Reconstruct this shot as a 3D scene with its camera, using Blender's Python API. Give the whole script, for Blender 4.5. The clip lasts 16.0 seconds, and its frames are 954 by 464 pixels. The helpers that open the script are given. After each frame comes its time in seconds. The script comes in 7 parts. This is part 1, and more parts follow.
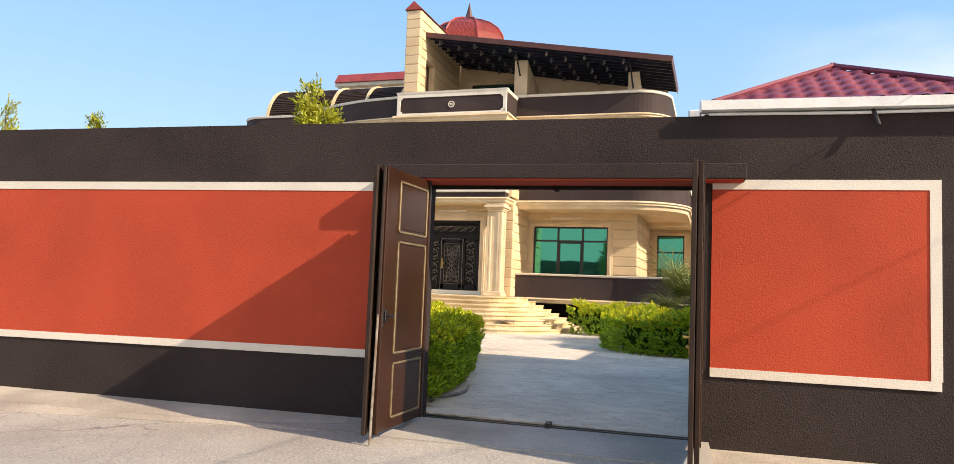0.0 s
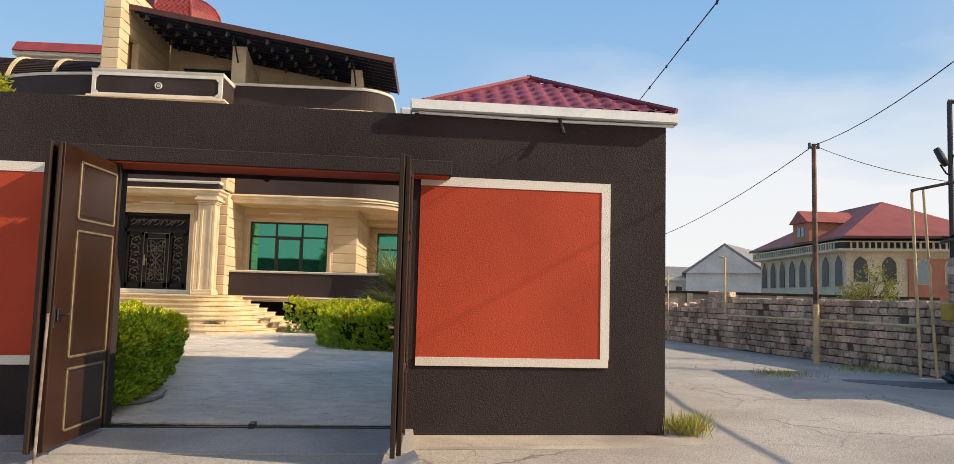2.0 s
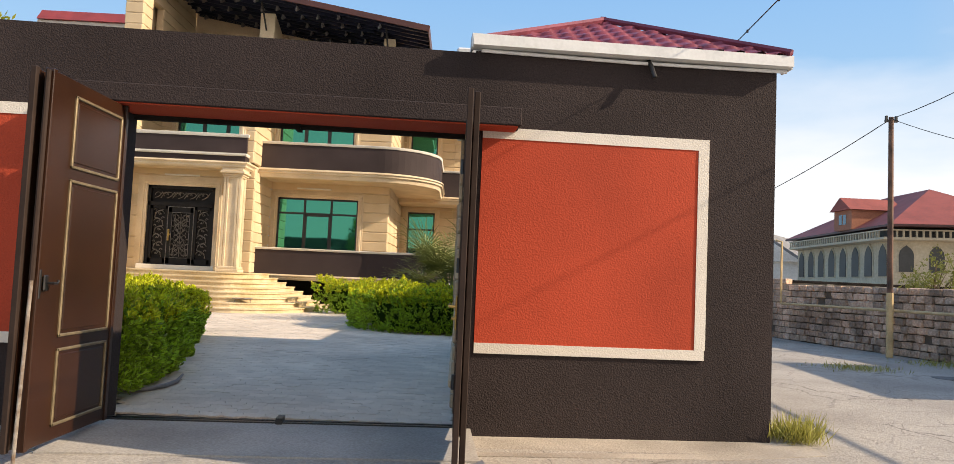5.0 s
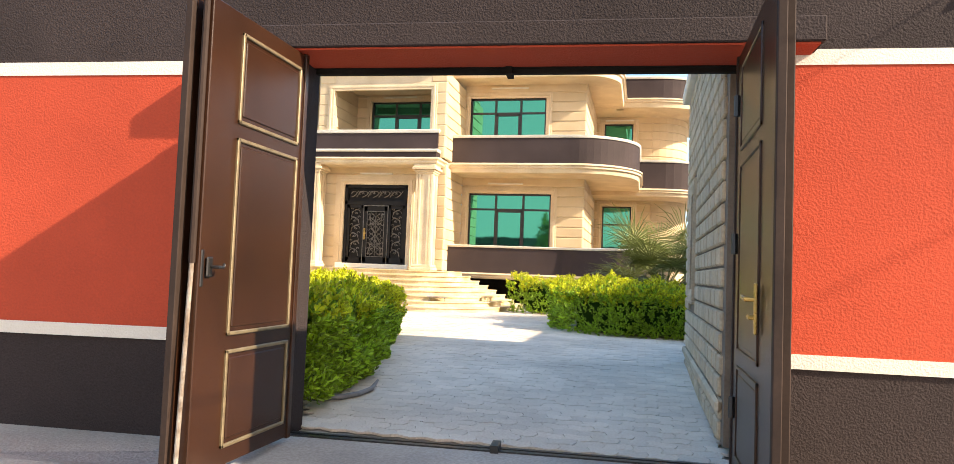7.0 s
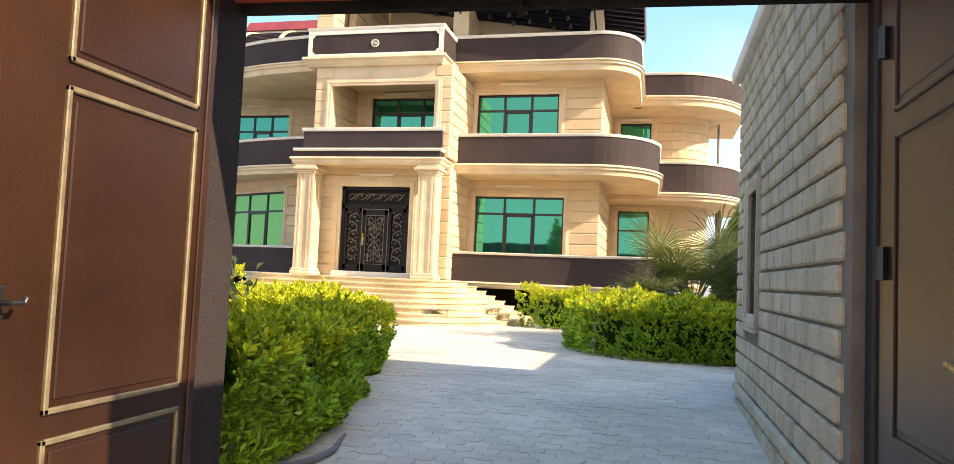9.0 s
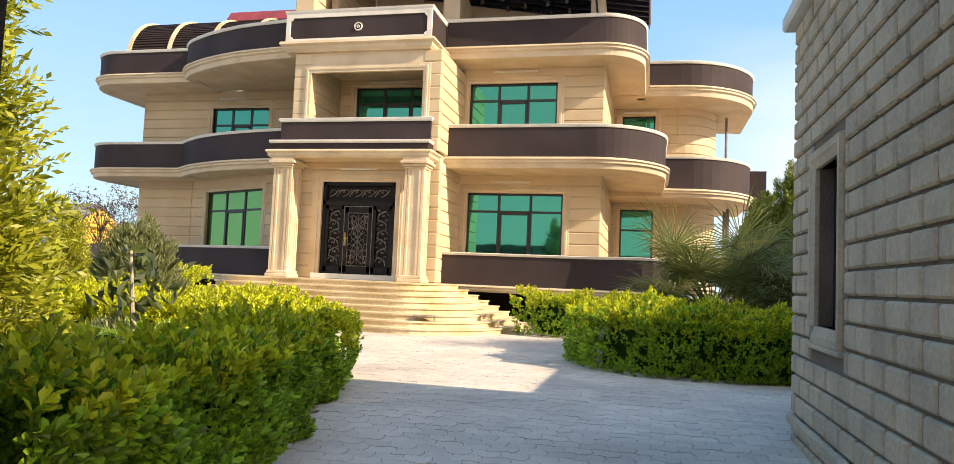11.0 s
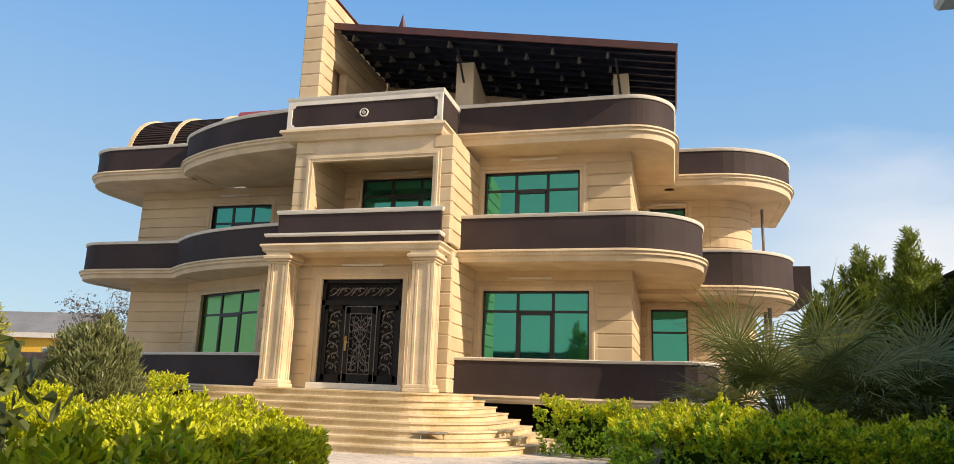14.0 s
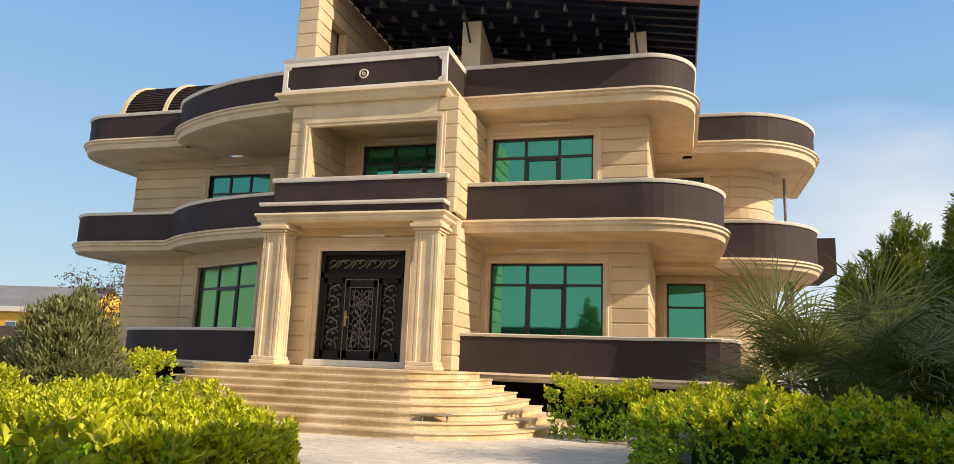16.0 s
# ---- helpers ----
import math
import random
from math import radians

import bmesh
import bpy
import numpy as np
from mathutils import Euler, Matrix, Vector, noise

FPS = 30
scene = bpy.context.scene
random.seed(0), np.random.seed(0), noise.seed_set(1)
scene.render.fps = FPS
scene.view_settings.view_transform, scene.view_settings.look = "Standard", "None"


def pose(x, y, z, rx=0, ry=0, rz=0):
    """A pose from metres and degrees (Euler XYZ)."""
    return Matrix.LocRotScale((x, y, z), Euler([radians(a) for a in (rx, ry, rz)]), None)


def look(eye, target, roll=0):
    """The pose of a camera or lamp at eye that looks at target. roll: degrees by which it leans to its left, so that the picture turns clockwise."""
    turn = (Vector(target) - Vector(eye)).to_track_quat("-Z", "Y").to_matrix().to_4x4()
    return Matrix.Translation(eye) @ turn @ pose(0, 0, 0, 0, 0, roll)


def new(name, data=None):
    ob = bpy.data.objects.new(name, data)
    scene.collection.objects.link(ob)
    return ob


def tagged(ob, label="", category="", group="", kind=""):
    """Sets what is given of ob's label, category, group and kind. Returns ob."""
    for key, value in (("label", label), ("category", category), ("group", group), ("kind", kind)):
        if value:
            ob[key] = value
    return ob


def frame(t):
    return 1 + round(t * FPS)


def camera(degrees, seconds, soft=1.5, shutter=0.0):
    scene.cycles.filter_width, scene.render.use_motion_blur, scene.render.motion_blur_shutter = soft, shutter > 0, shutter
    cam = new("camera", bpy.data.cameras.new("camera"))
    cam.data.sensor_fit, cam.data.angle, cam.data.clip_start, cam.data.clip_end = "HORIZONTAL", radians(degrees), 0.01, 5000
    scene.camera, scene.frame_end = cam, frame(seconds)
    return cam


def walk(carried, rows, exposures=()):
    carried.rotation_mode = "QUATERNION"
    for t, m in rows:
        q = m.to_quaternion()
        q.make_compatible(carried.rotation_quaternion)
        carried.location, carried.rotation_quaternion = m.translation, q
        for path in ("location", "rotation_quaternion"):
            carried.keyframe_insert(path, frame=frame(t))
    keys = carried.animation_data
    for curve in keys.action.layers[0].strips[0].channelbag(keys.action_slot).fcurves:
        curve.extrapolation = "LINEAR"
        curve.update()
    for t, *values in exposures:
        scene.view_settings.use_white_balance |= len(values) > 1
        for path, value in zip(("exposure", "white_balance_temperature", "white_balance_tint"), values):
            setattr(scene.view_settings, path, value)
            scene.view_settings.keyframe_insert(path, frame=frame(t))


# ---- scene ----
cam = camera(66.6, 16.0, soft=0.65)
PATH = [
    (0, (-0.856, -0.554, 1.53), (-1.48, 1.34, 1.68), 2.3),
    (0.5, (-0.868, -0.582, 1.519), (-1.432, 1.331, 1.672), 2.3),
    (1, (-0.83, -0.54, 1.494), (-1.243, 1.41, 1.652), 2.3),
    (1.5, (-0.731, -0.424, 1.507), (-0.901, 1.562, 1.67), 1.8),
    (2, (-0.715, -0.463, 1.472), (-0.599, 1.527, 1.643), 1.5),
    (2.5, (-0.652, -0.371, 1.441), (-0.31, 1.592, 1.615), 1.5),
    (3, (-0.574, -0.26, 1.426), (-0.148, 1.687, 1.593), 1.6),
    (3.5, (-0.65, -0.073, 1.41), (-0.204, 1.87, 1.568), 2.0),
    (4, (-0.768, 0.168, 1.433), (-0.33, 2.114, 1.581), 1.9),
    (4.5, (-0.851, 0.582, 1.402), (-0.586, 2.56, 1.534), 2.1),
    (5, (-1.092, 0.983, 1.357), (-1.041, 2.979, 1.484), 2.5),
    (7.5, (-1.787, 3.182, 1.201), (-2.262, 5.122, 1.313), 2.3),
    (8, (-1.89, 3.642, 1.248), (-2.367, 5.581, 1.367), 2.4),
    (8.5, (-1.924, 4.056, 1.298), (-2.401, 5.994, 1.42), 2.3),
    (9, (-2.014, 4.529, 1.337), (-2.487, 6.468, 1.461), 2.5),
    (11.5, (-2.376, 6.774, 1.323), (-2.84, 8.716, 1.457), 2.4),
    (12, (-2.453, 7.243, 1.31), (-2.924, 9.18, 1.449), 2.4),
    (12.5, (-2.491, 7.736, 1.292), (-2.983, 9.657, 1.572), 2.4),
    (13, (-2.583, 8.075, 1.232), (-3.09, 9.972, 1.627), 2.5),
    (13.5, (-2.711, 8.325, 1.25), (-3.221, 10.214, 1.674), 2.2),
    (14, (-2.796, 8.53, 1.283), (-3.307, 10.417, 1.711), 2.1),
    (14.5, (-2.806, 8.861, 1.316), (-3.319, 10.748, 1.739), 2.0),
    (15, (-2.852, 9.099, 1.345), (-3.37, 10.984, 1.771), 2.2),
    (15.5, (-2.994, 9.385, 1.378), (-3.518, 11.275, 1.771), 2.2),
    (16, (-3.047, 9.64, 1.357), (-3.582, 11.533, 1.718), 2.2),
]
walk(cam, [(t, look(eye, target, roll)) for t, eye, target, roll in PATH],
     [(0.0, 0.42, 7500, 14), (1.5, 0.24, 7500, 14), (2.5, -0.2, 7500, 14), (3.5, -0.32, 7500, 14), (4.3, -0.2, 7500, 14), (5.0, 0.2, 7500, 14), (7.5, 1.08, 7500, 14), (8.5, 1.0, 7500, 14), (9.0, 0.92, 7500, 14), (11.5, 0.42, 7500, 14), (12.0, 0.34, 7500, 14), (13.0, 0.09, 7500, 14), (14.0, 0.03, 7500, 14), (16.0, 0.0, 7500, 14)])

# ---- light ----
SUN_WAY = Vector((-4.6, 1.08, -2.95)).normalized()
world = bpy.data.worlds.new("sky")
scene.world = world
world.use_nodes = True
wn, wl = world.node_tree.nodes, world.node_tree.links
wn.clear()
sky = wn.new("ShaderNodeTexSky")
sky.sky_type, sky.sun_disc = "NISHITA", False
sky.sun_elevation = math.asin(-SUN_WAY.z)
sky.sun_rotation = math.atan2(-SUN_WAY.x, -SUN_WAY.y)
sky.air_density, sky.dust_density, sky.ozone_density = 1.0, 0.6, 1.6
cloud_at = wn.new("ShaderNodeTexCoord")
cloud_map = wn.new("ShaderNodeMapping")
cloud_map.inputs["Scale"].default_value = (2.2, 2.2, 7.0)
cloud = wn.new("ShaderNodeTexNoise")
cloud.inputs["Scale"].default_value, cloud.inputs["Detail"].default_value = 1.4, 8.0
cloud_split = wn.new("ShaderNodeSeparateXYZ")
cloud_east = wn.new("ShaderNodeMapRange")
cloud_east.inputs[1].default_value, cloud_east.inputs[2].default_value = 0.0, 0.28
cloud_mul = wn.new("ShaderNodeMath")
cloud_mul.operation = "MULTIPLY"
cloud_mix = wn.new("ShaderNodeMixRGB")
cloud_mix.inputs[2].default_value = (7.6, 7.7, 8.0, 1)
bg = wn.new("ShaderNodeBackground")
bg.inputs["Strength"].default_value = 0.14
wout = wn.new("ShaderNodeOutputWorld")
wl.new(cloud_at.outputs["Generated"], cloud_map.inputs["Vector"])
wl.new(cloud_map.outputs[0], cloud.inputs["Vector"])
wl.new(cloud_at.outputs["Generated"], cloud_split.inputs[0])
wl.new(cloud_split.outputs[0], cloud_east.inputs[0])
cloud_lift = wn.new("ShaderNodeMath")
cloud_lift.operation, cloud_lift.inputs[1].default_value = "MULTIPLY_ADD", 0.34
cloud_low = wn.new("ShaderNodeMapRange")
cloud_low.inputs[1].default_value, cloud_low.inputs[2].default_value, cloud_low.inputs[4].default_value = 0.50, 0.32, 0.6
wl.new(cloud.outputs[0], cloud_lift.inputs[0])
wl.new(cloud_split.outputs[2], cloud_lift.inputs[2])
wl.new(cloud_lift.outputs[0], cloud_low.inputs[0])
wl.new(cloud_low.outputs[0], cloud_mul.inputs[0])
wl.new(cloud_east.outputs[0], cloud_mul.inputs[1])
wl.new(cloud_mul.outputs[0], cloud_mix.inputs[0])
haze = wn.new("ShaderNodeValToRGB")
haze.color_ramp.elements[0].position, haze.color_ramp.elements[1].position = 0.0, 0.55
haze.color_ramp.elements[0].color, haze.color_ramp.elements[1].color = (0.50, 0.78, 1.0, 1), (0.115, 0.43, 1.0, 1)
haze_bright = wn.new("ShaderNodeMixRGB")
haze_bright.blend_type, haze_bright.inputs[0].default_value, haze_bright.inputs[2].default_value = "MULTIPLY", 1.0, (6.7, 6.7, 6.7, 1)
haze_mix = wn.new("ShaderNodeMixRGB")
haze_mix.inputs[0].default_value = 0.85
wl.new(cloud_split.outputs[2], haze.inputs[0])
wl.new(haze.outputs[0], haze_bright.inputs[1])
# the hazy, paler half of the sky on the sun's side
haze_side = wn.new("ShaderNodeVectorMath")
haze_side.operation, haze_side.inputs[1].default_value = "DOT_PRODUCT", (0.75, -0.66, 0.0)
haze_sun = wn.new("ShaderNodeMapRange")
haze_sun.inputs[1].default_value, haze_sun.inputs[2].default_value, haze_sun.inputs[4].default_value = -0.15, 0.6, 0.9
haze_pale = wn.new("ShaderNodeMixRGB")
haze_pale.inputs[2].default_value = (6.2, 5.75, 5.35, 1)
wl.new(cloud_at.outputs["Generated"], haze_side.inputs[0])
wl.new(haze_side.outputs["Value"], haze_sun.inputs[0])
wl.new(haze_sun.outputs[0], haze_pale.inputs[0])
wl.new(haze_bright.outputs[0], haze_pale.inputs[1])
wl.new(haze_pale.outputs[0], haze_mix.inputs[2])
wl.new(sky.outputs[0], haze_mix.inputs[1])
wl.new(haze_mix.outputs[0], cloud_mix.inputs[1])
wl.new(cloud_mix.outputs[0], bg.inputs[0])
wl.new(bg.outputs[0], wout.inputs[0])
sun_data = bpy.data.lights.new("sun", "SUN")
sun_data.energy, sun_data.angle, sun_data.color = 5.2, radians(0.6), (1.0, 0.90, 0.76)
sun = new("sun", sun_data)
sun.matrix_world = SUN_WAY.to_track_quat("-Z", "Y").to_matrix().to_4x4()


# ---- materials ----
def material(name, colour, rough=0.7, metal=0.0, vary=0.15, scale=3.0, grain=40.0, bump=0.15, spec=0.5, stain=None, vary_object=0.0, vary_island=0.0, fine=0.35, dist=0.01):
    """A surface with large stains, fine grain and relief, in metres."""
    m = bpy.data.materials.new(name)
    m.use_nodes = True
    n, l = m.node_tree.nodes, m.node_tree.links
    b = n["Principled BSDF"]
    b.inputs["Metallic"].default_value = metal
    b.inputs["Specular IOR Level"].default_value = spec
    at = n.new("ShaderNodeTexCoord")
    big, small = n.new("ShaderNodeTexNoise"), n.new("ShaderNodeTexNoise")
    big.inputs["Scale"].default_value, big.inputs["Detail"].default_value = scale, 6.0
    small.inputs["Scale"].default_value, small.inputs["Detail"].default_value = grain, 5.0
    geo = n.new("ShaderNodeNewGeometry")
    l.new(geo.outputs["Position"], big.inputs["Vector"])
    l.new(geo.outputs["Position"], small.inputs["Vector"])
    dark = tuple(c * (1 - vary * 1.6) for c in colour) if stain is None else stain
    light = tuple(min(1.0, c * (1 + vary)) for c in colour)
    ramp = n.new("ShaderNodeValToRGB")
    ramp.color_ramp.elements[0].position, ramp.color_ramp.elements[1].position = 0.3, 0.62
    ramp.color_ramp.elements[0].color, ramp.color_ramp.elements[1].color = (*dark, 1), (*light, 1)
    l.new(big.outputs[0], ramp.inputs[0])
    over = n.new("ShaderNodeMixRGB")
    over.blend_type = "OVERLAY"
    over.inputs[0].default_value = fine
    l.new(ramp.outputs[0], over.inputs[1])
    l.new(small.outputs[0], over.inputs[2])
    last = over.outputs[0]
    if vary_object or vary_island:
        hsv = n.new("ShaderNodeHueSaturation")
        rnd = n.new("ShaderNodeMapRange")
        k = vary_object or vary_island
        rnd.inputs[3].default_value, rnd.inputs[4].default_value = 1 - k, 1 + k
        if vary_object:
            l.new(n.new("ShaderNodeObjectInfo").outputs["Random"], rnd.inputs[0])
        else:
            l.new(geo.outputs["Random Per Island"], rnd.inputs[0])
        l.new(rnd.outputs[0], hsv.inputs["Value"])
        l.new(last, hsv.inputs["Color"])
        last = hsv.outputs[0]
    l.new(last, b.inputs["Base Color"])
    rr = n.new("ShaderNodeMapRange")
    rr.inputs[3].default_value, rr.inputs[4].default_value = max(0.02, rough - 0.12), min(1.0, rough + 0.12)
    l.new(small.outputs[0], rr.inputs[0])
    l.new(rr.outputs[0], b.inputs["Roughness"])
    if bump:
        bp = n.new("ShaderNodeBump")
        bp.inputs["Strength"].default_value, bp.inputs["Distance"].default_value = bump, dist
        l.new(small.outputs[0], bp.inputs["Height"])
        l.new(bp.outputs[0], b.inputs["Normal"])
    return m


LIME = material("limestone", (0.635, 0.497, 0.32), 0.75, vary=0.08, scale=0.9, grain=70, bump=0.1, stain=(0.58, 0.435, 0.26), vary_object=0.08, fine=0.22)
LIME_SMOOTH = material("limestone_trim", (0.665, 0.537, 0.368), 0.7, vary=0.08, scale=1.3, grain=30, bump=0.08, stain=(0.58, 0.45, 0.29))
STEP_STONE = material("step_stone", (0.66, 0.54, 0.36), 0.6, vary=0.12, scale=1.1, grain=18, bump=0.06, stain=(0.5, 0.36, 0.17))
WHITE_TRIM = material("white_trim", (0.72, 0.68, 0.60), 0.7, vary=0.06, scale=2, grain=50, bump=0.1)
STUCCO = material("brown_stucco", (0.036, 0.0268, 0.0258), 0.85, vary=0.14, scale=0.8, grain=64, bump=0.55, spec=0.2, fine=0.6, dist=0.02)
STUCCO_RED = material("red_stucco", (0.45, 0.066, 0.032), 0.8, vary=0.08, scale=0.8, grain=58, bump=0.42, spec=0.2, fine=0.2, dist=0.016)
STUCCO_WHITE = material("white_stucco", (0.70, 0.65, 0.57), 0.8, vary=0.05, scale=1.0, grain=64, bump=0.4, fine=0.2, dist=0.015)
PARAPET = material("brown_paint", (0.048, 0.034, 0.0335), 0.7, vary=0.16, scale=0.7, grain=45, bump=0.3, spec=0.22, dist=0.02)
GATE_PAINT = material("brown_metal_paint", (0.033, 0.0125, 0.0058), 0.32, vary=0.2, scale=1.2, grain=160, bump=0.14, spec=0.4, fine=0.5)
LOUVRE = material("dark_brown_slat", (0.035, 0.022, 0.017), 0.7, vary=0.15, scale=3, grain=40, bump=0.1, spec=0.2)
GOLD_PAINT = material("worn_gold_paint", (0.27, 0.21, 0.125), 0.42, metal=0.5, vary=0.16, scale=9, grain=140, bump=0.2)
BLACK_METAL = material("black_iron", (0.012, 0.011, 0.011), 0.42, vary=0.2, scale=4, grain=60, bump=0.1, spec=0.6)
IRON_ORNAMENT = material("bronzed_iron", (0.17, 0.155, 0.14), 0.36, metal=0.6, vary=0.3, scale=8, grain=60, bump=0.1)
STEEL = material("old_steel", (0.32, 0.29, 0.25), 0.5, metal=0.6, vary=0.35, scale=9, grain=60, bump=0.25, stain=(0.2, 0.12, 0.07))
BRASS = material("brass", (0.55, 0.36, 0.12), 0.3, metal=0.9, vary=0.15, scale=9, grain=60, bump=0.05)
PVC_WHITE = material("white_sheet_metal", (0.72, 0.73, 0.72), 0.4, vary=0.06, scale=3, grain=30, bump=0.04)
ROOF_WINE = material("wine_metal_tile", (0.19, 0.043, 0.066), 0.5, vary=0.15, scale=2, grain=40, bump=0.05, spec=0.35)
ROOF_RED = material("red_metal_tile", (0.30, 0.045, 0.032), 0.45, vary=0.15, scale=1.5, grain=40, bump=0.08, vary_island=0.12)
SHED_DARK = material("dark_sheet", (0.016, 0.02, 0.045), 0.45, vary=0.2, scale=2, grain=30, bump=0.05)
DOOR_IRON = material("matt_black_iron", (0.014, 0.0125, 0.0125), 0.6, vary=0.15, scale=4, grain=60, bump=0.08, spec=0.25)
BRACKET = material("grey_steel_bracket", (0.17, 0.16, 0.16), 0.5, vary=0.2, scale=3, grain=30, bump=0.05)
SHED_EDGE = material("brown_fascia", (0.075, 0.025, 0.022), 0.5, vary=0.15, scale=2, grain=30, bump=0.05)
BRICK_GREY = material("cut_limestone", (0.50, 0.385, 0.26), 0.85, vary=0.12, scale=2.5, grain=35, bump=0.25, vary_object=0.06, dist=0.02)
# darker than the stone: the shadow lines of the joints are in its colour
MORTAR_SHADED = material("shaded_mortar", (0.17, 0.13, 0.095), 0.9, vary=0.15, scale=3, grain=50, bump=0.3)
PAVER = material("concrete_paver", (0.64, 0.545, 0.44), 0.85, vary=0.12, scale=0.6, grain=60, bump=0.35, vary_object=0.08)
PAVER_REST = material("concrete_paver_far", (0.64, 0.545, 0.44), 0.85, vary=0.12, scale=0.6, grain=60, bump=0.35, vary_island=0.08)
JOINT = material("sand_joint", (0.30, 0.28, 0.25), 0.95, vary=0.2, scale=3, grain=60, bump=0.3)
ROAD = material("worn_asphalt", (0.37, 0.335, 0.29), 0.92, vary=0.12, scale=0.5, grain=40, bump=0.45, stain=(0.28, 0.25, 0.215), fine=0.6, dist=0.03)


def add_cracks(m, scale, width, colour):
    """Thin wandering cracks over part of a surface."""
    n, l = m.node_tree.nodes, m.node_tree.links
    b = n["Principled BSDF"]
    base = b.inputs["Base Color"].links[0].from_socket
    geo = n.new("ShaderNodeNewGeometry")
    bend = n.new("ShaderNodeTexNoise")
    bend.inputs["Scale"].default_value, bend.inputs["Detail"].default_value = 1.6, 4.0
    add = n.new("ShaderNodeMixRGB")
    add.blend_type, add.inputs[0].default_value = "ADD", 0.7
    l.new(geo.outputs["Position"], bend.inputs["Vector"])
    l.new(geo.outputs["Position"], add.inputs[1])
    l.new(bend.outputs["Color"], add.inputs[2])
    vor = n.new("ShaderNodeTexVoronoi")
    vor.feature = "DISTANCE_TO_EDGE"
    vor.inputs["Scale"].default_value = scale
    l.new(add.outputs[0], vor.inputs["Vector"])
    line = n.new("ShaderNodeMapRange")
    line.inputs[1].default_value, line.inputs[2].default_value, line.inputs[3].default_value, line.inputs[4].default_value = 0.0, width, 0.85, 0.0
    l.new(vor.outputs["Distance"], line.inputs[0])
    patch = n.new("ShaderNodeTexNoise")
    patch.inputs["Scale"].default_value = 0.25
    l.new(geo.outputs["Position"], patch.inputs["Vector"])
    gate = n.new("ShaderNodeMapRange")
    gate.inputs[1].default_value, gate.inputs[2].default_value = 0.42, 0.58
    l.new(patch.outputs[0], gate.inputs[0])
    mul = n.new("ShaderNodeMath")
    mul.operation = "MULTIPLY"
    l.new(line.outputs[0], mul.inputs[0])
    l.new(gate.outputs[0], mul.inputs[1])
    mix = n.new("ShaderNodeMixRGB")
    mix.inputs[2].default_value = (*colour, 1)
    l.new(mul.outputs[0], mix.inputs[0])
    l.new(base, mix.inputs[1])
    l.new(mix.outputs[0], b.inputs["Base Color"])


add_cracks(ROAD, 0.45, 0.012, (0.09, 0.08, 0.07))
add_cracks(ROAD, 1.3, 0.014, (0.17, 0.15, 0.13))
EARTH = material("dry_earth", (0.42, 0.37, 0.305), 0.95, vary=0.2, scale=0.8, grain=40, bump=0.4, dist=0.03, fine=0.4)
SOIL = material("garden_soil", (0.10, 0.07, 0.045), 0.95, vary=0.3, scale=2, grain=25, bump=0.6, dist=0.04)
TUFF = material("tuff_block", (0.56, 0.385, 0.275), 0.95, vary=0.26, scale=1.3, grain=16, bump=0.9, vary_object=0.34, dist=0.04, fine=0.7)
TUFF_REST = material("tuff_block_far", (0.56, 0.385, 0.275), 0.95, vary=0.26, scale=1.3, grain=16, bump=0.9, vary_island=0.34, dist=0.04, fine=0.7)
RUST_GATE = material("rusty_brown_sheet", (0.10, 0.034, 0.028), 0.6, vary=0.25, scale=1.0, grain=30, bump=0.1)
# near-black: the shade under the gate canopy is put into the colour
CANOPY_OLD = material("near_black_sheet", (0.02, 0.017, 0.015), 0.95, vary=0.3, scale=2, grain=25, bump=0.2, spec=0.1)
PLASTER_OLD = material("old_white_plaster", (0.55, 0.53, 0.49), 0.9, vary=0.15, scale=0.7, grain=20, bump=0.3)
RUST_POLE = material("rusted_pole", (0.16, 0.085, 0.055), 0.75, vary=0.4, scale=3, grain=40, bump=0.3)
PIPE_CREAM = material("cream_pipe", (0.62, 0.45, 0.23), 0.6, vary=0.15, scale=3, grain=40, bump=0.1)
CABLE = material("black_cable", (0.012, 0.012, 0.012), 0.6, vary=0.1, scale=5, grain=40, bump=0)
FAR_WALL = material("far_cream_wall", (0.50, 0.43, 0.31), 0.9, vary=0.08, scale=0.4, grain=5, bump=0.05)
FAR_BRICK = material("far_brick", (0.36, 0.15, 0.09), 0.9, vary=0.1, scale=0.5, grain=8, bump=0.05)
FAR_ROOF = material("far_red_roof", (0.28, 0.062, 0.047), 0.7, vary=0.12, scale=0.6, grain=6, bump=0.05)
FAR_GREY = material("far_grey_roof", (0.20, 0.20, 0.20), 0.8, vary=0.1, scale=0.5, grain=6, bump=0.05)
FAR_WHITE = material("far_white_wall", (0.62, 0.60, 0.55), 0.9, vary=0.08, scale=0.4, grain=5, bump=0.05)
FAR_SHADE = material("far_arcade_glass", (0.045, 0.045, 0.042), 0.5, vary=0.2, scale=0.5, grain=6, bump=0.02)
FAR_YELLOW = material("far_yellow_wall", (0.70, 0.42, 0.06), 0.9, vary=0.08, scale=0.4, grain=5, bump=0.05)
BAG = material("black_plastic_bag", (0.035, 0.034, 0.036), 0.3, vary=0.2, scale=5, grain=15, bump=0.4, dist=0.03)
WOOD = material("bark", (0.16, 0.11, 0.07), 0.9, vary=0.3, scale=5, grain=30, bump=0.6, dist=0.02)


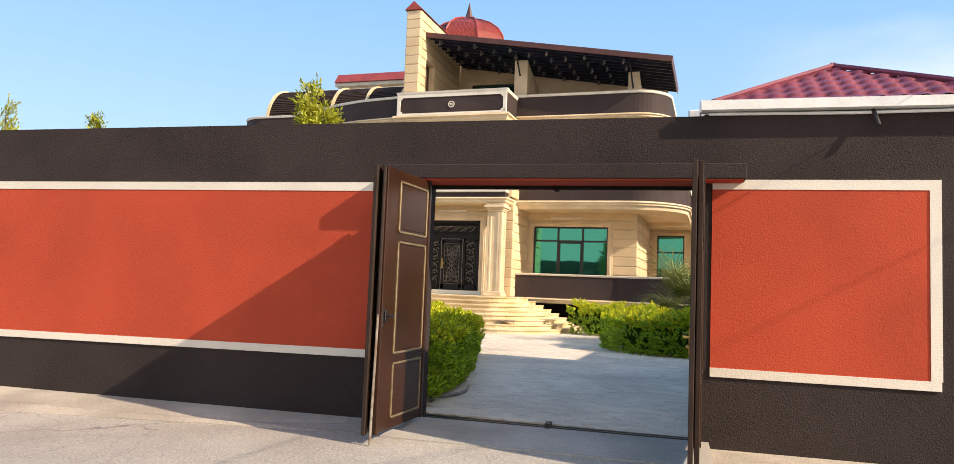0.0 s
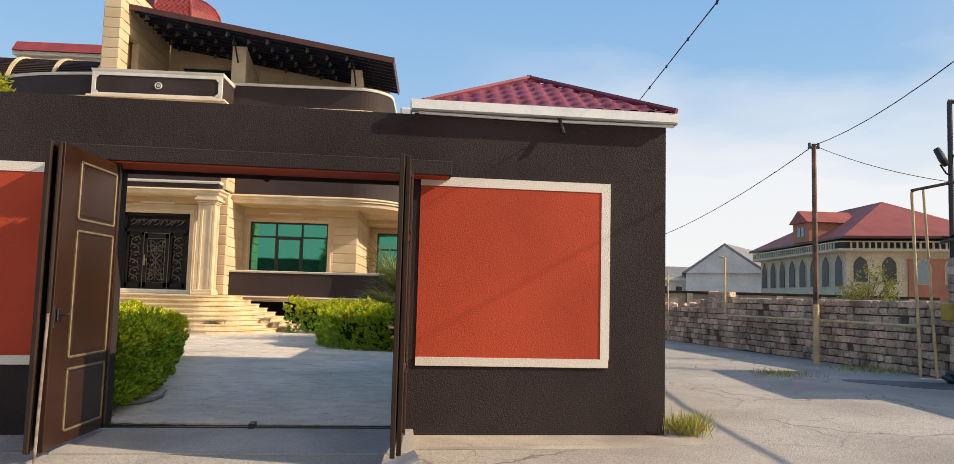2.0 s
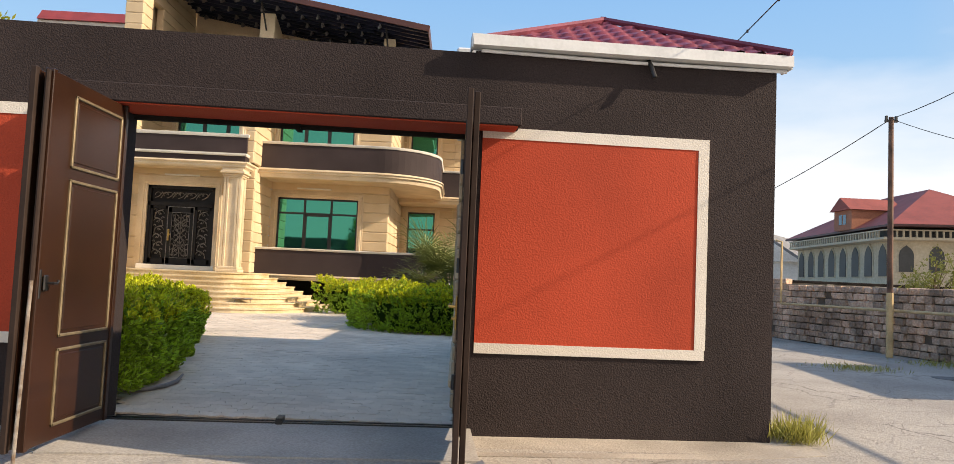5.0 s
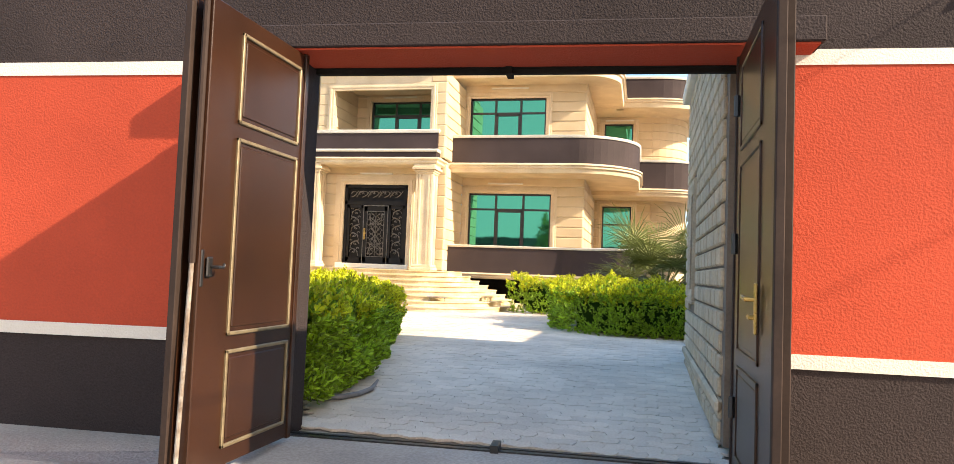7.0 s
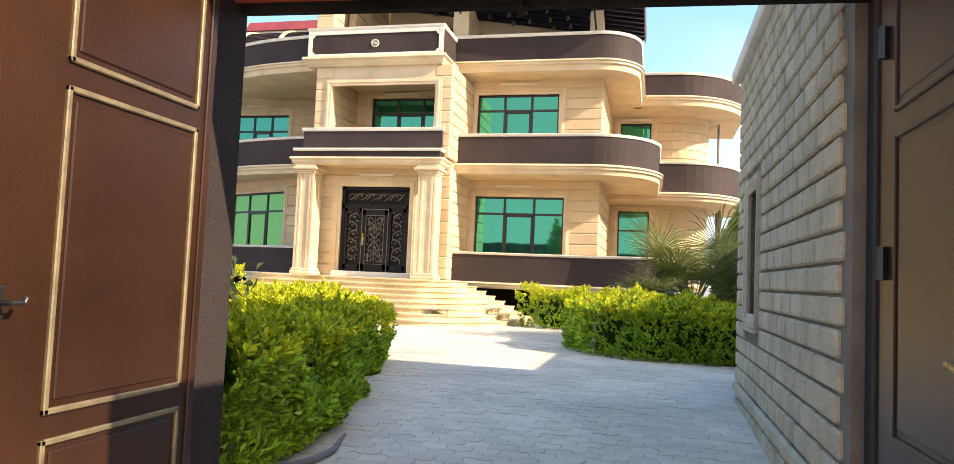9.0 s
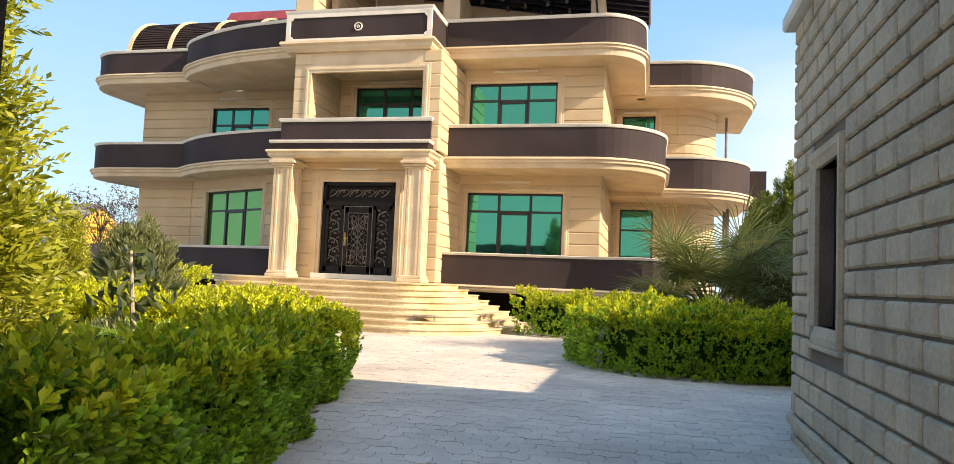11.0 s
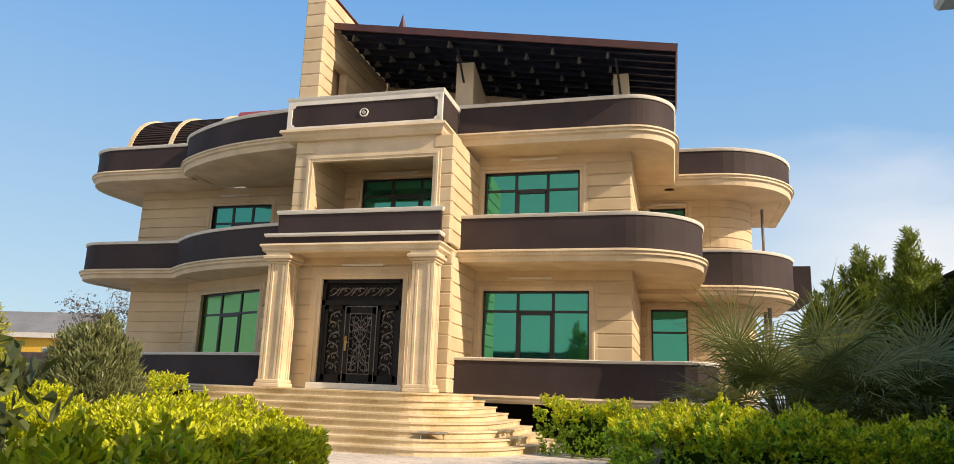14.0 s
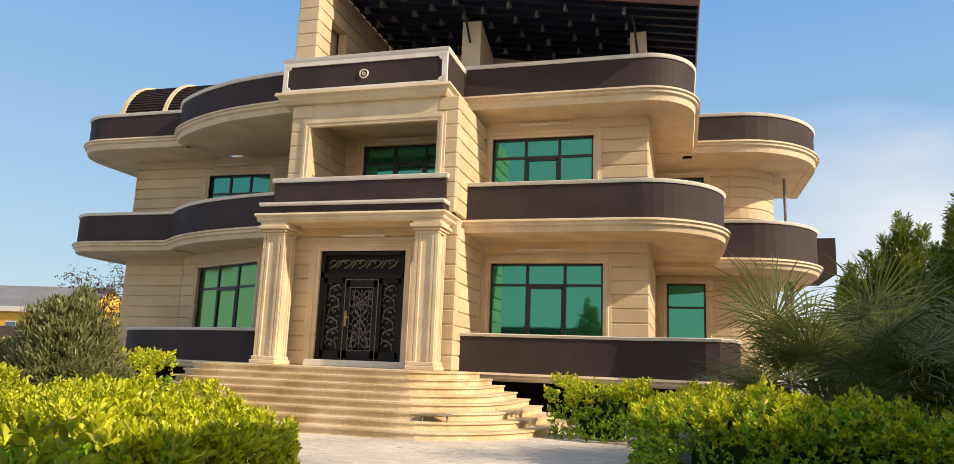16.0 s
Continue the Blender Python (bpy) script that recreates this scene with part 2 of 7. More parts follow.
def leaf_material(name, colour, spread=0.35, trans=0.3, rough=0.45):
    m = bpy.data.materials.new(name)
    m.use_nodes = True
    n, l = m.node_tree.nodes, m.node_tree.links
    b, out = n["Principled BSDF"], n["Material Output"]
    geo = n.new("ShaderNodeNewGeometry")
    ramp = n.new("ShaderNodeValToRGB")
    ramp.color_ramp.elements[0].color = (*[c * (1 - spread) for c in colour], 1)
    ramp.color_ramp.elements[1].color = (*[min(1, c * (1 + spread)) for c in colour], 1)
    l.new(geo.outputs["Random Per Island"], ramp.inputs[0])
    l.new(ramp.outputs[0], b.inputs["Base Color"])
    b.inputs["Roughness"].default_value = rough
    b.inputs["Specular IOR Level"].default_value = 0.5 if trans else 0.0
    tr = n.new("ShaderNodeBsdfTranslucent")
    l.new(ramp.outputs[0], tr.inputs["Color"])
    mix = n.new("ShaderNodeMixShader")
    mix.inputs[0].default_value = trans
    l.new(b.outputs[0], mix.inputs[1])
    l.new(tr.outputs[0], mix.inputs[2])
    l.new(mix.outputs[0], out.inputs["Surface"])
    return m


LEAF_DARK = leaf_material("hedge_leaf", (0.29, 0.45, 0.035), spread=0.6, trans=0.35, rough=0.34)
# near-black fill: the shade deep inside the foliage, put into colour
LEAF_CORE = leaf_material("foliage_inner_shade", (0.022, 0.045, 0.008), trans=0.0)
LEAF_YOUNG = leaf_material("young_hedge_leaf", (0.57, 0.58, 0.03), spread=0.45, trans=0.4)
LEAF_GOLD = leaf_material("golden_thuja", (0.36, 0.37, 0.03), trans=0.35)
LEAF_THUJA = leaf_material("green_thuja", (0.20, 0.25, 0.03), trans=0.25)
LEAF_JUNIPER = leaf_material("grey_juniper", (0.17, 0.19, 0.07), trans=0.2)
LEAF_PALM = leaf_material("palm_leaf", (0.19, 0.215, 0.065), trans=0.25, rough=0.6)
LEAF_DRY = leaf_material("dry_palm_leaf", (0.34, 0.28, 0.15), trans=0.2)
LEAF_BARE = leaf_material("bare_twig", (0.16, 0.11, 0.08), trans=0.0)
LEAF_LANE = leaf_material("lane_tree_leaf", (0.20, 0.21, 0.04), trans=0.3)
GRASS = leaf_material("roadside_grass", (0.36, 0.34, 0.08), trans=0.35)


def glass_material(name, tint, rough=0.03):
    m = bpy.data.materials.new(name)
    m.use_nodes = True
    n, l = m.node_tree.nodes, m.node_tree.links
    b = n["Principled BSDF"]
    b.inputs["Base Color"].default_value = (*tint, 1)
    b.inputs["Metallic"].default_value = 0.85
    b.inputs["Roughness"].default_value = rough
    wave = n.new("ShaderNodeTexNoise")
    wave.inputs["Scale"].default_value = 1.3
    geo = n.new("ShaderNodeNewGeometry")
    l.new(geo.outputs["Position"], wave.inputs["Vector"])
    bp = n.new("ShaderNodeBump")
    bp.inputs["Strength"].default_value, bp.inputs["Distance"].default_value = 0.05, 0.02
    l.new(wave.outputs[0], bp.inputs["Height"])
    l.new(bp.outputs[0], b.inputs["Normal"])
    return m


GLASS = glass_material("teal_mirror_glass", (0.05, 0.33, 0.25))
GLASS_LIGHT = glass_material("curtained_green_glass", (0.14, 0.32, 0.10), 0.12)
GLASS_DARK = glass_material("dark_glass", (0.015, 0.04, 0.035))
FAR_GLASS = glass_material("far_window", (0.15, 0.2, 0.24), 0.1)


# ---- mesh helpers ----
def link(name, bm, mat, parent=None, label="", smooth=False):
    me = bpy.data.meshes.new(name)
    bmesh.ops.recalc_face_normals(bm, faces=bm.faces[:])
    bm.to_mesh(me)
    bm.free()
    me.materials.append(mat)
    if smooth:
        for p in me.polygons:
            p.use_smooth = True
    ob = new(name, me)
    if parent is not None:
        ob.parent = parent
    if label:
        ob["label"] = label
    return ob


def part(name, bm, mat, parent, label="", smooth=False):
    return link(name, bm, mat, parent, label, smooth)


def raw(name, verts, faces, mat, parent=None, smooth=False):
    me = bpy.data.meshes.new(name)
    me.from_pydata(verts, [], faces)
    me.materials.append(mat)
    if smooth:
        me.polygons.foreach_set("use_smooth", [True] * len(me.polygons))
    ob = new(name, me)
    if parent is not None:
        ob.parent = parent
    return ob


def thing(name, label, category, m=None, group="", kind=""):
    ob = new(name)
    ob.empty_display_size = 0.1
    if m is not None:
        ob.matrix_world = m
    return tagged(ob, label, category, group, kind)


def box(bm, x0, y0, z0, x1, y1, z1, bevel=0.0, m=None):
    vs = bmesh.ops.create_cube(bm, size=1.0)["verts"]
    mm = Matrix.Translation(((x0 + x1) / 2, (y0 + y1) / 2, (z0 + z1) / 2)) @ Matrix.Diagonal((abs(x1 - x0), abs(y1 - y0), abs(z1 - z0), 1))
    bmesh.ops.transform(bm, matrix=mm if m is None else m @ mm, verts=vs)
    if bevel:
        es = {e for v in vs for e in v.link_edges}
        bmesh.ops.bevel(bm, geom=list(es), offset=bevel, segments=1, affect="EDGES")
    return bm


def boxes(*rows, bevel=0.0, m=None):
    bm = bmesh.new()
    for r in rows:
        box(bm, *r, bevel=bevel, m=m)
    return bm


def prism(bm, pts, z0, z1, m=None):
    low = [bm.verts.new((x, y, z0)) for x, y in pts]
    top = [bm.verts.new((x, y, z1)) for x, y in pts]
    k = len(pts)
    bm.faces.new(low[::-1])
    bm.faces.new(top)
    for i in range(k):
        bm.faces.new((low[i], low[(i + 1) % k], top[(i + 1) % k], top[i]))
    if m is not None:
        bmesh.ops.transform(bm, matrix=m, verts=low + top)
    return bm


def sweep(bm, path, profile):
    """A closed profile of (outward, up) carried along a plan path; outward lies to the right of the way."""
    pts = [Vector((p[0], p[1])) for p in path]
    rings = []
    for i, p in enumerate(pts):
        a = (p - pts[i - 1]).normalized() if i else None
        b = (pts[i + 1] - p).normalized() if i < len(pts) - 1 else None
        a, b = a or b, b or a
        na, nb = Vector((a.y, -a.x)), Vector((b.y, -b.x))
        n = (na + nb).normalized()
        n = n / max(0.35, n.dot(na))
        rings.append([bm.verts.new((p.x + n.x * o, p.y + n.y * o, z)) for o, z in profile])
    k = len(profile)
    for r, s in zip(rings, rings[1:]):
        for i in range(k):
            bm.faces.new((r[i], r[(i + 1) % k], s[(i + 1) % k], s[i]))
    bm.faces.new(rings[0])
    bm.faces.new(rings[-1][::-1])
    return bm


def arc(cx, cy, rx, ry, a0, a1, n=12):
    return [(cx + rx * math.cos(radians(a0 + (a1 - a0) * i / n)), cy + ry * math.sin(radians(a0 + (a1 - a0) * i / n))) for i in range(n + 1)]


def tube(bm, pts, r, sides=8):
    pts = [Vector(p) for p in pts]
    rings = []
    for i, p in enumerate(pts):
        d = (pts[min(i + 1, len(pts) - 1)] - pts[max(i - 1, 0)]).normalized()
        u = d.cross(Vector((0, 0, 1)) if abs(d.z) < 0.95 else Vector((1, 0, 0))).normalized()
        w = d.cross(u)
        rr = r[i] if isinstance(r, (list, tuple)) else r
        rings.append([bm.verts.new(p + (u * math.cos(2 * math.pi * k / sides) + w * math.sin(2 * math.pi * k / sides)) * rr) for k in range(sides)])
    for a, b in zip(rings, rings[1:]):
        for k in range(sides):
            bm.faces.new((a[k], a[(k + 1) % sides], b[(k + 1) % sides], b[k]))
    bm.faces.new(rings[0][::-1])
    bm.faces.new(rings[-1])
    return bm


def hang(a, b, sag, n=14):
    a, b = Vector(a), Vector(b)
    return [a.lerp(b, i / n) - Vector((0, 0, sag * 4 * (i / n) * (1 - i / n))) for i in range(n + 1)]


# ---- ground ----
YARD = 0.10


def street_drop(x, y):
    """The street falls away a little past the gateway."""
    return -0.11 * min(1.0, max(0.0, (-4.5 - x) / 6.3)) if y < 9 else 0.0


bm = bmesh.new()
N = 48
cs = [-600, -200, -80] + [-40 + 80 * i / N for i in range(N + 1)] + [80, 200, 600]
rs = [-400, -120, -40] + [-14 + 60 * i / N for i in range(N + 1)] + [80, 200, 700]
grid = [[bm.verts.new((x, y, (0.02 * noise.noise(Vector((x * 0.35, y * 0.35, 0))) if abs(x) < 40 and -14 < y < 46 else 0) - 0.16 + street_drop(x, y))) for x in cs] for y in rs]
for j in range(len(rs) - 1):
    for i in range(len(cs) - 1):
        bm.faces.new((grid[j][i], grid[j][i + 1], grid[j + 1][i + 1], grid[j + 1][i]))
ground = tagged(link("ground", bm, ROAD, smooth=True), "worn dusty grey asphalt lane with stains and cracks", "ground", kind="structure")

# ---- boundary wall, along its own line ----
FW = pose(1.2, 8.2, 0, 0, 0, 3.5)
OPEN_L, OPEN_R, HEAD, TOP, THICK = -5.51, -2.20, 2.895, 3.59, 0.32
wall_front = tagged(link("wall_street", boxes((-45, 0, -0.3, OPEN_L, THICK, TOP), (OPEN_L, 0, HEAD, OPEN_R, THICK, TOP), (OPEN_R, 0, -0.3, 0.91, THICK, TOP + 0.02), m=FW), STUCCO),
                    "tall dark brown rough stucco boundary wall beside the lane", "wall", kind="structure")


def panel(x0, x1, z0, z1, left, right, lean=0.0):
    """A red field with a white border; lean: the rise of its lower edge per metre towards x1."""
    def leaning(bm):
        for q in bm.verts:
            if q.co.z < 1.0:
                q.co.z += lean * (q.co.x - 1.2 - x1)
        return bm
    part("red_panel", leaning(boxes((x0, -0.012, z0, x1, 0.01, z1), m=FW)), STUCCO_RED, wall_front, "brick-red rough stucco panel")
    rows = [(x0 - 0.1 * left, -0.02, z1, x1 + 0.11 * right, 0.01, z1 + 0.11), (x0 - 0.1 * left, -0.02, z0 - 0.1, x1 + 0.1 * right, 0.01, z0)]
    if right:
        rows.append((x1, -0.021, z0, x1 + 0.11, 0.01, z1))
    part("white_border", leaning(boxes(*rows, m=FW)), STUCCO_WHITE, wall_front, "white painted stucco border")


panel(-45, OPEN_L - 0.1, 0.69, 2.70, 0, 0, 0.0086)
panel(OPEN_R + 0.1, 0.096, 0.735, 2.74, 0, 1)

hood = part("gate_hood", boxes((OPEN_L - 0.48, -0.31, 2.82, OPEN_R + 0.44, 0.01, 2.99), m=FW, bevel=0.008), STUCCO, wall_front, "projecting dark stucco hood over the gateway")
part("hood_soffit", boxes((OPEN_L - 0.45, -0.28, 2.806, OPEN_R + 0.41, -0.03, 2.824), (OPEN_L, -0.03, 2.806, OPEN_R, THICK - 0.12, 2.893), m=FW), STUCCO_RED, wall_front, "red painted underside of the hood")
part("gate_rail", boxes((OPEN_L, THICK - 0.12, 2.80, OPEN_R, THICK + 0.02, 2.893), (OPEN_L, THICK - 0.08, 2.768, OPEN_R, THICK - 0.02, 2.80), (-3.95, THICK - 0.14, 2.75, -3.90, THICK + 0.03, 2.83), m=FW), CANOPY_OLD, wall_front, "black iron head rail of the gateway")
gate_sill = tagged(link("gate_sill", boxes((OPEN_L + 0.02, -0.02, -0.2, OPEN_R - 0.02, 0.03, -0.072), (OPEN_L + 0.02, 0.06, -0.2, OPEN_R - 0.02, 0.10, -0.07), (-3.93, -0.05, -0.2, -3.87, 0.13, -0.03), m=FW), BLACK_METAL), "black iron floor track across the gateway", "gate sill", kind="structure")


def gate_leaf(name, label, x, y0, y1, side, lock):
    """A panelled steel leaf that stands open at right angles to the wall; side: the way its panels face."""
    g = thing(name, label, "gate leaf", pose(x, y0, 0))
    w = y1 - y0
    th = 0.034 if lock else 0.023
    part("leaf_sheet", boxes((0.012 - th, 0.001, -0.05, th - 0.012, w - 0.001, 2.79), bevel=0.004), GATE_PAINT, g)
    for y in (0.0, w - 0.05):
        part("stile", boxes((-th, y, -0.06, th, y + 0.05, 2.80), bevel=0.005), GATE_PAINT if lock else LOUVRE, g)
    a, b = (0.34, w - 0.11) if lock else (0.52, w - 0.28)
    for z0, z1 in ((0.06, 0.665), (0.755, 2.0), (2.09, 2.675)):
        frame_bm = bmesh.new()
        s = side * (th - 0.012)
        for r in ((a, z0, b, z0 + 0.024), (a, z1 - 0.024, b, z1), (a, z0, a + 0.024, z1), (b - 0.024, z0, b, z1)):
            box(frame_bm, s - 0.012, r[0], r[1], s + 0.012 + side * 0.004, r[2], r[3], bevel=0.005)
        part("panel_moulding", frame_bm, GOLD_PAINT if lock else GATE_PAINT, g, "worn gold moulding" if lock else "")
        part("panel_field", boxes((s - 0.006, a + 0.05, z0 + 0.05, s + 0.009, b - 0.05, z1 - 0.05), bevel=0.006), GATE_PAINT, g)
    return g


leaf_l = gate_leaf("gate_leaf", "brown painted steel gate leaf with gold-edged panels, standing open", -4.22, 6.46, 7.72, 1, True)
leaf_l2 = gate_leaf("gate_leaf", "brown painted steel gate leaf folded behind another", -4.31, 6.40, 7.55, -1, False)
leaf_r = gate_leaf("gate_leaf", "brown painted steel gate leaf with brass handle, standing open", -1.045, 6.42, 8.08, -1, False)
leaf_r2 = gate_leaf("gate_leaf", "brown painted steel gate leaf folded against its neighbour", -0.99, 6.52, 7.60, 1, False)
bm = bmesh.new()
tube(bm, [(0.0, -0.02, 1.2), (-0.01, -0.05, -0.15)], 0.014)
part("drop_bolt", bm, STEEL, leaf_l, "worn steel drop bolt")
part("bolt_tube", tube(bmesh.new(), [(0.0, -0.02, 2.78), (0.0, -0.02, 1.2)], 0.02), LOUVRE, leaf_l)
bm = bmesh.new()
box(bm, 0.03, 0.07, 1.12, 0.045, 0.13, 1.24, bevel=0.008)
tube(bm, [(0.05, 0.10, 1.18), (0.10, 0.10, 1.18), (0.10, 0.15, 1.18), (0.10, 0.16, 1.2)], 0.01)
box(bm, 0.02, 0.015, 1.06, 0.04, 0.045, 1.28, bevel=0.005)
part("latch", bm, BLACK_METAL, leaf_l, "dark worn iron latch")
bm = bmesh.new()
box(bm, -0.045, 0.45, 0.93, -0.028, 0.50, 1.21, bevel=0.006)
tube(bm, [(-0.04, 0.475, 1.12), (-0.09, 0.475, 1.12), (-0.095, 0.54, 1.125), (-0.09, 0.62, 1.135), (-0.085, 0.645, 1.125)], [0.012, 0.013, 0.012, 0.011, 0.008])
box(bm, -0.075, 0.46, 1.01, -0.03, 0.55, 1.035, bevel=0.006)
part("handle", bm, BRASS, leaf_r, "brass lever handle and plate")
for z in (0.3, 1.4, 2.35):
    part("hinge", tube(bmesh.new(), [(-0.03, 1.50, z), (-0.03, 1.50, z + 0.14)], 0.022), BLACK_METAL, leaf_r)
    part("hinge", tube(bmesh.new(), [(0.0, 1.27, z), (0.0, 1.27, z + 0.14)], 0.022), BLACK_METAL, leaf_l)
bm = bmesh.new()
prism(bm, [(-0.28, 0.0), (0.22, 0.0), (0.16, 0.18)], 0, 0.4, pose(-1.0, 6.42, -0.16, 90, 0, 8))
tagged(link("gate_stop", bm, material("grey_concrete", (0.3, 0.29, 0.28), 0.9, vary=0.15)), "grey concrete wedge at the foot of the gate", "gate stop")

# ---- gatehouse beside the gateway ----
GX0, GX1, GY0, GY1, GZ = -1.075, 2.08, 8.18, 13.05, 3.66
gatehouse = thing("gatehouse", "small single-storey gatehouse of pale cut stone with a wine-red metal roof", "gatehouse", pose(0, 0, 0))
WY0, WY1, WZ0, WZ1 = 11.5, 12.18, 1.10, 2.27
part("wall", boxes((GX0, GY0 + 0.2, 0, GX0 + 0.25, WY0, GZ), (GX0, WY1, 0, GX0 + 0.25, GY1, GZ), (GX0, WY0, 0, GX0 + 0.25, WY1, WZ0), (GX0, WY0, WZ1, GX0 + 0.25, WY1, GZ)), MORTAR_SHADED, gatehouse)
part("wall", boxes((GX0 + 0.25, GY1 - 0.25, 0, GX1, GY1, GZ), (GX1 - 0.25, GY0 + 0.37, -0.2, GX1 + 0.015, GY1, GZ - 0.1)), STUCCO, gatehouse)
part("plinth", boxes((GX0 - 0.055, GY0 + 0.3, 0.22, GX0 - 0.004, GY1 + 0.05, 0.325), bevel=0.025), BRICK_GREY, gatehouse)
part("coping", boxes((GX0 - 0.12, GY0 + 0.35, GZ, GX1 + 0.05, GY1 + 0.12, GZ + 0.13), bevel=0.02), PVC_WHITE, gatehouse, "white coping")
win = part("window", boxes((GX0 + 0.10, WY0, WZ0, GX0 + 0.15, WY0 + 0.05, WZ1), (GX0 + 0.10, WY1 - 0.05, WZ0, GX0 + 0.15, WY1, WZ1), (GX0 + 0.10, WY0, WZ0, GX0 + 0.15, WY1, WZ0 + 0.05), (GX0 + 0.10, WY0, WZ1 - 0.05, GX0 + 0.15, WY1, WZ1)), BLACK_METAL, gatehouse, "dark window in a stone surround")
part("pane", boxes((GX0 + 0.12, WY0, WZ0, GX0 + 0.13, WY1, WZ1)), GLASS_DARK, win)
bm = sweep(bmesh.new(), [(WY1, WZ0), (WY1, WZ1), (WY0, WZ1), (WY0, WZ0), (WY1 - 0.002, WZ0)], [(0.0, -0.08), (0.0, 0.03), (0.05, 0.045), (0.07, 0.055), (0.12, 0.055), (0.13, 0.03), (0.13, -0.02)])
bmesh.ops.transform(bm, matrix=Matrix(((0, 0, -1, GX0), (1, 0, 0, 0), (0, 1, 0, 0), (0, 0, 0, 1))), verts=bm.verts[:])
part("surround", bm, BRICK_GREY, win)
part("sill", boxes((GX0 - 0.06, WY0 - 0.14, WZ0 - 0.165, GX0, WY1 + 0.17, WZ0 - 0.125), bevel=0.01), BRICK_GREY, win)
# hipped metal-tile roof
EZ, AP, EX0, EX1, EY0, EY1 = 3.73, Vector((0.57, 9.7, 4.55)), -0.9, 2.2, 8.12, 13.1
BP = Vector((0.57, 11.5, 4.55))


def tile_slope(a, b, c, d, name):
    """Wavy pressed-metal tiles between eave a-b and ridge d-c."""
    bm = bmesh.new()
    a, b, c, d = Vector(a), Vector(b), Vector(c), Vector(d)
    up = (d - a).normalized() if (d - a).length > 0.1 else (c - b).normalized()
    nrm = (b - a).normalized().cross(((c + d) / 2 - (a + b) / 2).normalized())
    if nrm.z < 0:
        nrm = -nrm
    length = (b - a).length
    height = ((c + d) / 2 - (a + b) / 2).length
    nu, nv = max(8, int(length / 0.035)), int(height / 0.28 * 12)
    rows = []
    for j in range(nv + 1):
        v = j / nv
        l0, r0 = a.lerp(d, v), b.lerp(c, v)
        row = []
        for i in range(nu + 1):
            p = l0.lerp(r0, i / nu)
            s = (p - a).dot((b - a).normalized())
            q = v * height / 0.28
            wave = 0.012 * math.sin(2 * math.pi * s / 0.21) + 0.03 * (1 - ((q + 0.05 * math.sin(2 * math.pi * s / 0.21)) % 1.0))
            row.append(bm.verts.new(p + nrm * wave))
        rows.append(row)
    for j in range(nv):
        for i in range(nu):
            bm.faces.new((rows[j][i], rows[j][i + 1], rows[j + 1][i + 1], rows[j + 1][i]))
    bmesh.ops.remove_doubles(bm, verts=bm.verts[:], dist=0.0005)
    return part(name, bm, ROOF_WINE, gatehouse, "wine-red pressed metal tiles", smooth=True)


tile_slope((EX0, EY0, EZ), (EX1, EY0, EZ), AP, AP, "roof_slope")
tile_slope((EX0, EY1, EZ), (EX0, EY0, EZ), AP, BP, "roof_slope")
tile_slope((EX1, EY0, EZ), (EX1, EY1, EZ), BP, AP, "roof_slope")
tile_slope((EX1, EY1, EZ), (EX0, EY1, EZ), BP, BP, "roof_slope")
for p in ((EX0, EY0), (EX1, EY0)):
    part("hip_cap", tube(bmesh.new(), [Vector((p[0], p[1], EZ + 0.04)), AP + Vector((0, 0, 0.045))], 0.038, 6), ROOF_WINE, gatehouse)
part("ridge_cap", tube(bmesh.new(), [AP + Vector((0, 0, 0.04)), BP + Vector((0, 0, 0.04))], 0.055, 6), ROOF_WINE, gatehouse)
gutter = thing("gutter", "white sheet-metal box gutter along the eave", "gutter", pose(0, 0, 0))
bm = sweep(bmesh.new(), [(1.02, 0.0), (-2.24, 0.0)], [(-0.14, 3.74), (-0.14, 3.63), (0.055, 3.63), (0.06, 3.66), (0.052, 3.675), (0.08, 3.745), (0.06, 3.755), (0.05, 3.74), (0.045, 3.65), (-0.10, 3.65), (-0.10, 3.74)])
bmesh.ops.transform(bm, matrix=FW, verts=bm.verts[:])
part("trough", bm, PVC_WHITE, gutter)
for x in (-2.252, 1.018):
    part("end_cap", boxes((x, -0.085, 3.62, x + 0.02, 0.13, 3.76), m=FW, bevel=0.004), PVC_WHITE, gutter)
bm = tube(bmesh.new(), [(-2.15, -0.03, 3.605), (-0.6, -0.03, 3.59), (1.0, -0.03, 3.605)], 0.018)
bmesh.ops.transform(bm, matrix=FW, verts=bm.verts[:])
part("conduit", bm, PVC_WHITE, gutter, "thin white conduit under the gutter")
bm = tube(bmesh.new(), [(-0.45, -0.02, 3.62), (-0.44, -0.08, 3.55), (-0.42, -0.14, 3.42)], 0.022)
bmesh.ops.transform(bm, matrix=FW, verts=bm.verts[:])
tagged(link("drain_spout", bm, BLACK_METAL), "short black drain spout under the gutter", "spout")

# unseen wall between yard and lane, added to shade the right-hand hedge
tagged(link("shade_wall_east", boxes((1.86, 13.06, -0.2, 2.06, 34.0, 3.5), (1.83, 13.06, 3.5, 2.09, 34.0, 3.56)), STUCCO), "unseen tall dark brown stucco wall, added to shade the yard hedge", "wall", kind="structure")

# ---- yard ----


def yard_z(y):
    return -0.08 + (YARD + 0.08) * min(1.0, max(0.0, (y - 8.0) / 4.5))


